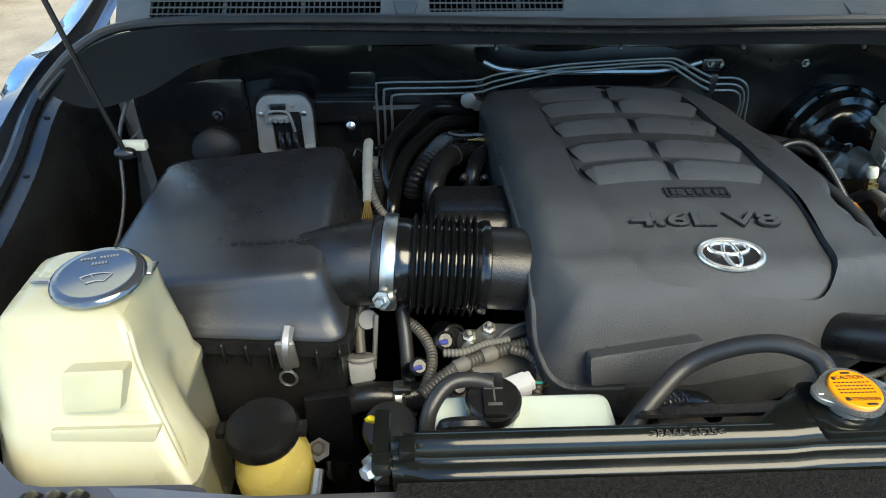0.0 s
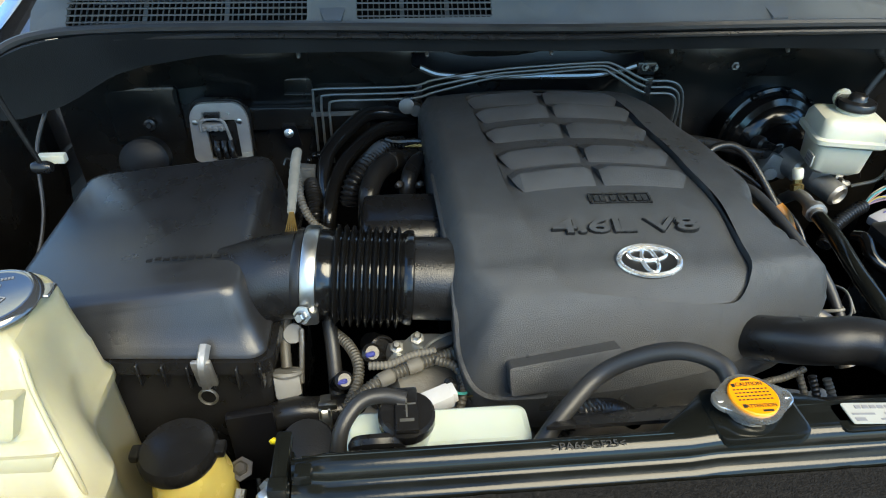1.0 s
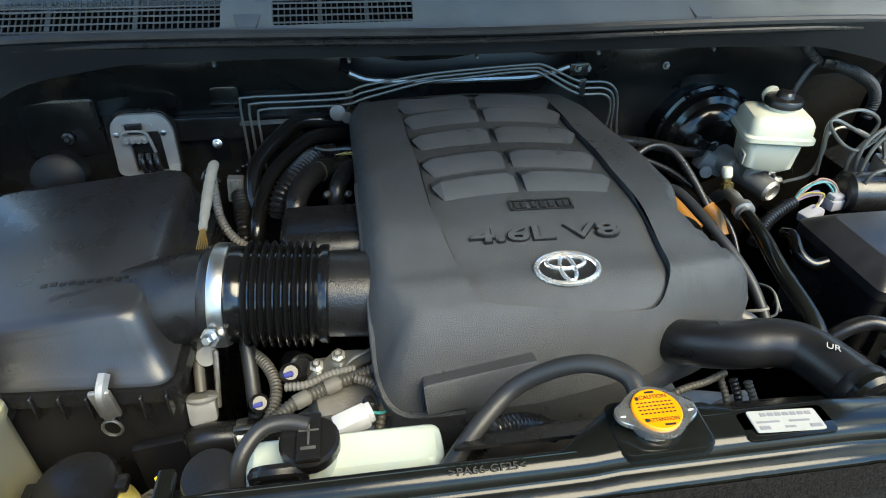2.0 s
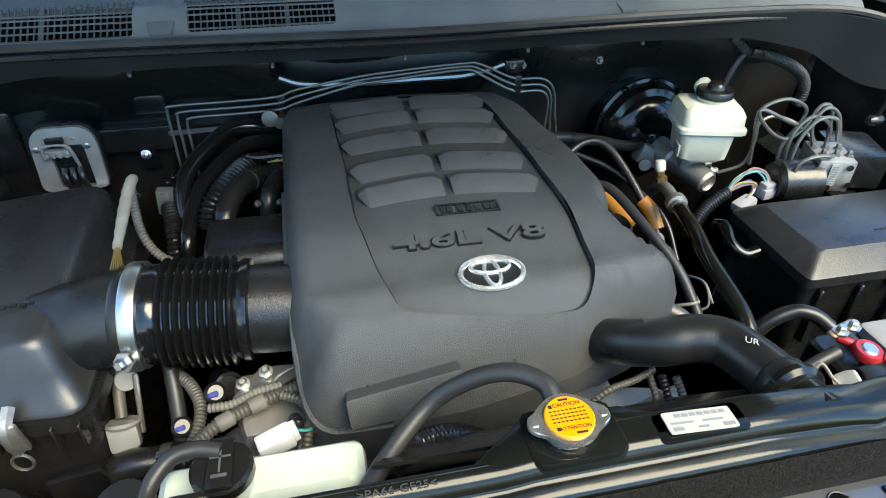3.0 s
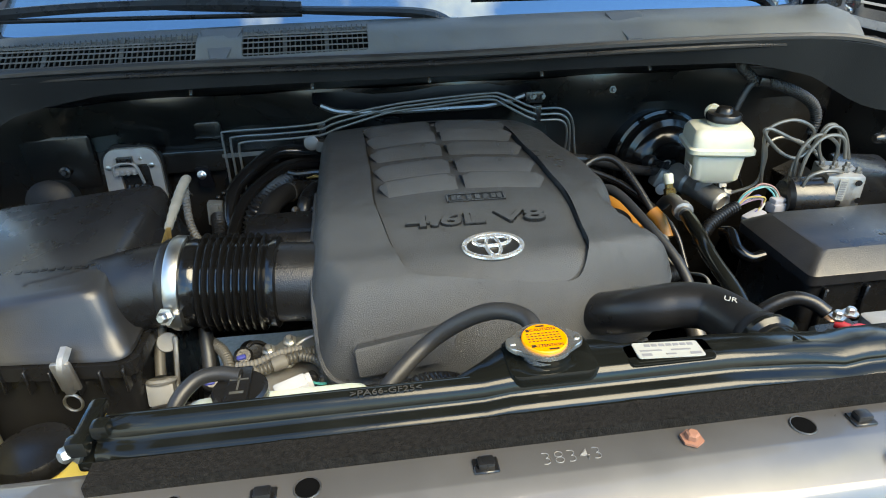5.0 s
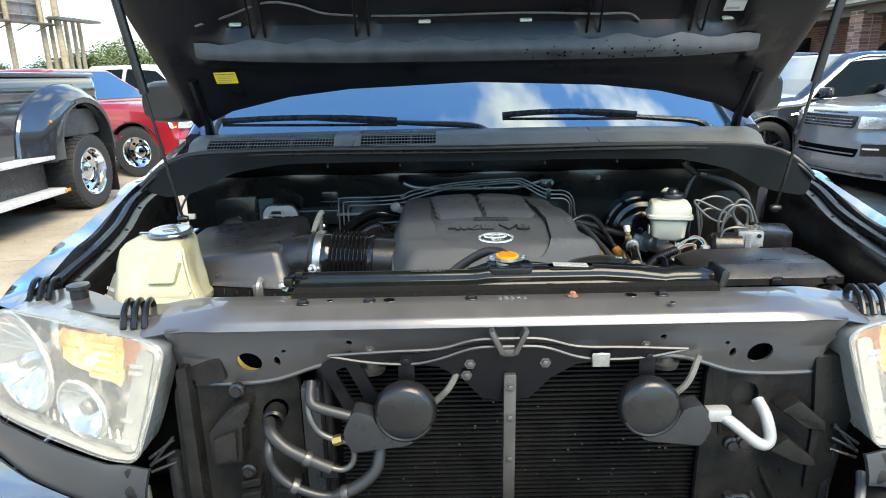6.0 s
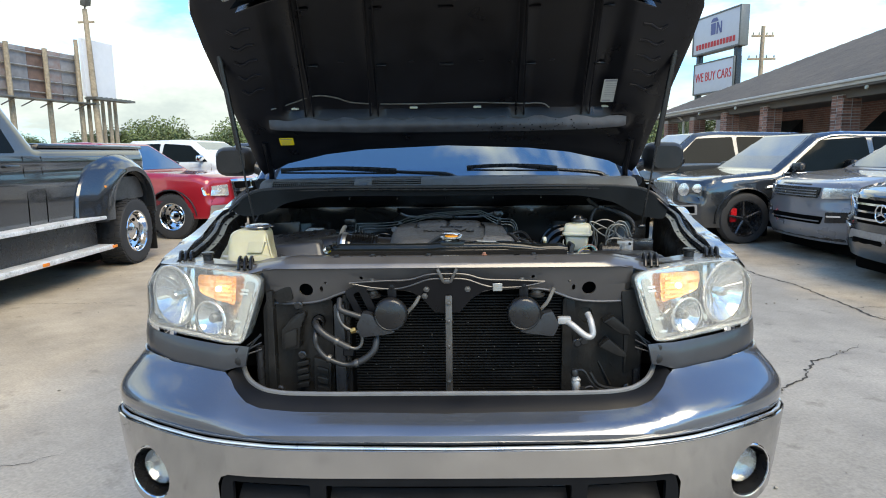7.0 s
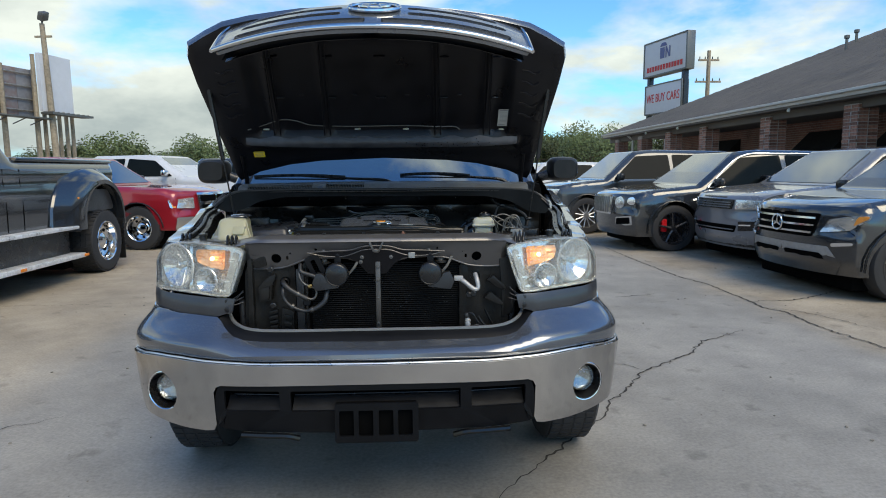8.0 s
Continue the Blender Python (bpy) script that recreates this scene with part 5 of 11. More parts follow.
rim = [p for p in ring if p[0] < -0.10 and p[1] < 0.80]
rim.sort(key=lambda p: math.atan2(p[1] - 0.6, p[0] + 0.02) % (2 * math.pi))
part("cover_edge", tube(B(), [V(p) + V((0.001, 0.001, 0.0)) for p in rim], 0.0042, 8, 2), COVERMAT, cover, "rolled outer edge of the engine cover")
edges_y = [0.546, 0.612, 0.700, 0.782, 0.852]
for k, y0 in enumerate(edges_y):
    wide = 0.104 + 0.004 * k
    for x0, x1 in ((-wide, -0.004), (0.006, wide + 0.008)):
        bm = B()
        y1 = y0 + (0.078 if k < 4 else 0.03)
        rings = []
        for j in range(11):
            x = x0 + (x1 - x0) * j / 10
            outer = (x0 if abs(x0) > abs(x1) else x1)
            cut = 0.016 * max(0, 1 - abs(x - outer) / 0.012) * (1 if outer < 0 else -1)
            bow = -0.012 * (abs(x) / 0.11) ** 2
            zb = crest(y0) - 0.0105 - 0.012 * (abs(x) / 0.2) ** 2
            end = 0.005 if j in (0, 10) else 0.0
            rings.append([(x + cut, y0 + bow, zb - 0.006), (x + cut, y0 + bow, zb + 0.002), (x + cut * 0.8, y0 + bow + 0.002, zb + 0.003), (x, y0 + bow + 0.026, zb + 0.0135 - end), (x, y0 + bow + 0.030, zb + 0.0140 - end), (x, y1 + bow + 0.004, zb - 0.009), (x, y1 + bow + 0.004, zb - 0.014)])
        loft(bm, rings)
        part("louvre", bm, COVERMAT, cover, "", 24)
em = axes((0.013, 0.411, cover_z(0.013, 0.411) + 0.0005), (1, 0.0, 0), (0, 1, 0.17))
bm = B()


def oval_ring(bm, m, cx, cy, rx, ry, w, h):
    n = 36
    rings = []
    for k in range(8):
        a = 2 * math.pi * k / 8
        rings.append([m @ V((cx + (rx + w * math.cos(a)) * math.cos(t), cy + (ry + w * math.cos(a)) * math.sin(t), h * (0.5 + math.sin(a)))) for t in (2 * math.pi * i / n for i in range(n))])
    loft(bm, rings + [rings[0]], False)
    return bm


oval_ring(bm, em, 0, 0, 0.0320, 0.0210, 0.0030, 0.0026)
oval_ring(bm, em, 0, 0.0080, 0.0200, 0.0085, 0.0024, 0.0026)
oval_ring(bm, em, 0, -0.001, 0.0075, 0.0165, 0.0024, 0.0026)
badge = part("oval_badge", bm, SILVER, cover, "chrome oval badge of interlocking rings")
part("badge_ground", prism(B(), circle(0, 0, 0.0335, 32, 0.0225), -0.002, 0.0008, em), PLASTIC_G, badge)
tm = axes((0.004, 0.462, cover_z(0.0, 0.462)), (1, -0.02, 0), (0, 1, 0.22))
letters = part("displacement_lettering", lettering("4.6L V8", 0.0265, tm, 0.0026, 1.98, 0.0010), PLASTIC_S, cover, "raised black displacement lettering")
part("letter_face", lettering("4.6L V8", 0.0265, tm, 0.0036, 1.98, 0.0004), COVERMAT, letters)
tm = axes((0.012, 0.512, cover_z(0.012, 0.512) + 0.0005), (1, -0.02, 0), (0, 1, 0.1))
bm = B()
for x0, x1, y0, y1 in ((-0.036, 0.036, 0.0075, 0.0095), (-0.036, 0.036, -0.0095, -0.0075), (-0.036, -0.034, -0.0095, 0.0095), (0.034, 0.036, -0.0095, 0.0095)):
    prism(bm, rect(x0, y0, x1, y1), 0, 0.002, tm)
for x in (-0.027, -0.020, -0.008, 0.002, 0.012, 0.022, 0.029):
    prism(bm, rect(x - 0.003, -0.0055, x + 0.003, 0.0055), 0, 0.0018, tm)
part("maker_lettering", bm, PLASTIC_S, cover, "small framed badge, plain bars")
bm = B()
pad = [(-0.054, -0.018), (0.038, -0.016), (0.056, 0.019), (-0.054, 0.012)]
prism(bm, rounded(pad, 0.004, 3), -0.03, 0.019, axes((-0.088, 0.339, 1.120), (1, 0.0, 0.1), (0, 0.42, 1)), 0.004)
part("cover_pad", bm, COVERMAT, cover)
bm = lathe(B(), [(0.018, -0.05), (0.018, 0.0), (0.014, 0.003), (0.012, -0.02), (0, -0.02)], (0.198, 0.505, 1.165), (0.35, -0.2, 1), 18)
part("cover_fastener", bm, PLASTIC_S, cover)

# air box
A0, A1 = V((-0.345, 0.478, 1.139)), V((-0.165, 0.470, 1.128))
AX = (A1 - A0).normalized()
bm = B()


def rr(x0, y0, x1, y1, z, r=0.02):
    return [(x, y, z(x, y) if callable(z) else z) for x, y in rounded(rect(x0, y0, x1, y1), r, 4)]


def lid_z(z):
    """The lid's top falls away towards the wing."""
    return lambda x, y: z + 0.03 * (y - 0.42) - 0.16 * max(0, -0.50 - x)


def seam(z):
    """The joint between lid and base climbs towards the wing."""
    return lambda x, y: z + 0.14 * max(0, min(0.13, -0.42 - x))


rings = [rr(-0.660, 0.388, -0.383, 0.700, seam(1.102)), rr(-0.660, 0.390, -0.383, 0.700, seam(1.107)), rr(-0.656, 0.396, -0.388, 0.698, seam(1.112)), rr(-0.654, 0.405, -0.396, 0.696, lambda x, y: 0.5 * (seam(1.112)(x, y) + lid_z(1.162)(x, y))),
         rr(-0.652, 0.414, -0.403, 0.696, lid_z(1.162)), rr(-0.650, 0.417, -0.406, 0.694, lid_z(1.1685)), rr(-0.647, 0.422, -0.410, 0.691, lid_z(1.1715)), rr(-0.640, 0.431, -0.418, 0.685, lid_z(1.1728))]
loft(bm, rings)
airbox = part("air_filter_box", bm, AIRMAT, truck, "matt black plastic air filter box with a smooth lid", 45)
bm = B()
loft(bm, [rr(-0.640, 0.397, -0.388, 0.70, 0.80), rr(-0.640, 0.397, -0.388, 0.70, seam(1.082))])
loft(bm, [rr(-0.652, 0.385, -0.376, 0.706, seam(z)) for z in (1.082, 1.088, 1.099)])
part("box_base", bm, PLASTIC_S, airbox)

bm = B()
for k in range(11):
    box(bm, (-0.63 + 0.024 * k, 0.386, seam(1.080)(-0.63 + 0.024 * k, 0)), (0.003, 0.012, 0.03), 0.001, 1)
part("base_ribs", bm, PLASTIC_S, airbox)
bm = B()
tube(bm, [(-0.440, 0.388, 1.124), (-0.441, 0.372, 1.114), (-0.443, 0.374, 1.090), (-0.446, 0.380, 1.075)], 0.006, 6, 4)
box(bm, (-0.4425, 0.375, 1.098), (0.020, 0.006, 0.040), 0.003, 2, (8, 0, 0))
clipb = part("lid_clip", bm, ALU, airbox, "bright spring clip on the box lid")
part("clip_loop", tube(B(), [(-0.446 + 0.009 * math.cos(a), 0.376, 1.062 + 0.011 * math.sin(a)) for a in [2 * math.pi * k / 12 for k in range(13)]], 0.0016, 6, 1), STEEL, clipb)
bm = B()
bars(bm, axes((-0.464, 0.468, 1.1748), (1, 0.06, 0), (0, 1, 0.02)), [(-0.042 + 0.0085 * k, -0.036 + 0.0085 * k, 0.0015 * (k % 2), 0.0055) for k in range(10)], 0.0008)
part("moulded_writing", bm, PLASTIC_S, airbox, "raised moulded writing, plain bars")
bm = tube(B(), [(-0.428, 0.477, 1.127), (-0.400, 0.478, 1.132), (-0.378, 0.478, 1.137), (-0.352, 0.478, 1.139)], 0.0480, 28, 5)
lathe(bm, [(0.049, -0.012), (0.052, -0.008), (0.052, -0.002)], A0, AX, 28)
part("box_neck", bm, INTAKE, airbox)
part("snorkel", lathe(B(), [(0.035, -0.06), (0.035, 0.0), (0.028, 0.004), (0, 0.004)], (-0.62, 0.80, 1.12), (0.2, -0.8, 0.3), 20), VALANCE, airbox)

# intake bellows
bm = lathe(B(), [(0.0545, -0.001), (0.0555, 0.001), (0.0555, 0.012), (0.0545, 0.014)], A0, AX, 32)
clampb = part("hose_clamp", bm, STEEL, truck, "bright steel worm drive hose clamp")
bm = B()
box(bm, A0 + AX * 0.006 + V((0, -0.056, -0.012)), (0.018, 0.012, 0.018), 0.004)
bolt(bm, A0 + AX * 0.004 + V((-0.004, -0.060, -0.006)), (-0.3, -1, 0.4), 0.006, 0.01)
part("clamp_screw", bm, STEEL, clampb)
prof = [(0.050, 0.010), (0.0515, 0.016), (0.0515, 0.026)]
for k in range(9):
    h = 0.030 + k * 0.0083
    prof += [(0.050, h), (0.0565, h + 0.0022), (0.0580, h + 0.0035), (0.0565, h + 0.0048), (0.050, h + 0.0070)]
prof += [(0.052, 0.106), (0.054, 0.110), (0.054, 0.116), (0.050, 0.118)]
bellows = part("intake_bellows", lathe(B(), prof, A0, AX, 40), HOSEGLOSS, truck, "ribbed black rubber intake bellows", 60)
bm = lathe(B(), [(0.047, 0.112), (0.047, 0.20), (0.047, 0.25)], A0, AX, 32)
part("intake_tube", bm, INTAKE, truck, "smooth black intake tube")

# washer tank
bm = B()
def tank_ring(z, fr, fl, cl, bl, br, mr):
    """One level of the tank: front right, front left, left corner, back left, back right, middle right."""
    pts = [(fr[0], fr[1]), fl, cl, bl, (bl[0], 0.386), (br, 0.386), (br, mr), (fr[0], mr - 0.05)]
    return [(x, y, z) for x, y in rounded(pts, 0.016, 3)]


rings = [tank_ring(z, (-0.492, 0.222), (-0.625, 0.215), (-0.648, 0.245), (-0.718, 0.355), -0.531, 0.315) for z in (0.90, 1.092)]
rings += [tank_ring(1.100, (-0.487, 0.215), (-0.627, 0.209), (-0.652, 0.240), (-0.722, 0.355), -0.527, 0.312), tank_ring(1.110, (-0.487, 0.215), (-0.627, 0.209), (-0.652, 0.240), (-0.722, 0.355), -0.527, 0.312),
          tank_ring(1.118, (-0.496, 0.224), (-0.626, 0.218), (-0.650, 0.247), (-0.718, 0.356), -0.533, 0.318), tank_ring(1.150, (-0.512, 0.246), (-0.630, 0.240), (-0.656, 0.266), (-0.702, 0.358), -0.536, 0.328),
          tank_ring(1.156, (-0.520, 0.258), (-0.634, 0.252), (-0.657, 0.275), (-0.697, 0.360), -0.538, 0.332), tank_ring(1.190, (-0.534, 0.276), (-0.642, 0.272), (-0.658, 0.290), (-0.674, 0.360), -0.543, 0.345),
          tank_ring(1.212, (-0.540, 0.290), (-0.646, 0.288), (-0.652, 0.300), (-0.654, 0.360), -0.545, 0.352), tank_ring(1.221, (-0.546, 0.297), (-0.638, 0.296), (-0.644, 0.306), (-0.645, 0.358), -0.550, 0.356), tank_ring(1.225, (-0.558, 0.308), (-0.626, 0.308), (-0.630, 0.314), (-0.632, 0.352), -0.56, 0.365)]
loft(bm, rings)
tank = part("washer_tank", bm, TANK, truck, "cream translucent washer fluid tank", 34)
bm = lathe(B(), [(0.026, 0), (0.026, 0.008), (0.037, 0.008), (0.0385, 0.011), (0.037, 0.014), (0.034, 0.0155), (0.030, 0.0150), (0, 0.0150)], (-0.576, 0.338, 1.222), (0.0, -0.05, 1), 36)
capb = part("tank_cap", bm, CAPBLUE, tank, "glossy black washer cap with symbol")
part("cap_tab", box(B(), (-0.620, 0.335, 1.2315), (0.022, 0.007, 0.003), 0.001, 1), CAPBLUE, capb)
part("cap_tab", box(B(), (-0.540, 0.350, 1.2315), (0.014, 0.018, 0.003), 0.001, 1), CAPBLUE, capb)
cm = axes((-0.576, 0.338, 1.2374), (0.97, 0.22, 0), (-0.22, 0.97, 0.05))
bm = B()
bars(bm, cm, [(-0.016 + 0.0026 * k, -0.0143 + 0.0026 * k, 0.020, 0.0026) for k in range(12) if k != 5] + [(-0.006 + 0.0026 * k, -0.0043 + 0.0026 * k, 0.012, 0.0026) for k in range(5)])
arc = lambda r, h: [tuple(cm @ V((r * math.sin(a), h + r * math.cos(a), 0.0003))) for a in (0.5 * (i - 3) / 3 for i in range(7))]
tube(bm, arc(0.026, -0.028), 0.0005, 4, 1)
tube(bm, arc(0.014, -0.026), 0.0005, 4, 1)
for q in (-1, 1):
    rod(bm, tuple(cm @ V((q * 0.0125, -0.0052, 0.0003))), tuple(cm @ V((q * 0.0067, -0.0137, 0.0003))), 0.0005, 4)
rod(bm, tuple(cm @ V((0.001, -0.012, 0.0003))), tuple(cm @ V((-0.004, -0.004, 0.0003))), 0.0005, 4)
part("cap_symbol", bm, GREYINK, capb, "windscreen washer symbol and writing, plain bars")
bm = B()
wm = axes((-0.645, 0.247, 1.150), (0.75, -0.62, 0), (0.2, 0.35, 1))
bars(bm, wm, [(-0.028 + 0.007 * k, -0.024 + 0.007 * k, 0.004, 0.005) for k in range(4)] + [(-0.03 + 0.008 * k, -0.025 + 0.008 * k, -0.010, 0.005) for k in range(4)])
part("tank_writing", bm, mat("faded_marker", (0.42, 0.42, 0.45), 0.6), tank, "faded marker writing, plain bars")
part("tank_boss", prism(B(), rounded([(-0.026, -0.018), (0.018, -0.018), (0.026, 0.018), (-0.022, 0.018)], 0.004, 3), -0.03, 0.003, axes((-0.563, 0.2585, 1.180), (1, 0.03, 0), (0, 0.35, 0.94)), 0.003), TANK, tank)
part("tank_boss", prism(B(), rounded([(-0.034, -0.008), (0.045, -0.008), (0.052, 0.006), (-0.034, 0.008)], 0.003, 3), -0.03, 0.004, axes((-0.566, 0.2432, 1.145), (1, 0.03, 0), (0, 0.35, 0.94)), 0.002), TANK, tank)
part("tank_flange", tube(B(), [(-0.493, 0.224, 1.095), (-0.505, 0.240, 1.135), (-0.519, 0.258, 1.158), (-0.531, 0.275, 1.190), (-0.539, 0.291, 1.212)], 0.0022, 8, 4), TANK, tank)

# power steering reservoir
bm = lathe(B(), [(0.034, -0.12), (0.0395, -0.10), (0.0405, -0.05), (0.0385, -0.036), (0.0355, -0.030), (0.0345, -0.012), (0.031, 0.0), (0.024, 0.004)], (-0.460, 0.318, 1.044), (0, 0, 1), 32)
steer = part("power_steering_reservoir", bm, FLUID, truck, "amber fluid reservoir with a black cap")
bm = lathe(B(), [(0.036, 0), (0.0375, 0.004), (0.0375, 0.012), (0.034, 0.017), (0.015, 0.019), (0, 0.019)], (-0.464, 0.318, 1.043), (0, 0, 1), 28)
box(bm, (-0.426, 0.318, 1.052), (0.014, 0.016, 0.010), 0.003)
box(bm, (-0.502, 0.318, 1.052), (0.014, 0.016, 0.010), 0.003)
part("reservoir_cap", bm, PLASTIC_S, steer)
bm = B()
tube(bm, [(-0.509, 0.29, 0.995), (-0.504, 0.280, 0.980), (-0.462, 0.270, 0.973), (-0.420, 0.280, 0.980), (-0.413, 0.31, 0.995)], 0.006, 8, 5)
part("reservoir_band", bm, STEEL, steer)

# coolant overflow tank
bm = B()
rings = [rr(-0.300, 0.252, -0.131, 0.300, z, 0.012) for z in (0.95, 1.105)] + [rr(-0.298, 0.254, -0.133, 0.298, 1.115, 0.012), rr(-0.292, 0.259, -0.139, 0.293, 1.120, 0.010)]
loft(bm, rings)
overflow = part("coolant_overflow_tank", bm, MILK, truck, "milky white coolant overflow tank")
part("filler_neck", lathe(B(), [(0.021, 0), (0.021, 0.018), (0.019, 0.020)], (-0.243, 0.270, 1.116), (0, 0, 1), 20), MILK, overflow)
bm = lathe(B(), [(0.023, 0), (0.0245, 0.003), (0.0245, 0.012), (0.022, 0.015), (0, 0.0155)], (-0.243, 0.270, 1.134), (0, -0.05, 1), 24)
box(bm, (-0.243, 0.270, 1.150), (0.020, 0.047, 0.006), 0.003)
cap2 = part("overflow_cap", bm, PLASTIC_S, overflow, "black cap with moulded arrow")
part("cap_arrow", bars(B(), axes((-0.243, 0.270, 1.1532), (1, 0, 0), (0, 1, 0)), [(-0.0008, 0.0008, 0.0, 0.02), (-0.008, 0.008, 0.004, 0.0016), (-0.006, 0.006, -0.013, 0.003)]), GREYMETAL, cap2)
bm = B()
tube(bm, [(-0.302, 0.245, 1.115), (-0.298, 0.262, 1.140), (-0.282, 0.280, 1.152), (-0.262, 0.284, 1.154), (-0.243, 0.280, 1.152)], 0.007, 10, 6)
part("overflow_hose", bm, RUBBER_D, overflow)
bm = B()
tube(bm, [(-0.287, 0.254, 1.12), (-0.285, 0.250, 1.136), (-0.268, 0.247, 1.142), (-0.251, 0.250, 1.136), (-0.249, 0.254, 1.12)], 0.006, 8, 5)
box(bm, (-0.268, 0.250, 1.128), (0.028, 0.008, 0.018), 0.003)
part("tank_bracket", bm, PLASTIC_S, overflow)

# radiator
bm = B()
rings = []
for x in [-0.326, -0.322] + [-0.30 + 0.02 * i for i in range(32)] + [0.335, 0.34]:
    up = 0.003 * ease((x + 0.045) / 0.03) - 0.003 * ease((x - 0.16) / 0.04)
    yb = 0.201 + 0.027 * ease((x + 0.05) / 0.02) - 0.011 * ease((x - 0.055) / 0.02)
    big = ease((x - 0.20) / 0.05)
    groove = -0.002 * math.exp(-((x - 0.258) / 0.004) ** 2)
    zt = 1.196 + up - 0.004 * big + groove
    e = 0.75 if abs(x - 0.005) > 0.325 else 1.0
    rings.append([(x, 0.205 + (y - 0.205) * e + groove, 1.17 + (z - 1.17) * e) for y, z in ((yb, 1.13), (yb, zt - 0.006), (yb - 0.001, zt - 0.002), (yb - 0.004, zt), (0.195, zt), (0.191, zt - 0.0008), (0.1875, zt - 0.003 - 0.002 * big), (0.185, zt - 0.0065), (0.184, zt - 0.011), (0.1832, zt - 0.0135), (0.180, zt - 0.0148), (0.1745, zt - 0.0156), (0.1705, zt - 0.0185), (0.1685, zt - 0.024), (0.168, 1.13))])
loft(bm, rings)
radiator = part("radiator", bm, TANKBLACK, truck, "black radiator with a glossy moulded top tank", 55)
bm = B()
rod(bm, (-0.318, 0.1960, 1.1960), (-0.05, 0.1960, 1.1960), 0.0008, 6)
rod(bm, (0.045, 0.212, 1.1985), (0.15, 0.212, 1.1975), 0.0010, 6)
part("tank_mould_line", bm, TANKBLACK, radiator)
part("moulded_code", lettering(">PA66-GF25<", 0.0085, axes((-0.115, 0.190, 1.1966), (1, 0, 0), (0, 1, 0)), 0.0003, 1.1), PEWTER, radiator, "small moulded material code")
bm = B()
for z in (1.145, 1.165, 1.185):
    box(bm, (-0.334, 0.20, z), (0.012, 0.05 - (1.185 - z) * 0.3, 0.010), 0.003)
box(bm, (-0.333, 0.178, 1.187), (0.014, 0.012, 0.014), 0.003)
box(bm, (-0.315, 0.180, 1.199), (0.012, 0.012, 0.012), 0.003)
part("side_fixing", bm, TANKBLACK, radiator, "black bracket at the tank's end")
part("side_bolt", bolt(B(), (-0.338, 0.182, 1.180), (-0.6, -0.8, 0.2), 0.006, 0.010), STEEL, radiator, "bright bolt at the tank's end")
part("yellow_tag", box(B(), (-0.343, 0.232, 1.168), (0.012, 0.004, 0.014), 0.002, 1, (30, 20, 0)), YELLOWLBL, radiator)
bm = B()
prism(bm, rounded(rect(-0.02, -0.024, 0.052, 0.024), 0.01, 3), 1.190, 1.2005, Matrix.Translation((0.0, 0.208, 0)), 0.003)
lathe(bm, [(0.022, 0), (0.021, 0.006), (0.023, 0.010)], (0.014, 0.212, 1.198), (0, 0, 1), 24)
part("filler_neck", bm, TANKBLACK, radiator)
KM = axes((0.012, 0.210, 1.2125), (1, 0.0, 0), (0, 1, 0.02)) @ Matrix.Scale(0.88, 4)
bm = B()
ears = []
for i in range(48):
    a = 2 * math.pi * i / 48
    e = max(0.0, abs(math.cos(a)) - 0.80) / 0.20
    ears.append(((0.0252 + 0.0098 * ease(e)) * math.cos(a), 0.0252 * math.sin(a)))
prism(bm, ears, -0.0030, 0.0012, KM, 0.0012)
prism(bm, [(x * 0.93, y * 0.90) for x, y in ears], -0.0055, -0.0030, KM)
lathe(bm, [(0.0185, -0.014), (0.0195, -0.004), (0.0185, 0.001)], (0.012, 0.210, 1.2125), KM.to_3x3() @ V((0, 0, 1)), 28)
for q in (-1, 1):
    prism(bm, rounded(rect(q * 0.0295 - 0.0025, -0.003, q * 0.0295 + 0.0025, 0.003), 0.001, 2), 0.0010, 0.0022, KM)
radcap = part("radiator_cap", bm, CAPMETAL, radiator, "bright steel pressure cap with orange warning label")
bm = lathe(B(), [(0.0182, 0), (0.0182, 0.0022), (0.0174, 0.0030), (0, 0.0030)], KM @ V((0, 0, 0.0005)), KM.to_3x3() @ V((0, 0, 1)), 32)
label = part("warning_label", bm, CAPORANGE, radcap)
for k, (text, y, size) in enumerate((("CAUTION", 0.0115, 0.0056), ("ATTENTION", -0.0115, 0.0050))):
    part("warning_words", lettering(text, size, KM @ pose(0.001, y, 0.0042), 0.0001, 0.95), INK, radcap)
bm = B()
rows = []
for j in range(4):
    for k in range(9):
        rows.append((-0.0155 + 0.0035 * k, -0.0132 + 0.0035 * k, 0.0062 - 0.0036 * j, 0.0012))
bars(bm, KM @ pose(0, 0, 0.0041), rows, 0.0001)
bars(bm, KM @ pose(0, 0, 0.0041), [(-0.004, 0.004, 0.0165, 0.002), (-0.0145, -0.0115, 0.011, 0.0035), (-0.0145, -0.0115, -0.011, 0.0035), (0.0, 0.009, -0.0165, 0.002)], 0.0001)
part("fine_print", bm, INK, radcap)
part("sticker_seat", prism(B(), rounded(rect(0.076, 0.1855, 0.148, 0.2110), 0.006, 3), 1.1965, 1.1990, None, 0.001), TANKBLACK, radiator)
part("end_bracket", box(B(), (0.346, 0.20, 1.165), (0.014, 0.055, 0.06), 0.006, 2, (0, 12, 0)), PLASTIC_S, radiator, "black bracket at the tank's end")
lm = axes((0.1115, 0.1985, 1.1998), (1, -0.03, -0.04), (0, 1, 0.0))
bm = prism(B(), rounded(rect(-0.0275, -0.0095, 0.0275, 0.0095), 0.002, 2), 0, 0.001, lm)
stick = part("maker_sticker", bm, PAPER, radiator, "white maker's sticker with printed lines")
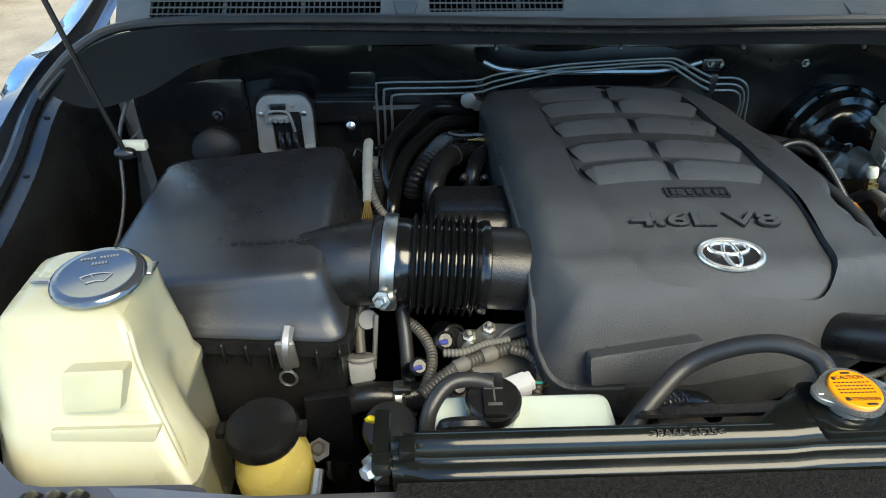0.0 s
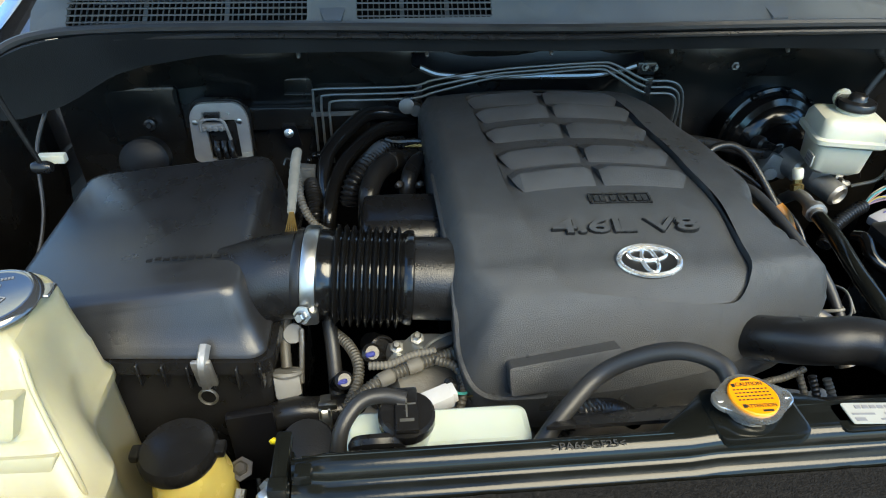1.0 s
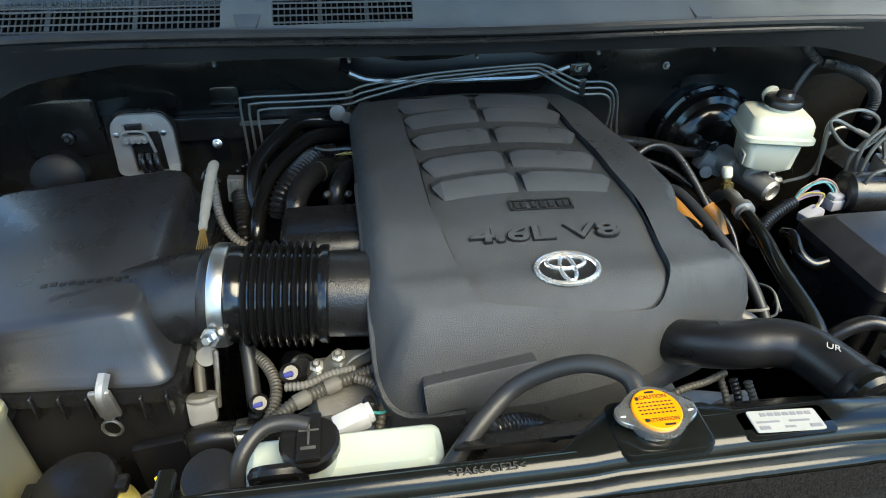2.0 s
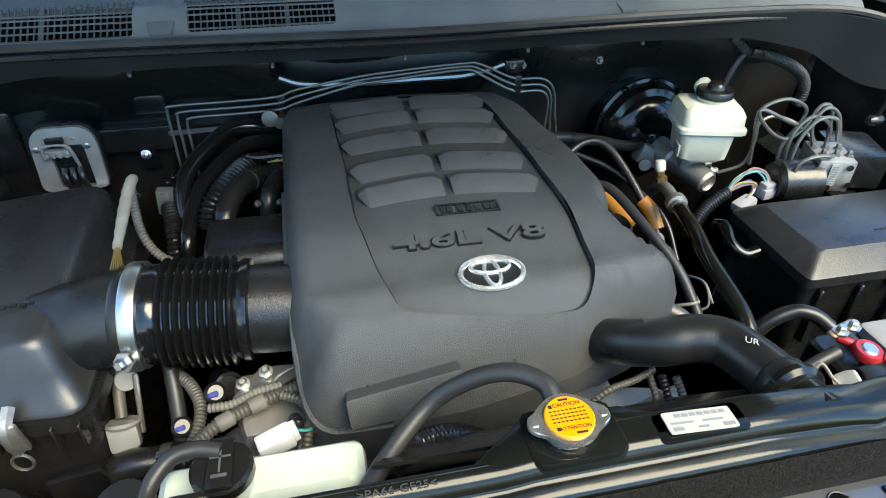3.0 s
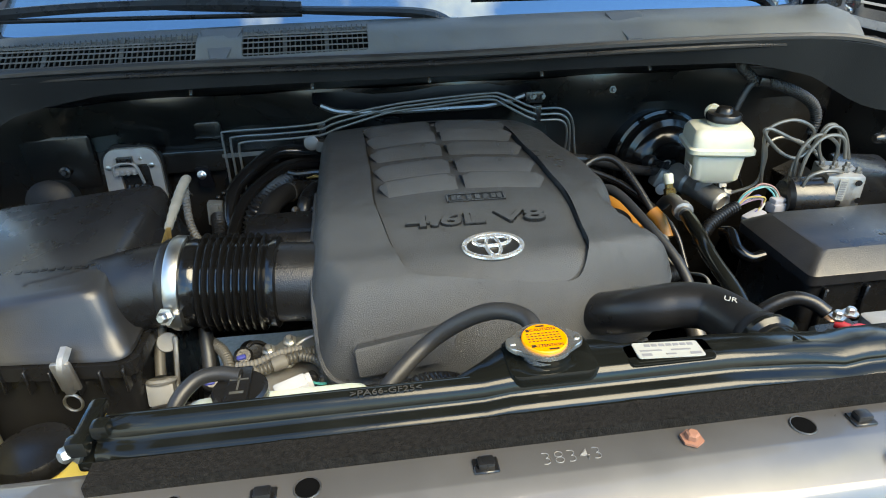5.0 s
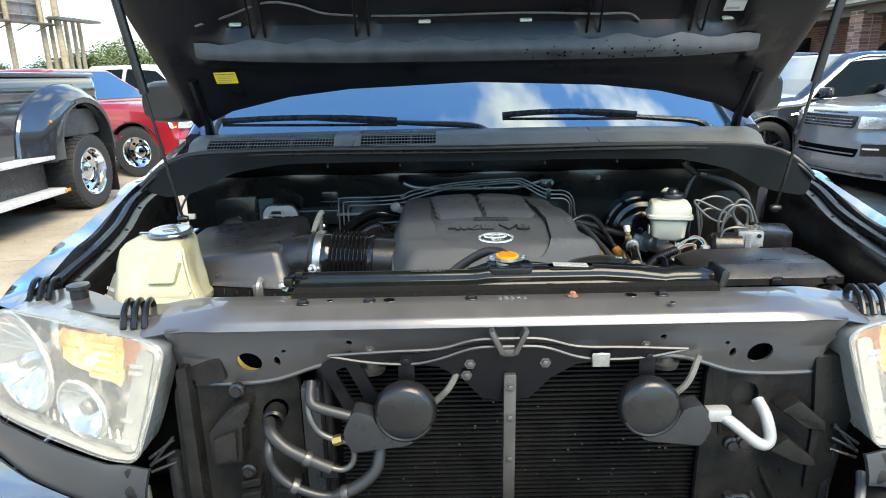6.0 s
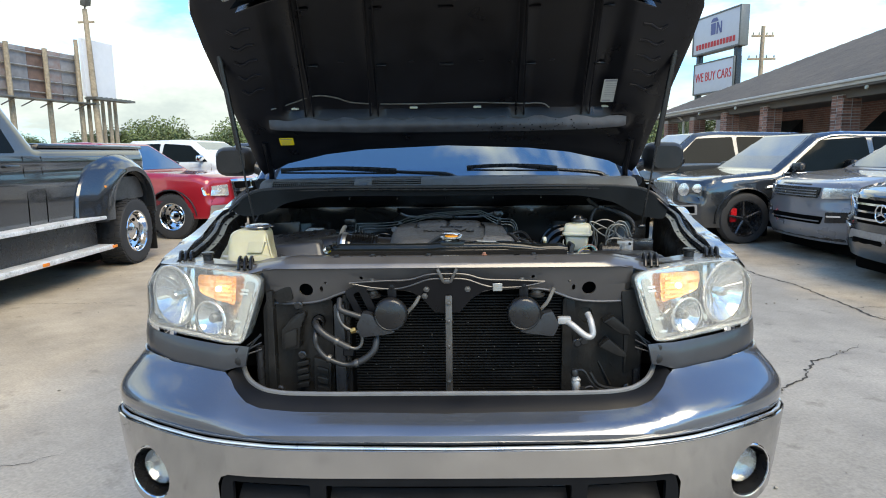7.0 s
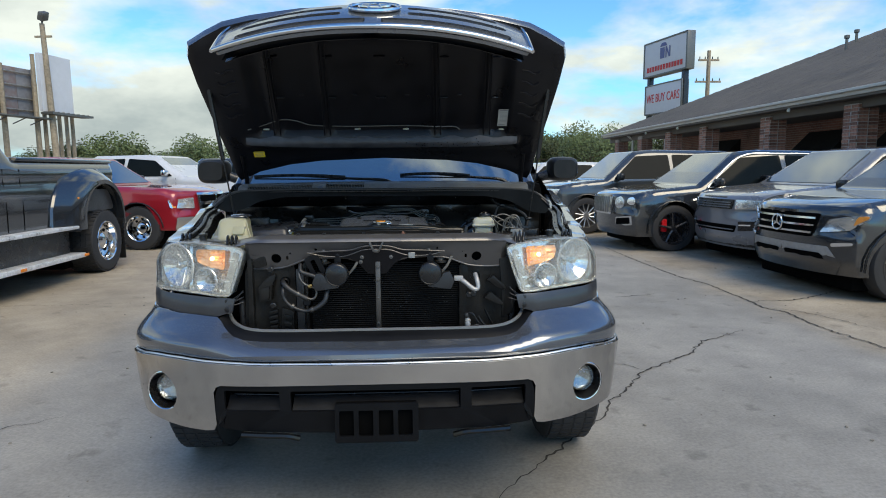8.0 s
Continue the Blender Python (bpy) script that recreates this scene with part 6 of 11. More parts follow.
bm = B()
bars(bm, lm, [(-0.018 + 0.006 * k, -0.0135 + 0.006 * k, 0.0055, 0.0030) for k in range(7)] + [(-0.024, -0.006, -0.001, 0.0016), (0.002, 0.018, -0.001, 0.0016), (-0.024, -0.016, -0.006, 0.003), (-0.004, 0.004, -0.006, 0.0016), (0.016, 0.025, -0.006, 0.003)], 0.0014)
part("sticker_print", bm, GREYINK, stick)
bm = B()
panel(bm, [rect(-0.322, 0.1455, 0.330, 0.1675)], lambda x, y: (x, y, 1.1795 + 0.0012 * noise.noise((x * 60, y * 90, 3))), 0.006)
loft(bm, [[(x, y, z) for y, z in ((0.1455, 1.1795), (0.1450, 1.168), (0.1670, 1.168), (0.1675, 1.1795))] for x in (-0.322, 0.330)])
part("foam_strip", bm, FOAM, truck, "grey open cell foam sealing strip")
bm = B()
panel(bm, [rounded([(-0.13, 0.0), (0.20, 0.0), (0.215, 0.4), (0.14, 1.0), (-0.06, 1.0), (-0.11, 0.3)], 0.02, 2)], lambda x, v: (x, 0.242 + 0.06 * v, 1.152 - 0.03 * v - 0.03 * v * v), 0.05, 0.003, 0.25)
part("fan_shroud", bm, PLASTIC_S, truck, "black plastic fan shroud")
bm = B()
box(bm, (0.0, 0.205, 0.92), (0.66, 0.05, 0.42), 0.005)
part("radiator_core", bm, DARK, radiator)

# hoses at the front of the engine
bm = tube(B(), [(0.012, 0.231, 1.200), (0.008, 0.250, 1.207), (-0.014, 0.268, 1.205), (-0.042, 0.281, 1.188), (-0.074, 0.284, 1.164), (-0.108, 0.262, 1.145), (-0.138, 0.238, 1.120)], 0.0078, 12, 6)
part("overflow_pipe", bm, RUBBER_D, truck, "grey rubber hose arching to the radiator cap")
bm = tube(B(), [(0.100, 0.440, 1.060), (0.112, 0.395, 1.098), (0.134, 0.350, 1.130), (0.160, 0.326, 1.148), (0.188, 0.317, 1.156), (0.211, 0.303, 1.159), (0.221, 0.272, 1.162), (0.225, 0.243, 1.165), (0.227, 0.222, 1.168)], 0.0235, 20, 6)
rhose = part("radiator_hose", bm, RUBBER, truck, "thick black upper radiator hose")
bm = lathe(B(), [(0.0245, -0.008), (0.0255, -0.006), (0.0255, 0.006), (0.0245, 0.008)], (0.2255, 0.240, 1.1655), (0.0, -1, 0.18), 24)
part("hose_ring", bm, RUBBER, rhose)
part("hose_letters", lettering("UR", 0.0092, axes((0.212, 0.276, 1.1868), (0.75, -0.5, 0.0), (0.4, 0.8, 0.15)), 0.0003), PAPER, rhose)
bm = B()
for k in range(12):
    x = 0.146 + 0.0020 * k
    box(bm, (x, 0.3395 - 0.0012 * k, 1.1655 + 0.0006 * k), (0.0008, 0.012, 0.001), 0)
part("hose_print", bm, GREYMETAL, rhose)
part("hose_socket", lathe(B(), [(0.022, 0), (0.022, 0.03), (0.028, 0.034), (0.028, 0.04)], (0.227, 0.195, 1.174), (0, 1, -0.2), 20), TANKBLACK, radiator)
bm = tube(B(), [(-0.02, 0.30, 1.08), (-0.05, 0.29, 1.11), (-0.085, 0.28, 1.12), (-0.11, 0.27, 1.10)], 0.009, 10, 6, 0.0012, 0.004)
part("ribbed_loom", bm, RUBBER, truck, "ribbed black wiring loom")

# metal of the engine between cover and radiator
bm = B()
box(bm, (-0.20, 0.42, 1.02), (0.12, 0.09, 0.06), 0.012, 2, (0, 8, 10))
box(bm, (-0.25, 0.385, 1.0), (0.08, 0.06, 0.05), 0.01, 2, (0, -10, 25))
box(bm, (-0.02, 0.375, 1.0), (0.36, 0.06, 0.05), 0.012)
block = part("engine_block", bm, ALU, truck, "dull cast aluminium engine front")
for c in ((-0.249, 0.434, 1.062), (-0.225, 0.443, 1.066), (-0.188, 0.42, 1.060), (0.10, 0.31, 1.06), (0.17, 0.32, 1.055)):
    part("block_bolt", bolt(B(), c, (0, -0.4, 1), 0.0048, 0.008), STEEL, block)
part("front_casting", box(B(), (0.14, 0.33, 1.03), (0.11, 0.06, 0.05), 0.01, 2, (0, 6, -8)), ALU, block)
part("front_casting", box(B(), (0.165, 0.315, 1.055), (0.075, 0.022, 0.030), 0.006, 2, (0, -12, 10)), ALU, block)
for k in range(4):
    part("casting_rib", box(B(), (0.115 + 0.022 * k, 0.300, 1.058), (0.004, 0.030, 0.022), 0.0015, 1, (0, 14, -8)), ALU, block)
bm = B()
panel(bm, [rounded([(-0.262, 0.415), (-0.232, 0.452), (-0.215, 0.452), (-0.176, 0.445), (-0.175, 0.436), (-0.205, 0.428), (-0.222, 0.405)], 0.006, 2)], lambda x, y: (x, y, 1.058 + 0.12 * (y - 0.40) + 0.10 * max(0, x + 0.22)), 0.02, 0.004)
part("engine_bracket", bm, mat("zinc_bracket", (0.30, 0.31, 0.30), 0.34, 0.8, var=0.25, scale=40), block, "zinc plated lifting bracket")
part("bracket_edge", tube(B(), [(-0.232, 0.404, 1.068), (-0.222, 0.412, 1.072), (-0.212, 0.424, 1.076), (-0.196, 0.431, 1.080), (-0.176, 0.437, 1.082)], 0.002, 6, 5), STEEL, block)
bm = lathe(B(), [(0.014, -0.03), (0.0145, -0.004), (0.016, 0.0), (0.016, 0.006), (0.013, 0.008), (0.011, 0.002), (0, 0.002)], (-0.268, 0.447, 1.050), (0.5, -1, 0.6), 24)
part("sensor_housing", bm, PLASTIC_S, block, "round black sensor housing")
for k in range(3):
    part("spark_lead", tube(B(), [(-0.18 + 0.012 * k, 0.372, 1.075), (-0.168 + 0.012 * k, 0.358, 1.082), (-0.155 + 0.012 * k, 0.352, 1.068), (-0.15 + 0.012 * k, 0.35, 1.04)], 0.0038, 8, 4, 0.0005, 0.004), RUBBER, block)
bm = B()
box(bm, (0, 0.68, 0.93), (0.34, 0.46, 0.34), 0.03)
part("engine_body", bm, DARK, block)
part("vacuum_hose", tube(B(), [(-0.327, 0.473, 1.075), (-0.323, 0.448, 1.050), (-0.320, 0.42, 1.02), (-0.318, 0.39, 0.98)], 0.0085, 12, 6), RUBBER_D, truck, "grey rubber vacuum hose")
LOOM_B = mat("brown_grey_loom", (0.060, 0.056, 0.048), 0.5, var=0.3, scale=70)
for pts, r, m, lbl in (([(-0.305, 0.350, 1.060), (-0.275, 0.372, 1.070), (-0.248, 0.386, 1.073), (-0.214, 0.398, 1.076), (-0.179, 0.406, 1.078), (-0.160, 0.41, 1.078)], 0.0068, LOOM_B, "grey corrugated wiring loom"),
                       ([(-0.326, 0.472, 1.058), (-0.306, 0.449, 1.058), (-0.293, 0.420, 1.055), (-0.294, 0.393, 1.050), (-0.303, 0.366, 1.045)], 0.0062, LOOM_B, "grey corrugated wiring loom"),
                       ([(-0.280, 0.400, 1.070), (-0.257, 0.398, 1.073), (-0.232, 0.405, 1.078), (-0.206, 0.408, 1.080)], 0.0046, LOOM, "thin corrugated loom"),
                       ([(-0.207, 0.394, 1.080), (-0.188, 0.383, 1.080), (-0.180, 0.366, 1.075), (-0.184, 0.349, 1.062), (-0.19, 0.34, 1.045)], 0.0050, LOOM_B, "grey corrugated wiring loom"),
                       ([(-0.196, 0.372, 1.070), (-0.192, 0.358, 1.074), (-0.200, 0.346, 1.068), (-0.208, 0.342, 1.06)], 0.0052, RUBBER, "ribbed black loom"),
                       ([(0.075, 0.31, 1.07), (0.105, 0.315, 1.10), (0.14, 0.322, 1.103), (0.165, 0.33, 1.105)], 0.0036, LOOM_B, "thin ribbed loom before the engine"),
                       ([(0.185, 0.32, 1.10), (0.19, 0.305, 1.08), (0.185, 0.29, 1.05)], 0.0042, LOOM_B, "ribbed loom dropping beside the engine"),
                       ([(0.172, 0.325, 1.10), (0.176, 0.31, 1.08), (0.176, 0.30, 1.05)], 0.0042, RUBBER, "black loom dropping beside the engine"),
                       ([(0.160, 0.328, 1.10), (0.163, 0.31, 1.08), (0.160, 0.30, 1.05)], 0.0036, LOOM_B, "ribbed loom dropping beside the engine")):
    part("wiring_loom", tube(B(), pts, r, 10, 6, r * 0.12, 0.0042), m, truck, lbl)
for c, d in (((-0.231, 0.392, 1.075), (1, 0.35, 0.08)), ((-0.262, 0.379, 1.072), (1, 0.5, 0.1))):
    part("loom_tape", lathe(B(), [(0.0078, -0.008), (0.0084, -0.006), (0.0084, 0.006), (0.0078, 0.008)], c, d, 14), LOOM, truck, "grey tape wound round the loom")
bm = B()
box(bm, (-0.212, 0.338, 1.080), (0.034, 0.020, 0.018), 0.003, 2, (0, -8, 18))
box(bm, (-0.196, 0.344, 1.083), (0.010, 0.016, 0.014), 0.002, 2, (0, -8, 18))
plug = part("white_connector", bm, mat("grey_white_connector", (0.42, 0.43, 0.45), 0.4), truck, "white wiring connector")
part("teal_lead", tube(B(), [(-0.192, 0.347, 1.080), (-0.182, 0.350, 1.074), (-0.172, 0.358, 1.07)], 0.0016, 6, 5), mat("teal_wire", (0.02, 0.20, 0.20), 0.5), plug)
bm = tube(B(), [(-0.410, 0.388, 0.88), (-0.406, 0.388, 0.94), (-0.402, 0.388, 0.985), (-0.390, 0.389, 1.005), (-0.366, 0.390, 1.014), (-0.338, 0.391, 1.012), (-0.318, 0.392, 1.011)], 0.0165, 16, 6)
bhose = part("bypass_hose", bm, RUBBER, truck, "bent black coolant hose")
bm = lathe(B(), [(0.0175, -0.006), (0.0185, -0.005), (0.0185, 0.005), (0.0175, 0.006)], (-0.330, 0.391, 1.011), (1, 0.1, 0), 20)
for o in (-0.005, 0.005):
    rod(bm, (-0.330 + o, 0.374, 1.000), (-0.330 + o, 0.376, 1.030), 0.0016, 6)
box(bm, (-0.326, 0.380, 1.034), (0.020, 0.008, 0.008), 0.002)
part("spring_clip", bm, STEEL, bhose)
part("hose_stub", lathe(B(), [(0.016, 0), (0.016, 0.03), (0.012, 0.034), (0.012, 0.06)], (-0.318, 0.392, 1.011), (1, 0.1, 0), 16), PLASTIC_S, bhose)
GREYPLUG = mat("grey_connector_plastic", (0.16, 0.16, 0.155), 0.5, var=0.15, scale=60)
bm = B()
box(bm, (-0.374, 0.418, 1.030), (0.030, 0.020, 0.030), 0.005, 2, (-35, 0, 12))
box(bm, (-0.373, 0.408, 1.010), (0.024, 0.018, 0.022), 0.004, 2, (-35, 0, 12))
lathe(bm, [(0.016, -0.003), (0.018, 0), (0.016, 0.003)], (-0.374, 0.425, 1.040), (0, 0.5, 0.85), 16)
cplug = part("grey_connector", bm, GREYPLUG, truck, "grey plastic wiring connector")
part("plug_lead", tube(B(), [(-0.374, 0.428, 1.045), (-0.376, 0.445, 1.06), (-0.376, 0.46, 1.075), (-0.370, 0.475, 1.10)], 0.0062, 10, 5), LOOM_B, cplug)
part("lead_clip", lathe(B(), [(0.011, -0.002), (0.012, 0), (0.011, 0.002), (0, 0.002)], (-0.366, 0.452, 1.075), (0.3, -0.8, 0.5), 16), GREYPLUG, cplug)
part("plug_bracket", box(B(), (-0.358, 0.440, 1.05), (0.006, 0.004, 0.07), 0.002, 1, (-20, 4, 0)), ALU, cplug)
for c, r in (((-0.281, 0.435, 1.052), 0.010), ((-0.311, 0.400, 1.048), 0.009), ((-0.268, 0.38, 1.035), 0.008), ((-0.170, 0.360, 1.060), 0.010)):
    bm = lathe(B(), [(r, -0.024), (r, 0.006), (r * 1.15, 0.008), (r * 1.15, 0.013), (r * 0.8, 0.016), (0, 0.016)], c, (0.3, -0.6, 0.8), 14)
    part("injector_plug", bm, PLASTIC_S, truck, "black injector plug")
for c in ((-0.279, 0.424, 1.063), (-0.309, 0.390, 1.058), (-0.166, 0.350, 1.072)):
    part("plug_lock", box(B(), c, (0.011, 0.006, 0.006), 0.0015, 1, (20, 0, 15)), mat("blue_lock", (0.03, 0.04, 0.20), 0.45), truck, "small blue connector lock")
bm = B()
for k in range(4):
    tube(bm, [(-0.178 + 0.003 * k, 0.352, 1.066), (-0.173 + 0.003 * k, 0.345, 1.076 + 0.002 * k), (-0.166 + 0.003 * k, 0.348, 1.066)], 0.0011, 6, 4)
part("bare_wires", bm, BRASS, truck, "loose coloured wires")
part("pump_flange", lathe(B(), [(0.024, -0.03), (0.026, 0), (0.024, 0.004), (0.012, 0.006), (0, 0.006)], (-0.335, 0.290, 1.085), (0, -0.3, 1), 24), PLASTIC_G, truck, "dull round pump flange")
part("bay_bracket", box(B(), (-0.408, 0.372, 0.985), (0.05, 0.012, 0.11), 0.004, 2, (0, 0, 8)), PAINT_IN, truck, "black pressed bracket beside the air box")
part("bay_nut", bolt(B(), (-0.415, 0.330, 1.00), (0, -0.4, 1), 0.0075, 0.008), PEWTER, truck, "dull steel nut on a bracket")

# between air box and firewall
bm = B()
rings = [rr(-0.290, 0.545, -0.150, 0.640, z, 0.012) for z in (1.06, 1.130)] + [rr(-0.288, 0.548, -0.152, 0.638, 1.137, 0.012), rr(-0.284, 0.560, -0.156, 0.632, 1.148, 0.010), rr(-0.280, 0.566, -0.16, 0.628, 1.150, 0.01)]
loft(bm, rings)
resonator = part("intake_resonator", bm, PLASTIC_S, truck, "black plastic intake resonator")
part("resonator_rim", tube(B(), [(-0.293, 0.556, 1.131), (-0.287, 0.543, 1.133), (-0.24, 0.539, 1.131), (-0.15, 0.539, 1.129)], 0.0035, 8, 5), PLASTIC_G, resonator)
# highlight along the front rim, laid on as a pale strip
part("resonator_strip", loft(B(), [[(-0.284 + 0.058 * t, 0.541, 1.125 - 0.016 * t), (-0.284 + 0.058 * t, 0.539, 1.128 - 0.016 * t), (-0.284 + 0.058 * t, 0.543, 1.129 - 0.016 * t)] for t in (0, 0.25, 0.5, 0.75, 1)]), PALEALU, resonator, "pale strip, painted highlight on the resonator's rim")
for pts in ([(-0.203, 0.975, 1.112), (-0.277, 0.955, 1.125), (-0.317, 0.91, 1.116), (-0.349, 0.865, 1.095), (-0.356, 0.83, 1.068), (-0.353, 0.80, 1.035), (-0.35, 0.78, 0.98)],
            [(-0.204, 0.965, 1.095), (-0.261, 0.93, 1.105), (-0.300, 0.88, 1.098), (-0.329, 0.83, 1.082), (-0.342, 0.78, 1.058), (-0.347, 0.75, 1.038), (-0.349, 0.735, 1.00), (-0.349, 0.73, 0.95)]):
    part("heater_hose", tube(B(), pts, 0.0122, 14, 7), HOSEGLOSS, truck, "thick glossy black heater hose")
part("hose_clamp", lathe(B(), [(0.0138, -0.005), (0.0146, 0), (0.0138, 0.005)], (-0.348, 0.742, 1.020), (0, 0.3, 1), 16), GLOSSBLACK, truck, "dark spring clamp round the hose")
bm = tube(B(), [(-0.225, 0.88, 1.098), (-0.255, 0.86, 1.103), (-0.274, 0.83, 1.101), (-0.292, 0.80, 1.094), (-0.308, 0.78, 1.078), (-0.314, 0.77, 1.05)], 0.0150, 14, 6, 0.0022, 0.0070)
part("breather_hose", bm, RUBBER, truck, "ribbed black breather hose")
bm = tube(B(), [(-0.205, 0.84, 1.095), (-0.238, 0.82, 1.103), (-0.254, 0.79, 1.110), (-0.271, 0.76, 1.107), (-0.282, 0.725, 1.092), (-0.284, 0.71, 1.05)], 0.0155, 14, 6)
part("breather_hose", bm, RUBBER, truck, "thick black breather hose")
part("hose_band", lathe(B(), [(0.0162, -0.002), (0.0168, 0), (0.0162, 0.002)], (-0.248, 0.80, 1.108), (-0.55, -0.8, 0.2), 16), PEWTER, truck, "thin steel band round the hose")
bm = tube(B(), [(-0.185, 0.81, 1.108), (-0.200, 0.795, 1.114), (-0.213, 0.77, 1.113), (-0.222, 0.745, 1.100), (-0.223, 0.735, 1.06)], 0.0130, 12, 6)
part("breather_hose", bm, RUBBER, truck, "short black breather hose")
for c in ((-0.236, 0.735, 1.104), (-0.205, 0.730, 1.106)):
    part("small_fitting", lathe(B(), [(0.004, -0.008), (0.0055, -0.002), (0.0055, 0.004), (0.003, 0.006), (0, 0.006)], c, (0.4, -0.6, 0.7), 8), PEWTER, truck, "small steel fitting")
bm = B()
for k in range(6):
    tube(bm, [(-0.222 + 0.002 * k, 0.84, 1.115), (-0.214 + 0.003 * k, 0.835, 1.119 - 0.001 * (k % 3)), (-0.204 + 0.003 * k, 0.832, 1.123 - 0.002 * (k % 2))], 0.0010, 6, 4)
part("copper_wires", bm, BRASS, truck, "bunch of copper coloured wires")

part("loom_trunk", tube(B(), [(-0.252, 0.855, 1.122), (-0.235, 0.845, 1.122), (-0.205, 0.84, 1.125), (-0.18, 0.84, 1.122)], 0.0048, 8, 5), RUBBER, truck, "thin black loom below the hoses")
# taped sensor wiring
bm = tube(B(), [(-0.3705, 0.690, 1.186), (-0.371, 0.675, 1.189), (-0.370, 0.640, 1.187), (-0.368, 0.595, 1.182), (-0.366, 0.550, 1.176)], lambda t: 0.0040 + 0.0026 * min(1, t * 6) - 0.0018 * max(0, t - 0.7) / 0.3 + 0.0004 * math.sin(t * 60), 10, 8)
sensor = part("sensor_loom", bm, LOOM_L, truck, "pale taped sensor wiring")
bm = lathe(B(), [(0.011, -0.026), (0.011, 0.0), (0.014, 0.002), (0.014, 0.006), (0.010, 0.008)], (-0.365, 0.524, 1.157), (0, 0.1, 1), 16)
part("sensor_plug", bm, PLASTIC_S, sensor)
bm = B()
for k in range(6):
    rod(bm, (-0.3715 + 0.0026 * k, 0.527, 1.164), (-0.3675 + 0.0007 * k, 0.551, 1.177), 0.0009, 6)
part("sensor_wires", bm, BRASS, sensor)
bm = tube(B(), [(-0.373, 0.672, 1.180), (-0.372, 0.660, 1.161), (-0.367, 0.642, 1.131), (-0.352, 0.632, 1.105), (-0.327, 0.63, 1.089), (-0.304, 0.63, 1.088), (-0.29, 0.63, 1.085)], 0.0056, 10, 7, 0.0007, 0.0042)
part("grey_loom", bm, LOOM, truck, "grey corrugated loom beside the air box")

bm = B()
box(bm, (-0.386, 0.852, 1.058), (0.026, 0.018, 0.042), 0.003, 2, (0, 6, 0))
box(bm, (-0.384, 0.842, 1.070), (0.013, 0.006, 0.012), 0.002)
box(bm, (-0.387, 0.842, 1.044), (0.018, 0.006, 0.008), 0.002)
part("relay", bm, COWLTOP, truck, "small grey relay")
for k in range(4):
    part("small_connector", box(B(), (-0.385 + 0.009 * k, 0.885 + 0.006 * (k % 2), 1.072 + 0.005 * (k % 3)), (0.008, 0.010, 0.010), 0.002, 1, (20, 10 * k, 0)), PLASTIC_S, truck, "small black connector")
part("side_loom", tube(B(), [(-0.378, 0.83, 1.06), (-0.372, 0.80, 1.05), (-0.369, 0.77, 1.03), (-0.369, 0.76, 0.98)], 0.012, 12, 5, 0.0016, 0.006), RUBBER, truck, "ribbed black loom dropping beside the hoses")
part("edge_wire", tube(B(), [(-0.395, 0.70, 1.160), (-0.390, 0.705, 1.168), (-0.380, 0.70, 1.164), (-0.370, 0.69, 1.160)], 0.0012, 6, 5), PEWTER, truck, "thin wire clip at the box edge")

# firewall
bm = B()
fw = rounded([(-0.80, 0.70), (0.80, 0.70), (0.80, 1.235), (-0.80, 1.235)], 0.02, 2)


def fw_y(x, z):
    y = 0.985 - 0.02 * ease((abs(x) - 0.55) / 0.06)
    y += 0.008 * math.sin(x * 24) * math.sin(z * 31)
    y -= 0.025 * ease((z - 1.185) / 0.02)
    return y


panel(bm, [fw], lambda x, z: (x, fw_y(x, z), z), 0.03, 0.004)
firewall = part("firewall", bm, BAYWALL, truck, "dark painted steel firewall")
for loop, c, hgt, bv in ((rect(-0.10, -0.012, 0.06, 0.03), (-0.43, 0.975, 1.105), 0.012, 0.004), (rect(-0.023, -0.014, 0.023, 0.014), (-0.400, 0.972, 1.172), 0.006, 0.002), (rect(-0.05, -0.03, 0.05, 0.03), (-0.33, 0.975, 1.095), 0.010, 0.004), (rect(-0.06, -0.05, 0.06, 0.05), (-0.66, 0.962, 1.13), 0.010, 0.006)):
    part("firewall_pressing", prism(B(), rounded(loop, 0.008, 3), 0, hgt, axes(c, (1, 0, 0), (0, 0, 1)), bv), BAYWALL, firewall)
part("pressing_lip", prism(B(), rounded(rect(-0.0255, -0.0165, 0.0255, -0.0125), 0.0015, 2), 0, 0.010, axes((-0.400, 0.972, 1.172), (1, 0, 0), (0, 0, 1)), 0.001), BAYWALL, firewall)
bm = B()
panel(bm, [rounded([(-0.383, 1.118), (-0.302, 1.120), (-0.298, 1.127), (-0.383, 1.126)], 0.003, 2)], lambda x, z: (x, 0.960 + 0.2 * (z - 1.12), z), 0, 0.003)
part("bright_slot", bm, PEWTER, firewall)
part("pipe_stub", lathe(B(), [(0.0125, -0.02), (0.0125, 0.006), (0.0135, 0.008), (0.0135, 0.013), (0.009, 0.014), (0, 0.014)], (-0.215, 0.945, 1.143), (-0.05, -1, 0.25), 18), PEWTER, firewall, "dull metal pipe stub")
part("bracket_tab", prism(B(), rounded([(-0.436, 1.104), (-0.412, 1.104), (-0.404, 1.062), (-0.432, 1.066)], 0.004, 2), 0, 0.006, axes((0, 0.962, 0), (1, 0, 0), (0, 0, 1)), 0.001), PAINT_IN, firewall)
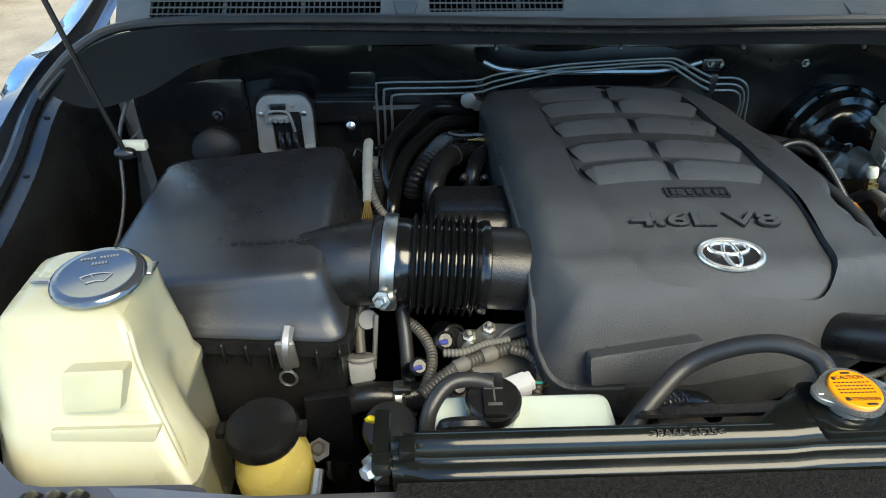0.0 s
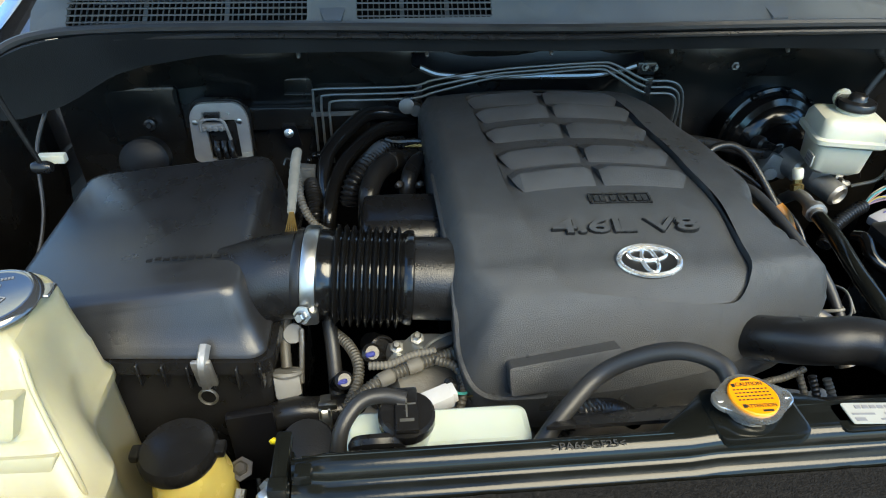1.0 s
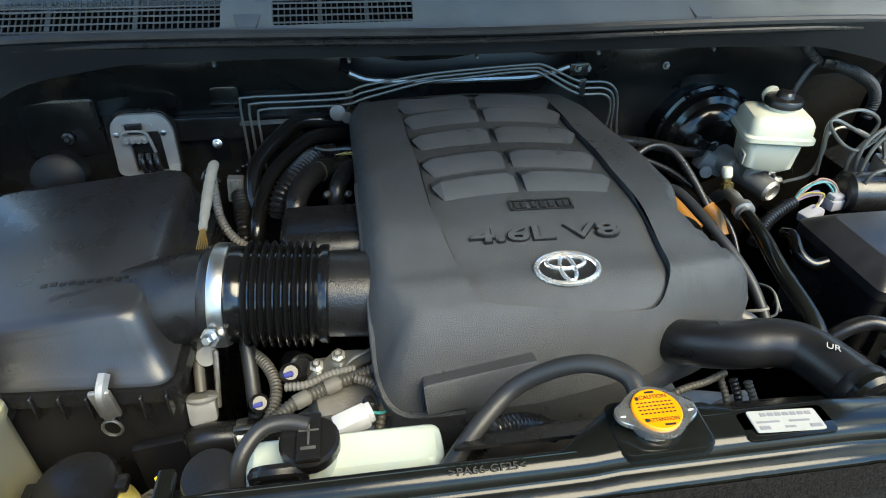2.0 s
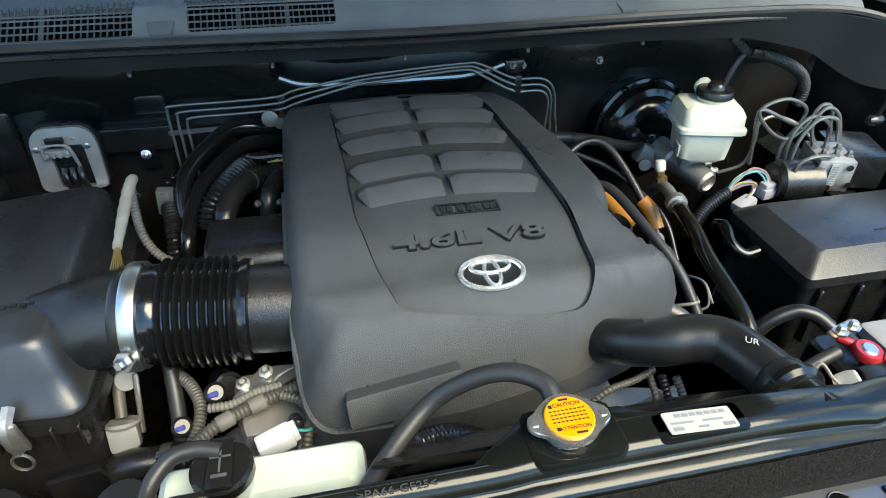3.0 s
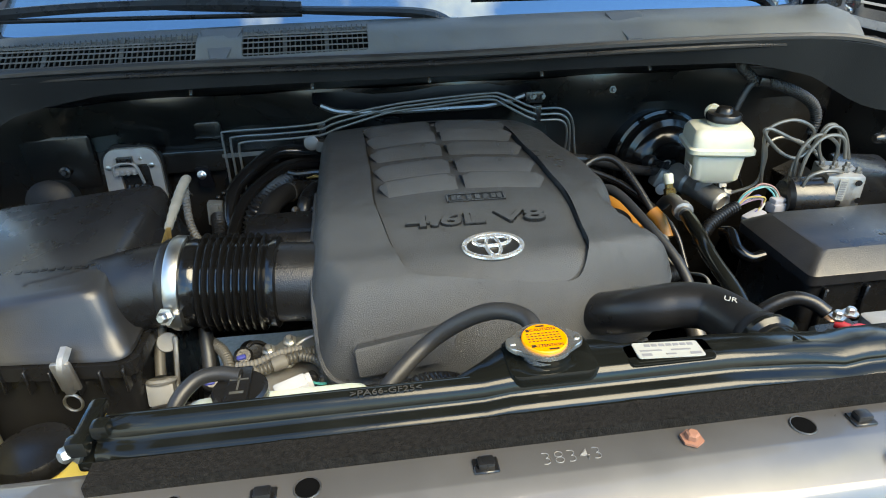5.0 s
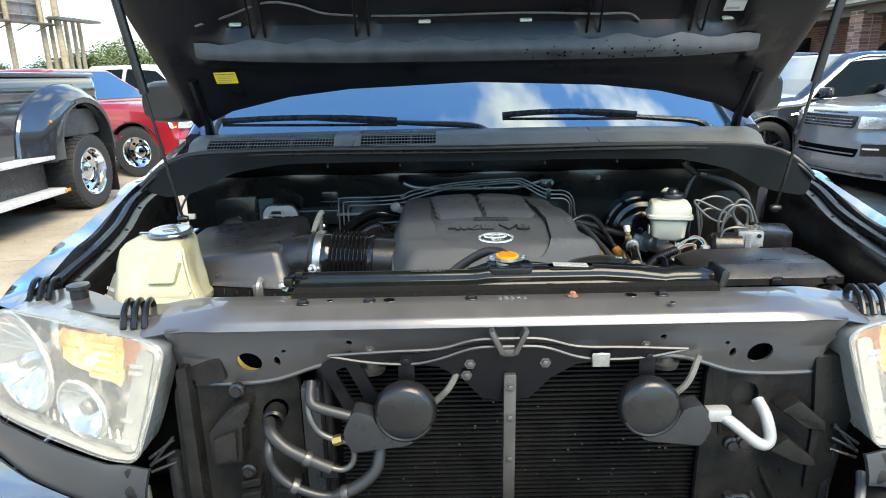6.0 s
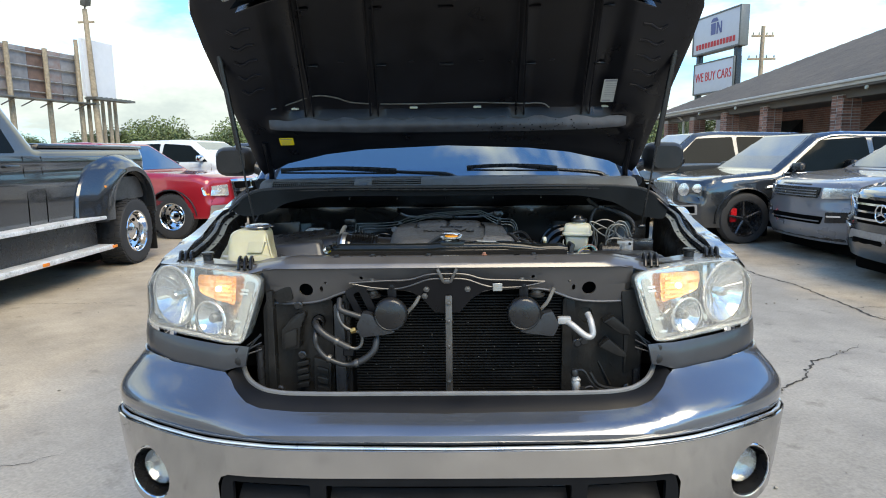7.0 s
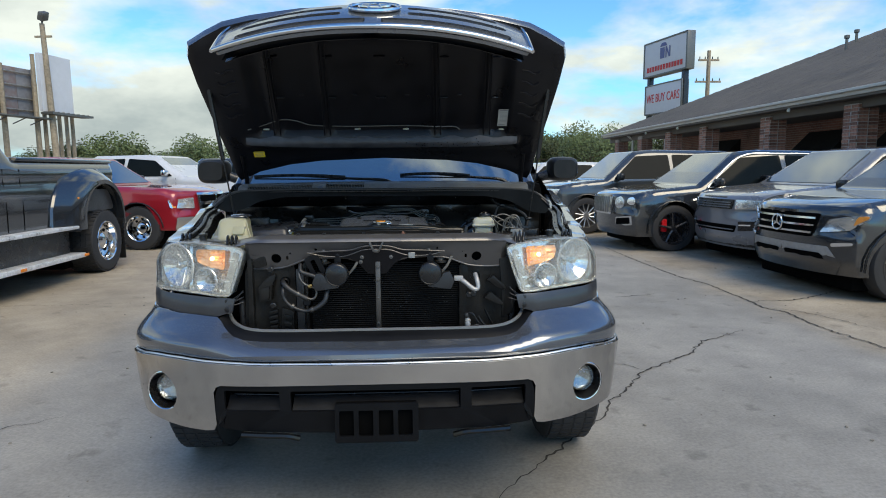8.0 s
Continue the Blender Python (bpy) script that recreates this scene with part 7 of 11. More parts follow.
part("bracket_nut", lathe(B(), [(0.0085, 0), (0.0085, 0.002), (0.0055, 0.003), (0.0055, 0.009), (0.003, 0.010), (0.003, 0.014), (0, 0.014)], (-0.425, 0.956, 1.090), (0, -1, 0.25), 10), STEEL, firewall, "bright flanged nut")
part("plug_button", lathe(B(), [(0.010, 0), (0.010, 0.004), (0.006, 0.005), (0.004, 0.009), (0, 0.009)], (-0.655, 0.948, 1.115), (0, -1, 0.2), 14), PLASTIC_S, firewall)
# rolled shield below the cowl
SHIELDGLINT = mat("shield_highlight", (0.22, 0.21, 0.20), 0.34, 0.85, var=0.2, scale=14, rvar=0.1)
low_edge = [(-0.205, 1.217), (-0.180, 1.203), (-0.156, 1.196), (-0.10, 1.193), (-0.03, 1.192), (0.04, 1.192), (0.10, 1.192), (0.14, 1.196), (0.17, 1.203), (0.195, 1.214)]
across = [(x, interp(low_edge, x)) for x in [-0.205 + 0.0125 * k for k in range(33)]]
bm = loft(B(), [[(x, 0.950, z - 0.006), (x, 0.943, z - 0.003), (x, 0.941, z + 0.002), (x, 0.944, z + 0.007), (x, 0.950, z + 0.012), (x, 0.957, 1.2305)] for x, z in across], False, False)
shield = part("heat_shield", bm, PAINT_IN, firewall, "dark pressed heat shield")
# bead whose bright colour is the highlight on the rounded pressing
part("shield_roll", tube(B(), [(x, 0.9405, z + 0.001) for x, z in across[1:-1:2]], 0.0052, 8, 3), SHIELDGLINT, shield, "bright bead, painted highlight of the rounded pressing")

bolts = B()
for c in ((-0.655, 0.94, 1.07), (0.328, 0.883, 1.226), (0.197, 0.936, 1.208), (0.215, 0.938, 1.206)):
    bolt(bolts, c, (0, -1, 0.2), 0.004, 0.006)
part("firewall_studs", bolts, PEWTER, firewall)
bm = B()
EC = axes((-0.540, 0.952, 1.101), (1, 0, 0), (0, 0, 1))
ec_out = rounded([(-0.053, -0.058), (0.049, -0.058), (0.051, 0.030), (0.038, 0.052), (-0.030, 0.052), (-0.046, 0.034)], 0.014, 4)
part("plate_gasket", prism(B(), [(x * 1.07 - 0.001, y * 1.06) for x, y in ec_out], -0.012, -0.002, EC), RUBBER, firewall)
panel(bm, [ec_out, rounded(rect(-0.022, -0.052, 0.030, 0.022), 0.004, 2)], lambda u, v: EC @ V((u, v, 0)), 0, 0.008)
ecu = part("control_unit_plate", bm, PALEALU, truck, "cast aluminium plate around a wiring plug")
for k in range(6):
    part("plate_tooth", box(B(), EC @ V((-0.034, -0.046 + 0.008 * k, 0.001)), (0.007, 0.003, 0.003), 0.0008, 1), PALEALU, ecu)

bm = B()
box(bm, (-0.536, 0.957, 1.085), (0.05, 0.02, 0.07), 0.003)
for k in range(3):
    tube(bm, [(-0.548 + 0.012 * k, 0.94, 1.085), (-0.546 + 0.012 * k, 0.930, 1.070), (-0.542 + 0.012 * k, 0.932, 1.045)], 0.005, 8, 4)
part("plug_body", bm, PLASTIC_S, ecu)
bm = B()
box(bm, (-0.548, 0.938, 1.114), (0.040, 0.012, 0.012), 0.002)
for k in range(4):
    box(bm, (-0.562 + 0.0095 * k, 0.931, 1.112), (0.006, 0.004, 0.008), 0.001, 1)
tube(bm, [(-0.568, 0.934, 1.106), (-0.566, 0.932, 1.124), (-0.556, 0.931, 1.130), (-0.536, 0.931, 1.130), (-0.527, 0.932, 1.122), (-0.522, 0.936, 1.090)], 0.003, 8, 5)
part("plug_lever", bm, mat("grey_lever_plastic", (0.17, 0.17, 0.168), 0.5, var=0.2, scale=60), ecu)
part("lever_catch", box(B(), (-0.545, 0.934, 1.136), (0.026, 0.010, 0.010), 0.002), PLASTIC_S, ecu)
bm = B()
for u, v in ((-0.039, 0.018), (0.036, 0.019), (-0.022, 0.034), (0.019, 0.033)):
    bolt(bm, EC @ V((u, v, 0.006)), (0, -1, 0), 0.005 if abs(u) > 0.03 else 0.003, 0.004)

part("plate_screws", bm, STEEL, ecu)
part("plate_label", box(B(), (-0.50, 0.942, 1.055), (0.018, 0.002, 0.012), 0), PAPER, ecu)

# brake lines along the firewall
for k in range(3):
    o, d = 0.013 * k, 0.011 * k
    pts = [(-0.376 + o, 0.955, 1.03), (-0.376 + o, 0.958, 1.10), (-0.376 + o, 0.962, 1.158 - d), (-0.366 + o, 0.962, 1.168 - d), (-0.28, 0.962, 1.169 - d), (-0.20, 0.950, 1.176 - d), (-0.165, 0.94, 1.190 - d), (-0.073, 0.928, 1.208 - 0.6 * d), (-0.010, 0.924, 1.215 - 0.6 * d), (0.106, 0.924, 1.221 - 0.5 * d),
           (0.138, 0.924, 1.217 - 0.8 * d), (0.197, 0.926, 1.189 - d), (0.248, 0.928, 1.184 - d), (0.272 - 0.3 * o, 0.928, 1.163 - d), (0.281 - 0.7 * o, 0.928, 1.113 - d), (0.288 - o, 0.92, 1.05)]

    part("brake_line", tube(B(), pts, 0.0023, 8, 4), GREYMETAL, truck, "thin grey steel brake line")
for c, d in (((-0.195, 0.955, 1.160), (0.016, 0.012, 0.034)), ((0.205, 0.930, 1.176), (0.014, 0.012, 0.034)), ((0.200, 0.945, 1.205), (0.034, 0.02, 0.022))):
    part("line_clip", box(B(), c, d, 0.003), PLASTIC_S, truck, "black brake line clip")
bm = B()
for x in (-0.20, -0.168):
    lathe(bm, [(0.016, -0.02), (0.016, 0.0), (0.012, 0.004), (0.010, 0.03)], (x, 0.96, 1.135), (0, -1, 0.1), 16)
part("heater_stub", bm, PEWTER, truck, "pair of heater pipe stubs")

# cowl
SEAL = [(-0.80, 0.72, 1.252), (-0.775, 0.72, 1.275), (-0.745, 0.735, 1.300), (-0.70, 0.765, 1.318), (-0.60, 0.778, 1.324), (-0.387, 0.772, 1.327), (0, 0.762, 1.325), (0.355, 0.77, 1.326), (0.60, 0.778, 1.322), (0.70, 0.765, 1.314), (0.745, 0.735, 1.298), (0.775, 0.72, 1.273), (0.80, 0.72, 1.25)]
bm = tube(B(), SEAL, 0.0065, 8, 5)
cowl_seal = part("hood_seal", bm, RUBBER_D, truck, "grey rubber hood seal along the cowl")
bm = tube(B(), [(x, y - 0.007, z - 0.010) for x, y, z in SEAL], 0.004, 8, 5)
part("seal_lip", bm, RUBBER, cowl_seal)
cut = rounded([(-0.80, 1.25), (-0.745, 1.296), (-0.70, 1.316), (-0.60, 1.321), (0, 1.322), (0.60, 1.321), (0.70, 1.312), (0.745, 1.295), (0.80, 1.25), (0.79, 1.20), (0.70, 1.215), (0.62, 1.262), (0.50, 1.288), (0.30, 1.292), (0, 1.292), (-0.30, 1.294), (-0.48, 1.292), (-0.60, 1.272), (-0.68, 1.232), (-0.745, 1.222)], 0.02, 2)
bm = B()
panel(bm, [cut], lambda x, z: (x, 0.770 - 0.05 * ease((abs(x) - 0.62) / 0.14) + 0.16 * max(0, 1.322 - z) * (0 if abs(x) > 0.6 else 1), z), 0.04, 0.004)
part("cowl_board", bm, COWLMAT, truck, "blue-grey plastic cowl board above the engine bay")
bm = B()
panel(bm, [rect(-0.72, 0.775, 0.72, 0.99)], lambda x, y: (x, y, 1.296 - (y - 0.775) * 0.30), 0.06, 0.004)
part("cowl_underside", bm, PAINT_IN, truck)
bm = B()
for k in range(7):
    x = -0.55 + 0.18 * k
    lathe(bm, [(0.003, 0), (0.003, 0.009), (0.002, 0.011)], (x, 0.80, 1.286), (0, -0.5, -0.6), 8)
part("cowl_clips", bm, PEWTER, truck, "small studs under the cowl")


def cowl_z(x, y):
    """The cowl's top, rising towards the windscreen."""
    return 1.326 + 0.032 * ease((y - 0.775) / 0.05) + 0.10 * max(0, y - 0.825) - 0.012 * (abs(x) / 0.7) ** 2


notch = lambda x: [(x - 0.031, 0.842), (x - 0.011, 0.783), (x + 0.011, 0.783), (x + 0.031, 0.842)]
slots = [rounded(rect(-0.665, 0.790, -0.352, 0.838), 0.004, 2), rounded(rect(-0.286, 0.790, -0.100, 0.838), 0.004, 2)]
bm = B()
cowl_out = [(-0.71, 0.785), (-0.60, 0.782), (0, 0.768), (0.60, 0.782), (0.71, 0.785), (0.715, 0.90), (0.60, 0.885), (0.10, 0.868), (0.045, 0.862), (0.0, 0.872), (-0.40, 0.88), (-0.715, 0.90)]
panel(bm, [cowl_out, *slots], lambda x, y: (x, y, cowl_z(x, y)), 0.03, 0.004)
cowl = part("cowl_panel", bm, COWLTOP, truck, "grey plastic cowl panel with mesh vents")
for x0, x1 in ((-0.665, -0.352), (-0.286, -0.100)):
    bm = B()
    n = int((x1 - x0) / 0.0075)
    for k in range(n + 1):
        x = x0 + (x1 - x0) * k / n
        w = 0.006 if abs(k - n // 3) < 1 or abs(k - 2 * n // 3) < 1 else 0.0016
        box(bm, (x, 0.815, (cowl_z(x, 0.795) + cowl_z(x, 0.836)) / 2 - 0.001), (w, 0.052, 0.002), 0, 1, (35, 0, 0))
    for k in range(7):
        y = 0.794 + 0.0073 * k
        xm = (x0 + x1) / 2
        box(bm, (xm, y, cowl_z(xm, y) - 0.002), (x1 - x0, 0.0016, 0.002), 0)
    tagged(part("vent_mesh", bm, VENTMESH, cowl, "fine dark grey mesh"), kind="stuff")
    bm = B()
    panel(bm, [rect(x0 - 0.005, 0.789, x1 + 0.005, 0.842)], lambda x, y: (x, y, cowl_z(x, y) - 0.012), 0.05)
    part("vent_dark", bm, DARK, cowl)
GUSSET = mat("pale_gusset", (0.075, 0.08, 0.085), 0.5)
for x in (-0.318, 0.314):
    bm = prism(B(), notch(x), 0, 0.005)
    for v in bm.verts:
        v.co.z += cowl_z(v.co.x, v.co.y) + 0.001
    part("cowl_gusset", bm, GUSSET, cowl, "paler triangular gusset of the cowl")

# brake servo, master cylinder and fluid bottle
SC, SA = V((0.466, 0.945, 1.062)), (0.06, -1, 0.08)
bm = lathe(B(), [(0.085, -0.05), (0.094, -0.045), (0.0945, -0.006), (0.100, -0.004), (0.101, 0.0), (0.100, 0.005), (0.094, 0.007), (0.092, 0.016), (0.086, 0.024), (0.074, 0.028), (0.070, 0.034), (0.058, 0.041), (0.046, 0.044), (0.042, 0.056), (0.022, 0.060), (0, 0.060)], SC, SA, 48)
servo = part("brake_servo", bm, GLOSSBLACK, truck, "round glossy black brake servo drum", 30)
for k in range(10):
    a = 2 * math.pi * k / 10 + 0.2
    part("servo_crimp", box(B(), SC + V((0.0975 * math.cos(a), -0.002, 0.0975 * math.sin(a))), (0.012, 0.014, 0.008), 0.002, 1, (0, -math.degrees(a) + 90, 0)), GLOSSBLACK, servo)
bm = lathe(B(), [(0.015, 0), (0.015, 0.016), (0.010, 0.020), (0.010, 0.040), (0.013, 0.042), (0.013, 0.048), (0, 0.048)], (0.425, 0.905, 1.075), (0.35, -1, 0.05), 16)
part("check_valve", bm, PLASTIC_S, servo)
bm = tube(B(), [(0.432, 0.866, 1.082), (0.440, 0.860, 1.092), (0.449, 0.862, 1.088), (0.446, 0.866, 1.078)], 0.0014, 6, 4)
part("valve_clip", bm, STEEL, servo)
bm = tube(B(), [(0.20, 0.80, 1.135), (0.26, 0.82, 1.122), (0.33, 0.845, 1.098), (0.38, 0.855, 1.080), (0.415, 0.862, 1.073), (0.440, 0.866, 1.075)], 0.0095, 12, 6)
part("servo_hose", bm, RUBBER, servo)
bm = lathe(B(), [(0.014, 0), (0.024, 0.01), (0.024, 0.05), (0.020, 0.055), (0.020, 0.13), (0.015, 0.135), (0.012, 0.130), (0, 0.130)], (0.462, 0.88, 1.060), (0.30, -1, -0.10), 20)
box(bm, (0.446, 0.862, 1.052), (0.058, 0.028, 0.038), 0.008, 2, (0, 24, 0))
box(bm, (0.482, 0.800, 1.070), (0.03, 0.03, 0.03), 0.006, 2, (0, 10, -14))
for c, d in (((0.512, 0.775, 1.058), (1, -0.3, 0.1)), ((0.515, 0.800, 1.060), (1, -0.2, 0.1))):
    bolt(bm, c, d, 0.006, 0.012)
lathe(bm, [(0.006, 0), (0.006, 0.005), (0.011, 0.006), (0.011, 0.010), (0, 0.011)], (0.430, 0.848, 1.043), (-0.3, -1, 0.1), 12)
master = part("brake_master_cylinder", bm, ALU, truck, "cast aluminium brake master cylinder")
bm = B()


def turned(x0, y0, x1, y1, z, r=0.015, a=-14):
    cx, cy = 0.489, 0.790
    c, s_ = math.cos(radians(a)), math.sin(radians(a))
    x0, x1, y0, y1 = cx + (x0 - cx) * 0.86, cx + (x1 - cx) * 0.86, cy + (y0 - cy) * 0.86, cy + (y1 - cy) * 0.86
    return [(cx + (x - cx) * c - (y - cy) * s_, cy + (x - cx) * s_ + (y - cy) * c, z) for x, y in rounded(rect(x0, y0, x1, y1), r, 4)]


rings = [turned(0.452, 0.758, 0.526, 0.826, 1.083), turned(0.443, 0.750, 0.535, 0.834, 1.091), turned(0.439, 0.747, 0.539, 0.837, 1.134), turned(0.430, 0.739, 0.549, 0.845, 1.138),
         turned(0.426, 0.735, 0.553, 0.849, 1.141), turned(0.426, 0.735, 0.553, 0.849, 1.148), turned(0.431, 0.740, 0.548, 0.844, 1.151), turned(0.432, 0.741, 0.547, 0.843, 1.168), turned(0.437, 0.747, 0.541, 0.837, 1.177), turned(0.449, 0.759, 0.529, 0.825, 1.181)]
loft(bm, rings)
bottle = part("brake_fluid_bottle", bm, WHITEPL, truck, "white plastic brake fluid bottle with a black cap", 40)
part("bottle_neck", lathe(B(), [(0.025, 0), (0.025, 0.010), (0.023, 0.012)], (0.496, 0.795, 1.177), (0, 0, 1), 24), WHITEPL, bottle)
bm = lathe(B(), [(0.027, 0), (0.0295, 0.002), (0.0295, 0.010), (0.0275, 0.013), (0.015, 0.014), (0.013, 0.021), (0.009, 0.024), (0, 0.024)], (0.496, 0.795, 1.186), (0, 0, 1), 28)
part("bottle_cap", bm, PLASTIC_S, bottle, "black ribbed screw cap")
part("bottle_lug", lathe(B(), [(0.013, -0.005), (0.015, 0), (0.013, 0.005)], (0.492, 0.825, 1.192), (0, 1, 0), 16), WHITEPL, bottle)
part("bottle_sticker", box(B(), (0.4335, 0.770, 1.112), (0.003, 0.028, 0.020), 0.001, 1, (0, 0, -14)), PAPER, bottle)
bm = B()
bars(bm, axes((0.4318, 0.770, 1.112), (-0.24, -0.97, 0), (0, 0, 1)), [(-0.010, 0.010, 0.005, 0.002), (-0.010, 0.006, 0.0, 0.002), (-0.010, 0.009, -0.005, 0.002)], 0.0008)
part("sticker_print", bm, GREYINK, bottle)
bm = tube(B(), [(0.549, 0.85, 1.176), (0.556, 0.85, 1.200), (0.566, 0.85, 1.224), (0.577, 0.85, 1.236)], 0.0062, 12, 6)
bl = part("taped_loom", bm, RUBBER_D, truck, "grey taped wiring loom rising behind the brake bottle")
part("loom_branch", tube(B(), [(0.577, 0.85, 1.236), (0.562, 0.85, 1.248), (0.548, 0.85, 1.260), (0.535, 0.84, 1.275)], 0.0085, 12, 5, 0.001, 0.005), RUBBER_D, bl)
part("loom_branch", tube(B(), [(0.577, 0.85, 1.236), (0.614, 0.85, 1.229), (0.662, 0.85, 1.211), (0.700, 0.85, 1.188), (0.716, 0.85, 1.160), (0.713, 0.85, 1.130)], 0.0095, 14, 6, 0.0007, 0.005), RUBBER_D, bl)
part("loom_clip", box(B(), (0.590, 0.842, 1.236), (0.024, 0.014, 0.014), 0.003, 2, (0, 10, 0)), PLASTIC_S, bl)
part("loom_tail", tube(B(), [(0.545, 0.84, 1.15), (0.556, 0.82, 1.12), (0.548, 0.80, 1.09), (0.556, 0.79, 1.06)], 0.0026, 6, 5), RUBBER, bl)

# pipes between engine and wing
bm = tube(B(), [(0.341, 0.605, 1.112), (0.338, 0.585, 1.115), (0.325, 0.53, 1.118), (0.311, 0.467, 1.115), (0.308, 0.391, 1.100), (0.304, 0.345, 1.070)], 0.0098, 16, 7)
ac = part("refrigerant_pipe", bm, TANKBLACK, truck, "glossy black refrigerant pipe with brass valve")
bm = tube(B(), [(0.341, 0.612, 1.114), (0.348, 0.640, 1.114), (0.350, 0.665, 1.108), (0.352, 0.69, 1.085)], 0.0088, 14, 5)
lathe(bm, [(0.0105, -0.012), (0.0105, -0.006), (0.0145, -0.005), (0.0145, 0.005), (0.0105, 0.006), (0.0105, 0.014)], (0.341, 0.606, 1.115), (0.15, 1, 0.0), 20)
part("pipe_collar", bm, ALU, ac, "bare aluminium pipe end with collar")
bm = lathe(B(), [(0.009, -0.006), (0.009, 0.004), (0.006, 0.006), (0.006, 0.012)], (0.350, 0.668, 1.118), (-0.1, 0.35, 1), 6)
part("valve", bm, BRASS, ac, "small brass service valve")
part("valve_cap", lathe(B(), [(0.0065, 0), (0.0075, 0.002), (0.0075, 0.014), (0.006, 0.016), (0, 0.016)], (0.3488, 0.672, 1.130), (-0.1, 0.35, 1), 14), WHITEPL, ac)
part("pipe_elbow", tube(B(), [(0.398, 0.585, 1.085), (0.402, 0.570, 1.090), (0.400, 0.545, 1.078), (0.412, 0.530, 1.070), (0.432, 0.530, 1.072)], 0.0085, 12, 6), GLOSSBLACK, ac, "glossy black elbow pipe")
for pts, r, m, lbl in (([(0.205, 0.72, 1.13), (0.25, 0.735, 1.155), (0.285, 0.72, 1.150), (0.315, 0.66, 1.10), (0.33, 0.60, 1.05)], 0.006, RUBBER, "thin black hose"),
                       ([(0.23, 0.74, 1.14), (0.29, 0.70, 1.12), (0.34, 0.63, 1.08), (0.35, 0.58, 1.03)], 0.004, RUBBER, "thin black hose"),
                       ([(0.21, 0.77, 1.13), (0.28, 0.74, 1.115), (0.33, 0.69, 1.09)], 0.004, RUBBER_D, "thin grey hose"),
                       ([(0.195, 0.60, 1.160), (0.218, 0.58, 1.168), (0.238, 0.52, 1.150), (0.262, 0.46, 1.118), (0.274, 0.41, 1.075)], 0.0065, RUBBER_D, "grey coolant hose beside the cover"),
                       ([(0.20, 0.52, 1.11), (0.225, 0.50, 1.115), (0.26, 0.51, 1.11), (0.285, 0.55, 1.10)], 0.009, LOOM, "corrugated loom beside the cover"),
                       ([(0.325, 0.58, 1.05), (0.312, 0.54, 1.055), (0.285, 0.52, 1.06), (0.262, 0.53, 1.075)], 0.010, RUBBER_D, "ribbed grey hose below the pipe"),
                       ([(0.225, 0.42, 1.10), (0.245, 0.40, 1.09), (0.255, 0.37, 1.06)], 0.011, PEWTER, "short steel pipe"),
                       ([(0.27, 0.50, 1.10), (0.28, 0.44, 1.09), (0.265, 0.42, 1.10), (0.25, 0.43, 1.09)], 0.002, LOOM_L, "pale wires"),
                       ([(0.300, 0.50, 1.075), (0.310, 0.47, 1.085), (0.302, 0.44, 1.075), (0.285, 0.435, 1.07)], 0.0016, LOOM_L, "thin pale wire"),
                       ([(0.305, 0.505, 1.07), (0.315, 0.475, 1.08), (0.312, 0.445, 1.07)], 0.0016, LOOM_L, "thin pale wire")):
    ribs = r * 0.13 if "orrugated" in lbl or "ribbed" in lbl else 0.0
    part("engine_hose", tube(B(), pts, r, 10, 6, ribs, 0.005), m, truck, lbl)
ORANGE = mat("orange_brown_plastic", (0.30, 0.12, 0.02), 0.45)
part("fuel_rail_cover", tube(B(), [(0.225, 0.71, 1.10), (0.25, 0.66, 1.11), (0.275, 0.60, 1.09)], 0.011, 12, 5), ORANGE, truck, "orange-brown plastic loom cover")
part("ignition_boot", tube(B(), [(0.318, 0.655, 1.092), (0.326, 0.64, 1.082), (0.330, 0.62, 1.062)], 0.012, 12, 5), ORANGE, truck, "orange-brown rubber boot")
bm = tube(B(), [(0.372, 0.600, 1.060), (0.405, 0.630, 1.073), (0.440, 0.650, 1.082), (0.464, 0.660, 1.087)], 0.0095, 12, 6, 0.0012, 0.0055)
part("corrugated_sleeve", bm, RUBBER, truck, "ribbed black sleeve round the loom")
bm = B()
box(bm, (0.535, 0.660, 1.080), (0.030, 0.022, 0.018), 0.005, 2, (0, 0, 10))
box(bm, (0.533, 0.660, 1.092), (0.022, 0.016, 0.010), 0.004, 2, (0, 0, 10))
box(bm, (0.488, 0.645, 1.072), (0.036, 0.022, 0.016), 0.005, 2, (0, -12, 18))
wplug = part("white_plug", bm, mat("lilac_white_plug", (0.25, 0.25, 0.28), 0.45), truck, "off-white wiring plugs with coloured leads")
rng = random.Random(31)
cols = ((0.04, 0.20, 0.22), (0.30, 0.27, 0.22), (0.14, 0.25, 0.24), (0.22, 0.12, 0.11), (0.06, 0.06, 0.20), (0.26, 0.20, 0.06), (0.32, 0.32, 0.30), (0.16, 0.10, 0.14))
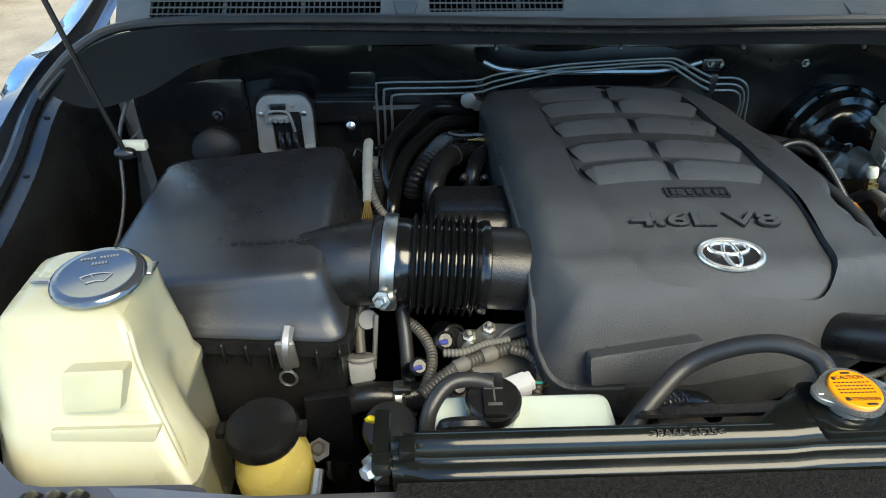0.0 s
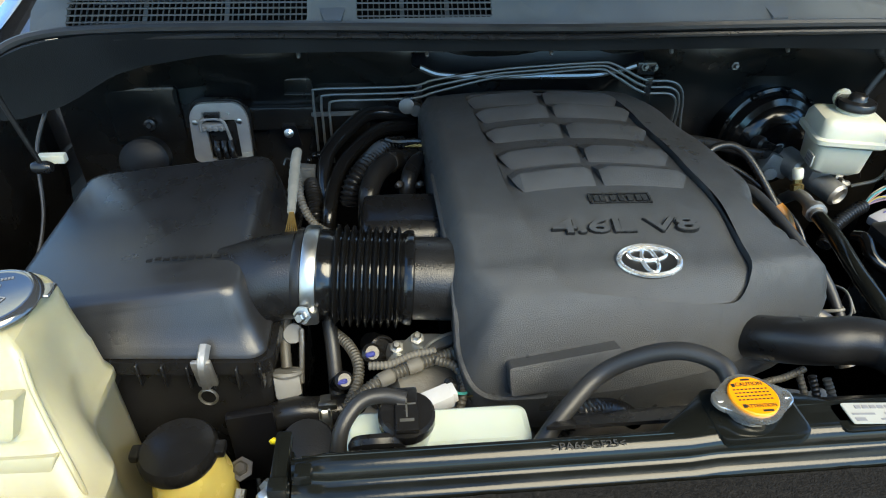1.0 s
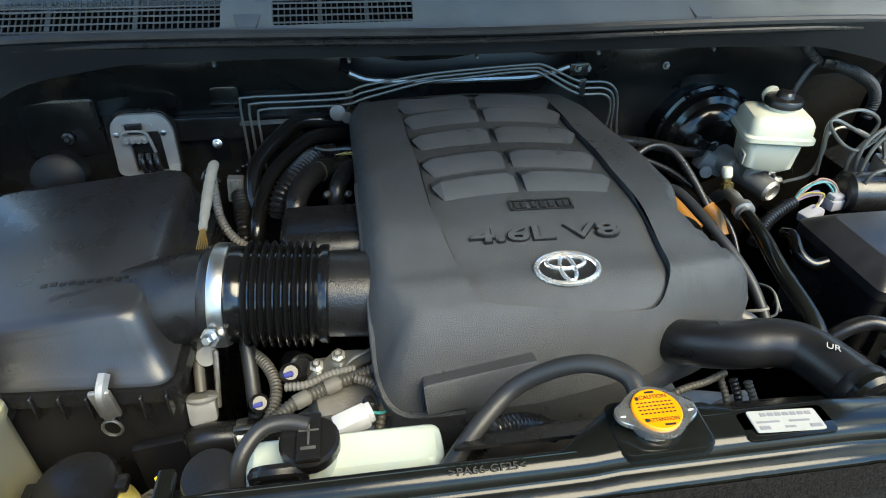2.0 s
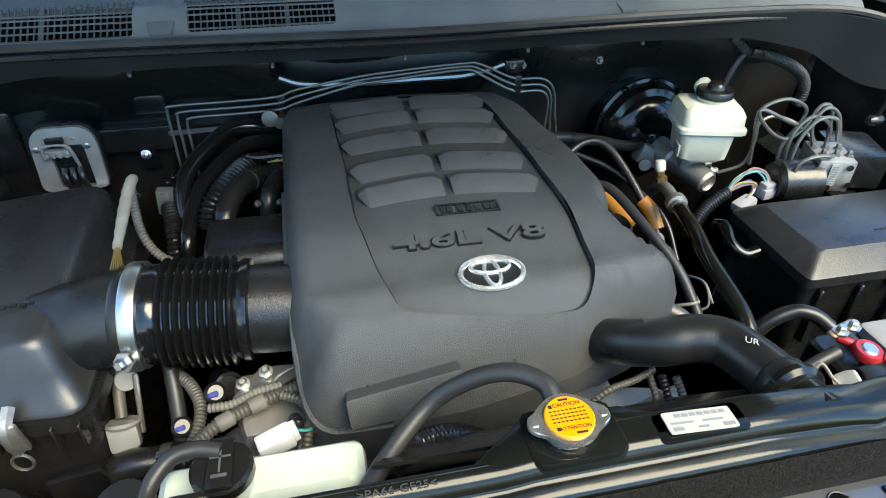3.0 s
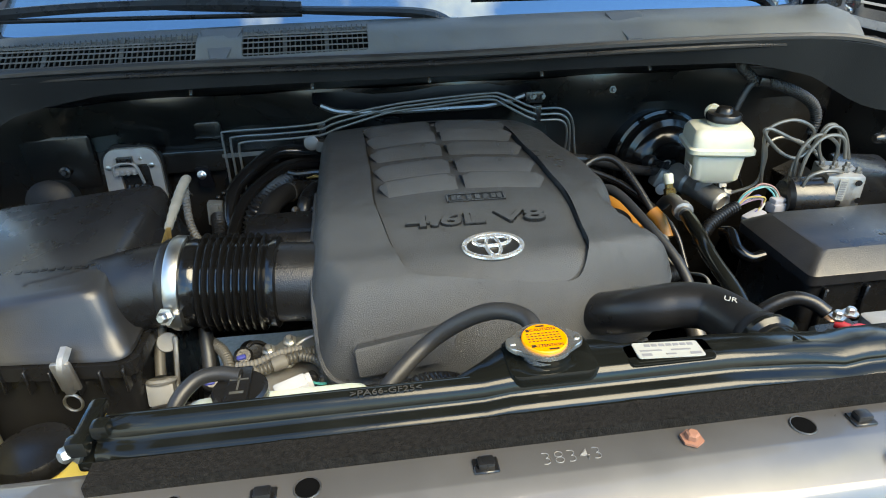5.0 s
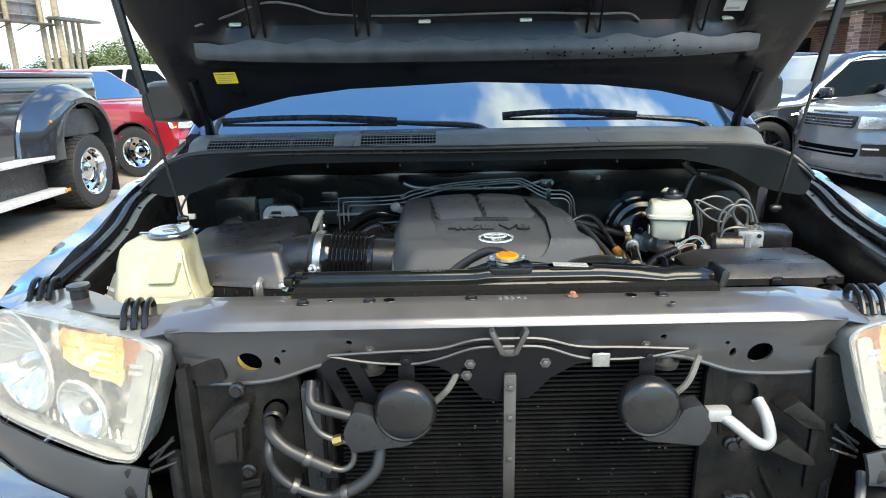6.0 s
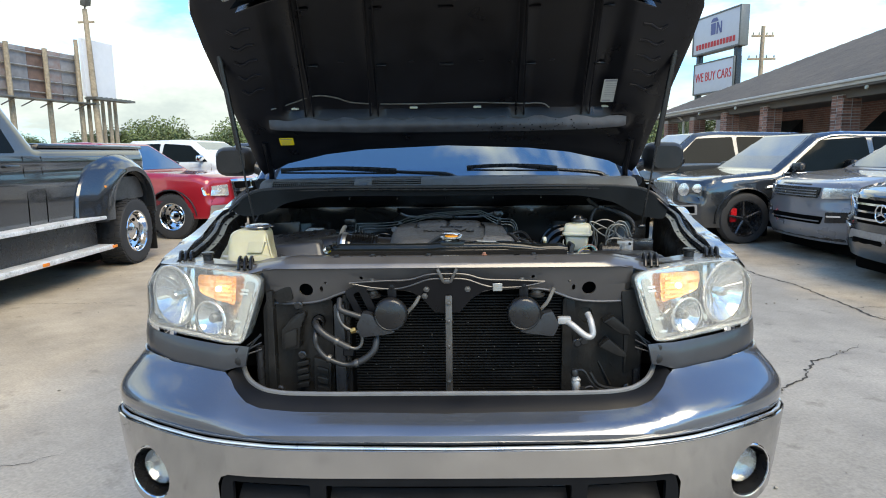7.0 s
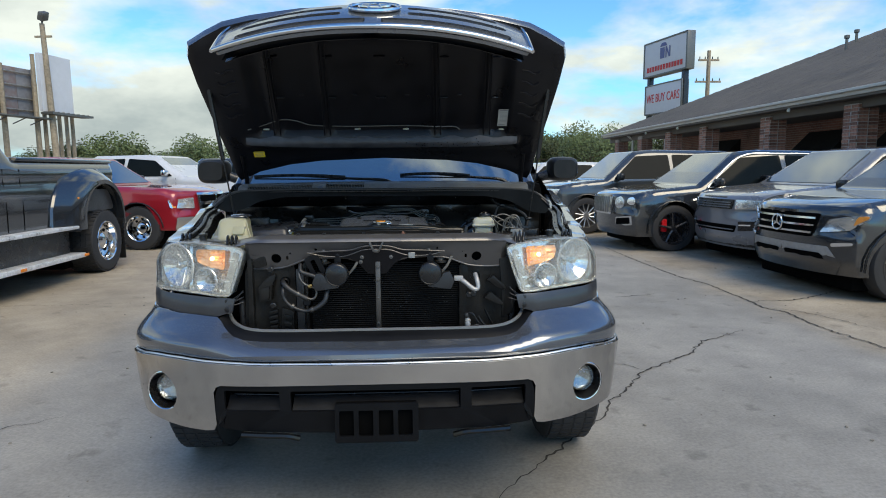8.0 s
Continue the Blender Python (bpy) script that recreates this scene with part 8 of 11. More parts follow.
for k, c in enumerate(cols):
    wire_mat = mat("wire", c, 0.5)
    j = [rng.uniform(-0.004, 0.004) for _ in range(6)]
    if k < 4:
        pts = [(0.462, 0.660, 1.088), (0.482 + j[0], 0.668 + j[1], 1.106 + j[2]), (0.508 + j[3], 0.675 + j[4], 1.114 + j[5] * 0.6), (0.528 + j[1], 0.668, 1.108 + j[0]), (0.530 + 0.003 * k, 0.661, 1.094)]
    else:
        pts = [(0.464, 0.660, 1.086), (0.484 + j[0], 0.664 + j[1], 1.097 + j[2]), (0.503 + j[3], 0.660 + j[4], 1.098 + j[5]), (0.506 + j[1], 0.655, 1.088 + j[0]), (0.490 + 0.003 * (k - 4), 0.648, 1.080)]
    part("plug_lead", tube(B(), pts, 0.0016, 6, 5), wire_mat, wplug)

# fuse box
bm = B()
rings = [rr(0.440, 0.443, 0.730, 0.615, 1.072, 0.012), rr(0.440, 0.443, 0.730, 0.615, 1.0865, 0.012), rr(0.442, 0.445, 0.728, 0.613, 1.0885, 0.012), rr(0.466, 0.470, 0.708, 0.592, 1.1065, 0.012), rr(0.469, 0.473, 0.705, 0.589, 1.1085, 0.012)]
loft(bm, rings)
fuse = part("fuse_box", bm, FUSEMAT, truck, "black plastic fuse box with a chamfered dusty lid", 30)
bm = loft(B(), [rr(0.448, 0.450, 0.722, 0.608, 0.93, 0.012), rr(0.448, 0.450, 0.722, 0.608, 1.070, 0.012)])
part("fuse_base", bm, PLASTIC_S, fuse)
for x in (0.585, 0.695):
    bm = B()
    box(bm, (x, 0.440, 1.080), (0.022, 0.008, 0.011), 0.003)
    box(bm, (x, 0.439, 1.066), (0.026, 0.008, 0.006), 0.002)
    tube(bm, [(x - 0.010, 0.438, 1.086), (x - 0.008, 0.435, 1.091), (x + 0.008, 0.435, 1.091), (x + 0.010, 0.438, 1.086)], 0.0015, 6, 3)
    part("fuse_latch", bm, PLASTIC_S, fuse)
bm = B()
bars(bm, axes((0.600, 0.500, 1.1086), (1, 0, 0), (0, 1, 0)), [(-0.024 + 0.006 * k, -0.0205 + 0.006 * k, 0, 0.0035) for k in range(8)], 0.0006)
part("fuse_writing", bm, PLASTIC_G, fuse)
for k in range(4):
    part("base_rib", box(B(), (0.47 + 0.06 * k, 0.446, 1.02), (0.006, 0.010, 0.09), 0.002, 1), PLASTIC_S, fuse)

# battery
bm = loft(B(), [rr(0.388, 0.215, 0.655, 0.372, 0.92, 0.012), rr(0.388, 0.215, 0.655, 0.372, 1.066, 0.012), rr(0.392, 0.219, 0.651, 0.368, 1.070, 0.010)])
battery = part("battery", bm, PLASTIC_S, truck, "car battery with a grey top and a white label")
bm = loft(B(), [rr(0.448, 0.220, 0.651, 0.367, 1.068, 0.008), rr(0.448, 0.220, 0.651, 0.367, 1.082, 0.008), rr(0.451, 0.223, 0.648, 0.364, 1.084, 0.008)])
part("battery_top", bm, mat("pale_grey_battery", (0.24, 0.245, 0.25), 0.42, var=0.14, scale=18), battery, "pale grey top deck")
part("battery_label", prism(B(), rounded(rect(0.478, 0.262, 0.645, 0.356), 0.004, 2), 1.0845, 1.0853), mat("white_label", (0.48, 0.48, 0.46), 0.4, var=0.06), battery)
bm = B()
bars(bm, axes((0.56, 0.31, 1.0855), (1, 0, 0), (0, 1, 0)), [(-0.074 + 0.009 * k, -0.067 + 0.009 * k, 0.031, 0.012) for k in range(7)] + [(0.01, 0.05, 0.035, 0.003), (0.01, 0.07, 0.026, 0.003), (-0.07, 0.06, -0.018, 0.003), (-0.07, 0.03, -0.026, 0.003), (-0.03, 0.06, -0.034, 0.003)], 0.0006)
part("label_print", bm, GREYINK, battery)
part("label_stripe", prism(B(), rounded(rect(0.478, 0.316, 0.60, 0.326), 0.002, 2), 1.0857, 1.0863), mat("pale_yellow_print", (0.46, 0.41, 0.15), 0.45, var=0.1), battery)
bm = B()
bars(bm, axes((0.535, 0.240, 1.0845), (1, 0, 0), (0, 1, 0)), [(-0.07 + 0.012 * k, -0.062 + 0.012 * k, 0.008, 0.007) for k in range(10)] + [(-0.07 + 0.02 * k, -0.056 + 0.02 * k, -0.006, 0.004) for k in range(6)], 0.0006)
part("moulded_print", bm, PLASTIC_G, battery)
bm = B()
lathe(bm, [(0.016, 0), (0.0165, 0.006), (0.014, 0.010), (0.0095, 0.010), (0.009, 0.006)], (0.418, 0.322, 1.082), (0.05, -0.1, 1), 24, False)
tube(bm, [(0.412, 0.336, 1.086), (0.406, 0.342, 1.087), (0.402, 0.347, 1.087)], 0.0055, 10, 4)
tube(bm, [(0.428, 0.310, 1.088), (0.438, 0.298, 1.088), (0.440, 0.288, 1.082)], 0.0055, 10, 4)
term = part("positive_terminal", bm, mat("red_terminal_plastic", (0.30, 0.014, 0.018), 0.36, var=0.25, scale=60), battery, "red plastic positive terminal cover")
bm = B()
lathe(bm, [(0.0085, 0), (0.0095, 0.010), (0.0075, 0.012), (0, 0.012)], (0.418, 0.322, 1.082), (0.05, -0.1, 1), 16)
bolt(bm, (0.405, 0.350, 1.092), (0, 0, 1), 0.0055, 0.008)
bolt(bm, (0.424, 0.354, 1.092), (0, 0, 1), 0.0055, 0.008)
part("terminal_bolts", bm, STEEL, term)
part("terminal_link", box(B(), (0.414, 0.356, 1.091), (0.046, 0.014, 0.004), 0.002, 1, (0, 0, 14)), mat("tarnished_copper", (0.36, 0.22, 0.14), 0.45, 0.8, var=0.3, scale=80), term)
part("terminal_box", box(B(), (0.418, 0.286, 1.075), (0.045, 0.05, 0.022), 0.005, 2, (0, 0, 12)), PLASTIC_S, term)
part("battery_cable", tube(B(), [(0.398, 0.358, 1.094), (0.385, 0.372, 1.102), (0.365, 0.382, 1.102), (0.335, 0.384, 1.085), (0.315, 0.380, 1.05)], 0.0085, 12, 6), RUBBER, battery)
part("battery_cable", tube(B(), [(0.388, 0.330, 1.085), (0.360, 0.325, 1.078), (0.325, 0.315, 1.072), (0.285, 0.305, 1.060)], 0.0075, 10, 6), RUBBER_D, battery)
part("battery_clamp", box(B(), (0.430, 0.296, 1.072), (0.014, 0.15, 0.012), 0.004), PLASTIC_S, battery)
part("plastic_scrap", panel(B(), [rounded([(0.362, 0.275), (0.392, 0.268), (0.388, 0.300), (0.372, 0.312)], 0.004, 2)], lambda x, y: (x, y, 1.062 + 0.4 * (y - 0.27) + 0.01 * math.sin(x * 200)), 0.006, 0.0012), mat("crumpled_foil", (0.42, 0.42, 0.40), 0.4, var=0.2, scale=60), battery, "crumpled pale sleeve beside the battery")
part("pale_leads", tube(B(), [(0.345, 0.312, 1.06), (0.357, 0.318, 1.085), (0.366, 0.305, 1.075), (0.372, 0.296, 1.07)], 0.002, 6, 5), LOOM_L, battery)

# brake pressure block
bm = B()
box(bm, (0.638, 0.673, 1.108), (0.055, 0.072, 0.052), 0.004, 2, (0, 0, -18))
abs_unit = part("brake_modulator", bm, ALU, truck, "cast aluminium brake modulator with bent steel lines")
bm = lathe(B(), [(0.034, 0), (0.034, 0.06), (0.028, 0.066), (0, 0.066)], (0.612, 0.660, 1.092), (-1, 0.15, 0), 24)
part("pump_motor", bm, PLASTIC_S, abs_unit)
part("module_case", box(B(), (0.705, 0.70, 1.100), (0.080, 0.095, 0.060), 0.008, 2, (0, 0, -18)), PLASTIC_S, abs_unit)
part("bar_label", box(B(), (0.622, 0.6375, 1.112), (0.012, 0.0012, 0.036), 0, 1, (0, 0, -18)), PAPER, abs_unit)
bm = B()
bars(bm, axes((0.622, 0.6365, 1.112), (0, 0, 1), (-0.95, 0.31, 0)), [(-0.015 + 0.004 * k, -0.0132 + 0.004 * k, 0, 0.008) for k in range(8)], 0.0006)
part("label_bars", bm, GREYINK, abs_unit)
bm = B()
for u, v in ((0.642, 1.125), (0.648, 1.096), (0.620, 1.090)):
    lathe(bm, [(0.005, 0), (0.005, 0.0008), (0, 0.0008)], (u, 0.6375 - 0.33 * (u - 0.622), v), (-0.31, -0.95, 0), 12)
part("block_ports", bm, PLASTIC_S, abs_unit)
for k in range(6):
    part("line_nut", bolt(B(), (0.618 + 0.018 * (k % 3), 0.665 + 0.024 * (k // 3) - 0.006 * (k % 3), 1.133), (0, 0, 1), 0.0042, 0.008), GREYMETAL, abs_unit)
coil = (((0.622, 0.69, 1.132), (0.603, 0.69, 1.172), (0.616, 0.69, 1.199), (0.643, 0.69, 1.187), (0.665, 0.69, 1.142)),
        ((0.641, 0.69, 1.135), (0.636, 0.69, 1.169), (0.598, 0.69, 1.187), (0.573, 0.69, 1.157), (0.578, 0.69, 1.093), (0.584, 0.69, 1.055)),
        ((0.649, 0.68, 1.148), (0.634, 0.68, 1.183), (0.601, 0.68, 1.186), (0.580, 0.68, 1.156), (0.577, 0.68, 1.108), (0.581, 0.68, 1.067)),
        ((0.642, 0.71, 1.130), (0.614, 0.71, 1.153), (0.578, 0.71, 1.171), (0.527, 0.71, 1.195), (0.520, 0.71, 1.187), (0.553, 0.71, 1.155), (0.587, 0.71, 1.142), (0.611, 0.71, 1.163), (0.625, 0.71, 1.194), (0.648, 0.71, 1.187), (0.660, 0.71, 1.140)),
        ((0.548, 0.73, 1.091), (0.541, 0.73, 1.138), (0.535, 0.73, 1.177), (0.547, 0.73, 1.194), (0.583, 0.73, 1.200), (0.619, 0.73, 1.182), (0.616, 0.73, 1.154), (0.598, 0.73, 1.116), (0.596, 0.72, 1.06)),
        ((0.511, 0.75, 1.068), (0.545, 0.74, 1.087), (0.553, 0.74, 1.127), (0.550, 0.74, 1.157), (0.574, 0.74, 1.168), (0.605, 0.72, 1.160), (0.630, 0.70, 1.135)),
        ((0.628, 0.655, 1.135), (0.610, 0.645, 1.142), (0.580, 0.645, 1.142), (0.563, 0.648, 1.128), (0.560, 0.65, 1.08)))
for pts in coil:
    part("steel_line", tube(B(), pts, 0.0030, 8, 6), GREYMETAL, abs_unit)

# odds and ends at the wings
for s in (1, -1):
    bm = B()
    rings = []
    for k in range(7):
        y = 0.38 + 0.08 * k
        rings.append([(s * 0.745, y, 0.80), (s * 0.735, y, 1.02 + 0.01 * math.sin(k * 2.1)), (s * 0.70, y, 1.07 + 0.008 * math.sin(k * 1.3)), (s * 0.66, y, 1.06), (s * 0.66, y, 0.80)])
    loft(bm, rings)
    part("strut_tower", bm, BAYWALL, truck, "dark pressed steel suspension tower")
bm = tube(B(), [(-0.700, 0.76, 1.24), (-0.712, 0.72, 1.20), (-0.712, 0.695, 1.17), (-0.708, 0.66, 1.12), (-0.712, 0.62, 1.08), (-0.72, 0.57, 1.06)], 0.0026, 8, 5)
part("hanging_wire", bm, RUBBER_D, truck, "thin dark wire hanging at the wing")
part("white_clip", box(B(), (-0.690, 0.695, 1.182), (0.034, 0.012, 0.012), 0.002), WHITEPL, truck, "white plastic cable clip")
# ---------------------------------------------------------------- hood, standing open
HINGE, LIFT = V((0, 0.95, 1.35)), radians(53)
HD = V((0, -math.cos(LIFT), math.sin(LIFT)))
HN = V((0, math.sin(LIFT), math.cos(LIFT)))


def hood_at(x, along, out):
    """A place on the hood: across, from the hinge towards the nose, and out from its plane."""
    return HINGE + V((x, 0, 0)) + HD * along + HN * out


def crown(x, along):
    return 0.045 * (1 - (x / 0.84) ** 2) + 0.030 * math.sin(math.pi * min(1, max(0, along / 0.95))) - 0.05 * max(0, (along - 0.78) / 0.15) ** 2


half = [(0, 0.165), (0.30, 0.150), (0.45, 0.128), (0.60, 0.085), (0.67, 0.045), (0.700, 0.030), (0.712, 0.06), (0.730, 0.20), (0.758, 0.40), (0.782, 0.58), (0.790, 0.70), (0.775, 0.755), (0.70, 0.80), (0.62, 0.842), (0.50, 0.872), (0.30, 0.905), (0, 0.920)]
half = [(x * 1.05, a) for x, a in half]
HOOD = both_sides(half)
bm = B()
panel(bm, [HOOD], lambda x, a: hood_at(x, a, crown(x, a)), 0.06, -0.003)
loft(bm, [[hood_at(x, a, crown(x, a)) for x, a in HOOD], [hood_at(x * 0.997, a, crown(x, a) - 0.012) for x, a in HOOD], [hood_at(x * 0.985, 0.46 + (a - 0.46) * 0.985, -0.012) for x, a in HOOD]], False)
hood = part("hood", bm, PAINT, truck, "slate grey hood standing open on gas struts")


def inner(x, a):
    """The pressed inner panel: a frame round the rim and a sunken middle."""
    d = edge_dist((x, a), HOOD)
    rim = 0.0 if d < 0.012 else -0.010 * ease((d - 0.012) / 0.02)
    mid = ease((0.60 - abs(x)) / 0.04) * ease((a - 0.30) / 0.03) * ease((0.80 - a) / 0.03)
    ribs = 0.0
    for c in (-0.49, -0.255, 0.255, 0.49):
        ribs += math.exp(-((x - c) / 0.018) ** 2)
    band = math.exp(-((a - 0.268) / 0.030) ** 4) * ease((0.66 - abs(x)) / 0.03)
    return -0.014 + rim + 0.028 * mid * (1 - 0.6 * min(1, ribs)) - 0.016 * band


bm = B()
loop = [(x * 0.985, 0.46 + (a - 0.46) * 0.985) for x, a in HOOD]
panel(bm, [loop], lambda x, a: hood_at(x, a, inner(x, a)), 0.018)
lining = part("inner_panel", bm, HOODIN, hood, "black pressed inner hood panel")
# the ridge's colour holds both its dust and the sheen on its bulge
bm = B()
top_edge = [(0.645 - 0.03 * k, 0.305 + 0.004 * math.sin(k * 1.35) * (0 < k < 43)) for k in range(44)]
panel(bm, [[(-0.645, 0.276), (-0.5, 0.266), (-0.3, 0.259), (0, 0.258), (0.3, 0.259), (0.5, 0.264), (0.645, 0.276)] + top_edge], lambda x, a: hood_at(x, a, inner(x, a) - 0.006 - 0.10 * (0.32 - a) - 0.004 * math.sin(math.pi * max(0, min(1, (a - 0.256) / 0.055)))), 0.02, 0.0, 0.006)
part("inner_ridge", bm, mat("dust_and_sheen_paint", (0.065, 0.065, 0.07), 0.45, 0.0, scale=22, color2=(0.025, 0.025, 0.028)), lining, "ridge across the inner panel, lighter with dust and painted sheen")
bm = B()
rng = random.Random(9)
for k in range(46):
    x, a = 0.05 + abs(rng.gauss(0.3, 0.16)), rng.uniform(0.266, 0.300)
    if x < 0.63:
        q = hood_at(x, a, inner(x, a) - 0.0105 - 0.10 * (0.32 - a))
        lathe(bm, [(rng.uniform(0.001, 0.0032), 0), (0.0010, 0.0015), (0, 0.0015)], q, -HN, 7)
tagged(part("paint_flakes", bm, DARK, lining, "dark chips on the ridge"), kind="stuff")
bm = B()
for a in (0.50, 0.70):
    for x in (-0.49, -0.255, 0.255, 0.49):
        box(bm, hood_at(x + 0.028, a, -0.004), (0.045, 0.010, 0.008), 0.003, 1, (-53 + 90, 0, 0))
    box(bm, hood_at(0, a, 0.0), (0.05, 0.010, 0.008), 0.003, 1, (37, 0, 0))
for x, a in ((-0.59, 0.51), (-0.36, 0.51), (-0.12, 0.51), (0.12, 0.51), (0.36, 0.51), (0.59, 0.51)):
    box(bm, hood_at(x, a, 0.004), (0.020, 0.005, 0.006), 0.002, 1, (37, 0, 0))
part("panel_tabs", bm, HOODIN, lining)
for s in (1, -1):
    for k in range(5):
        a = 0.42 + 0.055 * k
        bm = tube(B(), [hood_at(s * 0.715, a, -0.026), hood_at(s * 0.69, a - 0.012, -0.027), hood_at(s * 0.66, a + 0.004, -0.027), hood_at(s * 0.635, a + 0.006, -0.024)], 0.0045, 6, 4)
        part("side_pressing", bm, HOODIN, lining)
for x in (-0.49, -0.255, 0.255, 0.49):
    bm = B()
    for o in (-0.012, 0.012):
        tube(bm, [hood_at(x + o * 1.2 + (0.04 if x < 0 else -0.04) * (a - 0.5), a, inner(x, a) - 0.002) for a in (0.31, 0.42, 0.53, 0.64, 0.76)], 0.003, 6, 3)
    part("rib_edge", bm, HOODIN, lining)
bm = tube(B(), [hood_at(x, a, inner(x, a) - 0.006) for x, a in ((-0.63, 0.345), (-0.56, 0.352), (-0.47, 0.385), (-0.40, 0.375), (-0.33, 0.352), (-0.15, 0.345), (0.10, 0.348), (0.26, 0.352), (0.34, 0.342), (0.37, 0.325))], 0.0028, 6, 6)
part("hood_cable", bm, LOOM, hood, "thin cable clipped across the hood")
bm = B()
for x in (-0.55, -0.12, 0.11, 0.57):
    box(bm, hood_at(x, 0.330, inner(x, 0.33) - 0.006), (0.028, 0.010, 0.006), 0.002, 1, (37, 0, 0))
part("cable_clips", bm, WHITEPL, hood, "pale plastic clips")


def sticker(name, x0, x1, a0, a1, material, rows, label, ink):
    off = -0.0185
    m = axes(hood_at((x0 + x1) / 2, (a0 + a1) / 2, off), (1, 0, 0), HD)
    w, h = (x1 - x0) / 2, (a1 - a0) / 2
    ob = part(name, prism(B(), rounded(rect(-w, -h, w, h), 0.003, 2), 0, 0.001, m), material, hood, label)
    part("print", bars(B(), m @ Matrix.Translation((0, 0, 0.0011)), rows, 0.0003), ink, ob)


sticker("emission_sticker", 0.545, 0.622, 0.355, 0.445, PAPER, [(-0.034, 0.034, 0.040, 0.007)] + [(-0.03, 0.028 - 0.008 * (k % 3), 0.028 - 0.007 * k, 0.0016) for k in range(8)] + [(-0.034, -0.004, -0.038, 0.006), (0.01, 0.018, -0.036, 0.003)], "white printed emission sticker", GREYINK)
bm = B()
m = axes(hood_at(-0.600, 0.207, -0.031), (1, 0, 0.02), HD)
lab = part("caution_sticker", prism(B(), rounded(rect(-0.026, -0.016, 0.026, 0.016), 0.002, 2), 0, 0.001, m), YELLOWLBL, hood, "yellow caution sticker")
part("print", bars(B(), m @ Matrix.Translation((0, 0, 0.0011)), [(-0.022, 0.022, 0.011, 0.003), (-0.02, 0.02, 0.004, 0.0015), (-0.02, 0.016, -0.001, 0.0015), (-0.02, 0.02, -0.006, 0.0015), (-0.02, 0.01, -0.011, 0.0015)], 0.0003), GREYINK, lab)

# grille carried by the hood
def front_along(x):
    return 0.930 - 0.105 * (abs(x) / 0.6) ** 2.2


def grille_at(x, down, back=0.0):
    a = front_along(x) + 0.055 * math.sin(math.pi * 0.5 * min(1, down / 0.33)) - back
    return hood_at(x, a, -0.004 - down + 0.02 * (abs(x) / 0.6) ** 2)


g_out = rounded([(-0.605, 0.0), (0.605, 0.0), (0.612, 0.10), (0.600, 0.335), (0.50, 0.338), (0, 0.338), (-0.50, 0.338), (-0.600, 0.335), (-0.612, 0.10)], 0.02, 3)
g_slots = []
for s in (1, -1):
    for d0, d1, x0, x1 in ((0.055, 0.105, 0.13, 0.49), (0.150, 0.195, 0.13, 0.52), (0.240, 0.290, 0.03, 0.53)):
        loop = rounded(rect(x0, d0, x1, d1), 0.015, 3)
        g_slots.append([(s * x, d) for x, d in loop])
bm = B()
panel(bm, [g_out, *g_slots], lambda x, d: grille_at(x, d), 0.06, 0.02)
grille = part("grille", bm, GRILLEMAT, hood, "slate grey and chrome grille fixed to the hood")
bm = tube(B(), [grille_at(x, 0.330 + 0.004, -0.004) for x in [-0.60 + 0.06 * k for k in range(21)]], 0.011, 10, 2)
part("grille_lip", bm, CHROME, grille)
for s in (1, -1):
    part("grille_edge", tube(B(), [grille_at(s * 0.606, d, -0.004) for d in (0.01, 0.10, 0.2, 0.335)], 0.008, 8, 3), CHROME, grille)
# plain sheet without holes; the shade behind the bars is its colour
bm = B()
panel(bm, [rect(-0.58, 0.02, 0.58, 0.32)], lambda x, d: grille_at(x, d, 0.05), 0.1)
part("grille_mesh", bm, DARK, grille)
gm = axes(grille_at(0, 0.125, -0.006), (1, 0, 0), (grille_at(0, 0.08) - grille_at(0, 0.17)))
bm = B()
oval_ring(bm, gm, 0, 0, 0.098, 0.066, 0.008, 0.008)
oval_ring(bm, gm, 0, 0.025, 0.060, 0.026, 0.006, 0.008)
oval_ring(bm, gm, 0, -0.003, 0.023, 0.052, 0.006, 0.008)
part("grille_badge", bm, CHROME, grille, "large chrome oval badge of interlocking rings")
part("badge_ground", prism(B(), circle(0, 0, 0.102, 32, 0.070), -0.02, 0.0, gm), PLASTIC_S, grille)
bm = B()
panel(bm, [rect(-0.58, 0.0, 0.58, 1.0)], lambda x, v: hood_at(x, (front_along(x) - 0.02) + v * (0.0), -0.02 - 0.25 * v), 0.1, 0.003, 0.3)
part("grille_back", bm, PLASTIC_S, grille)
bm = B()
box(bm, hood_at(0.09, 0.86, -0.06), (0.05, 0.02, 0.05), 0.005, 2, (37, 0, 0))
tube(bm, [hood_at(0.09, 0.86, -0.07), hood_at(0.10, 0.865, -0.10), hood_at(0.08, 0.865, -0.11)], 0.004, 8, 4)
part("hood_striker", bm, STEEL, hood, "steel hood striker")
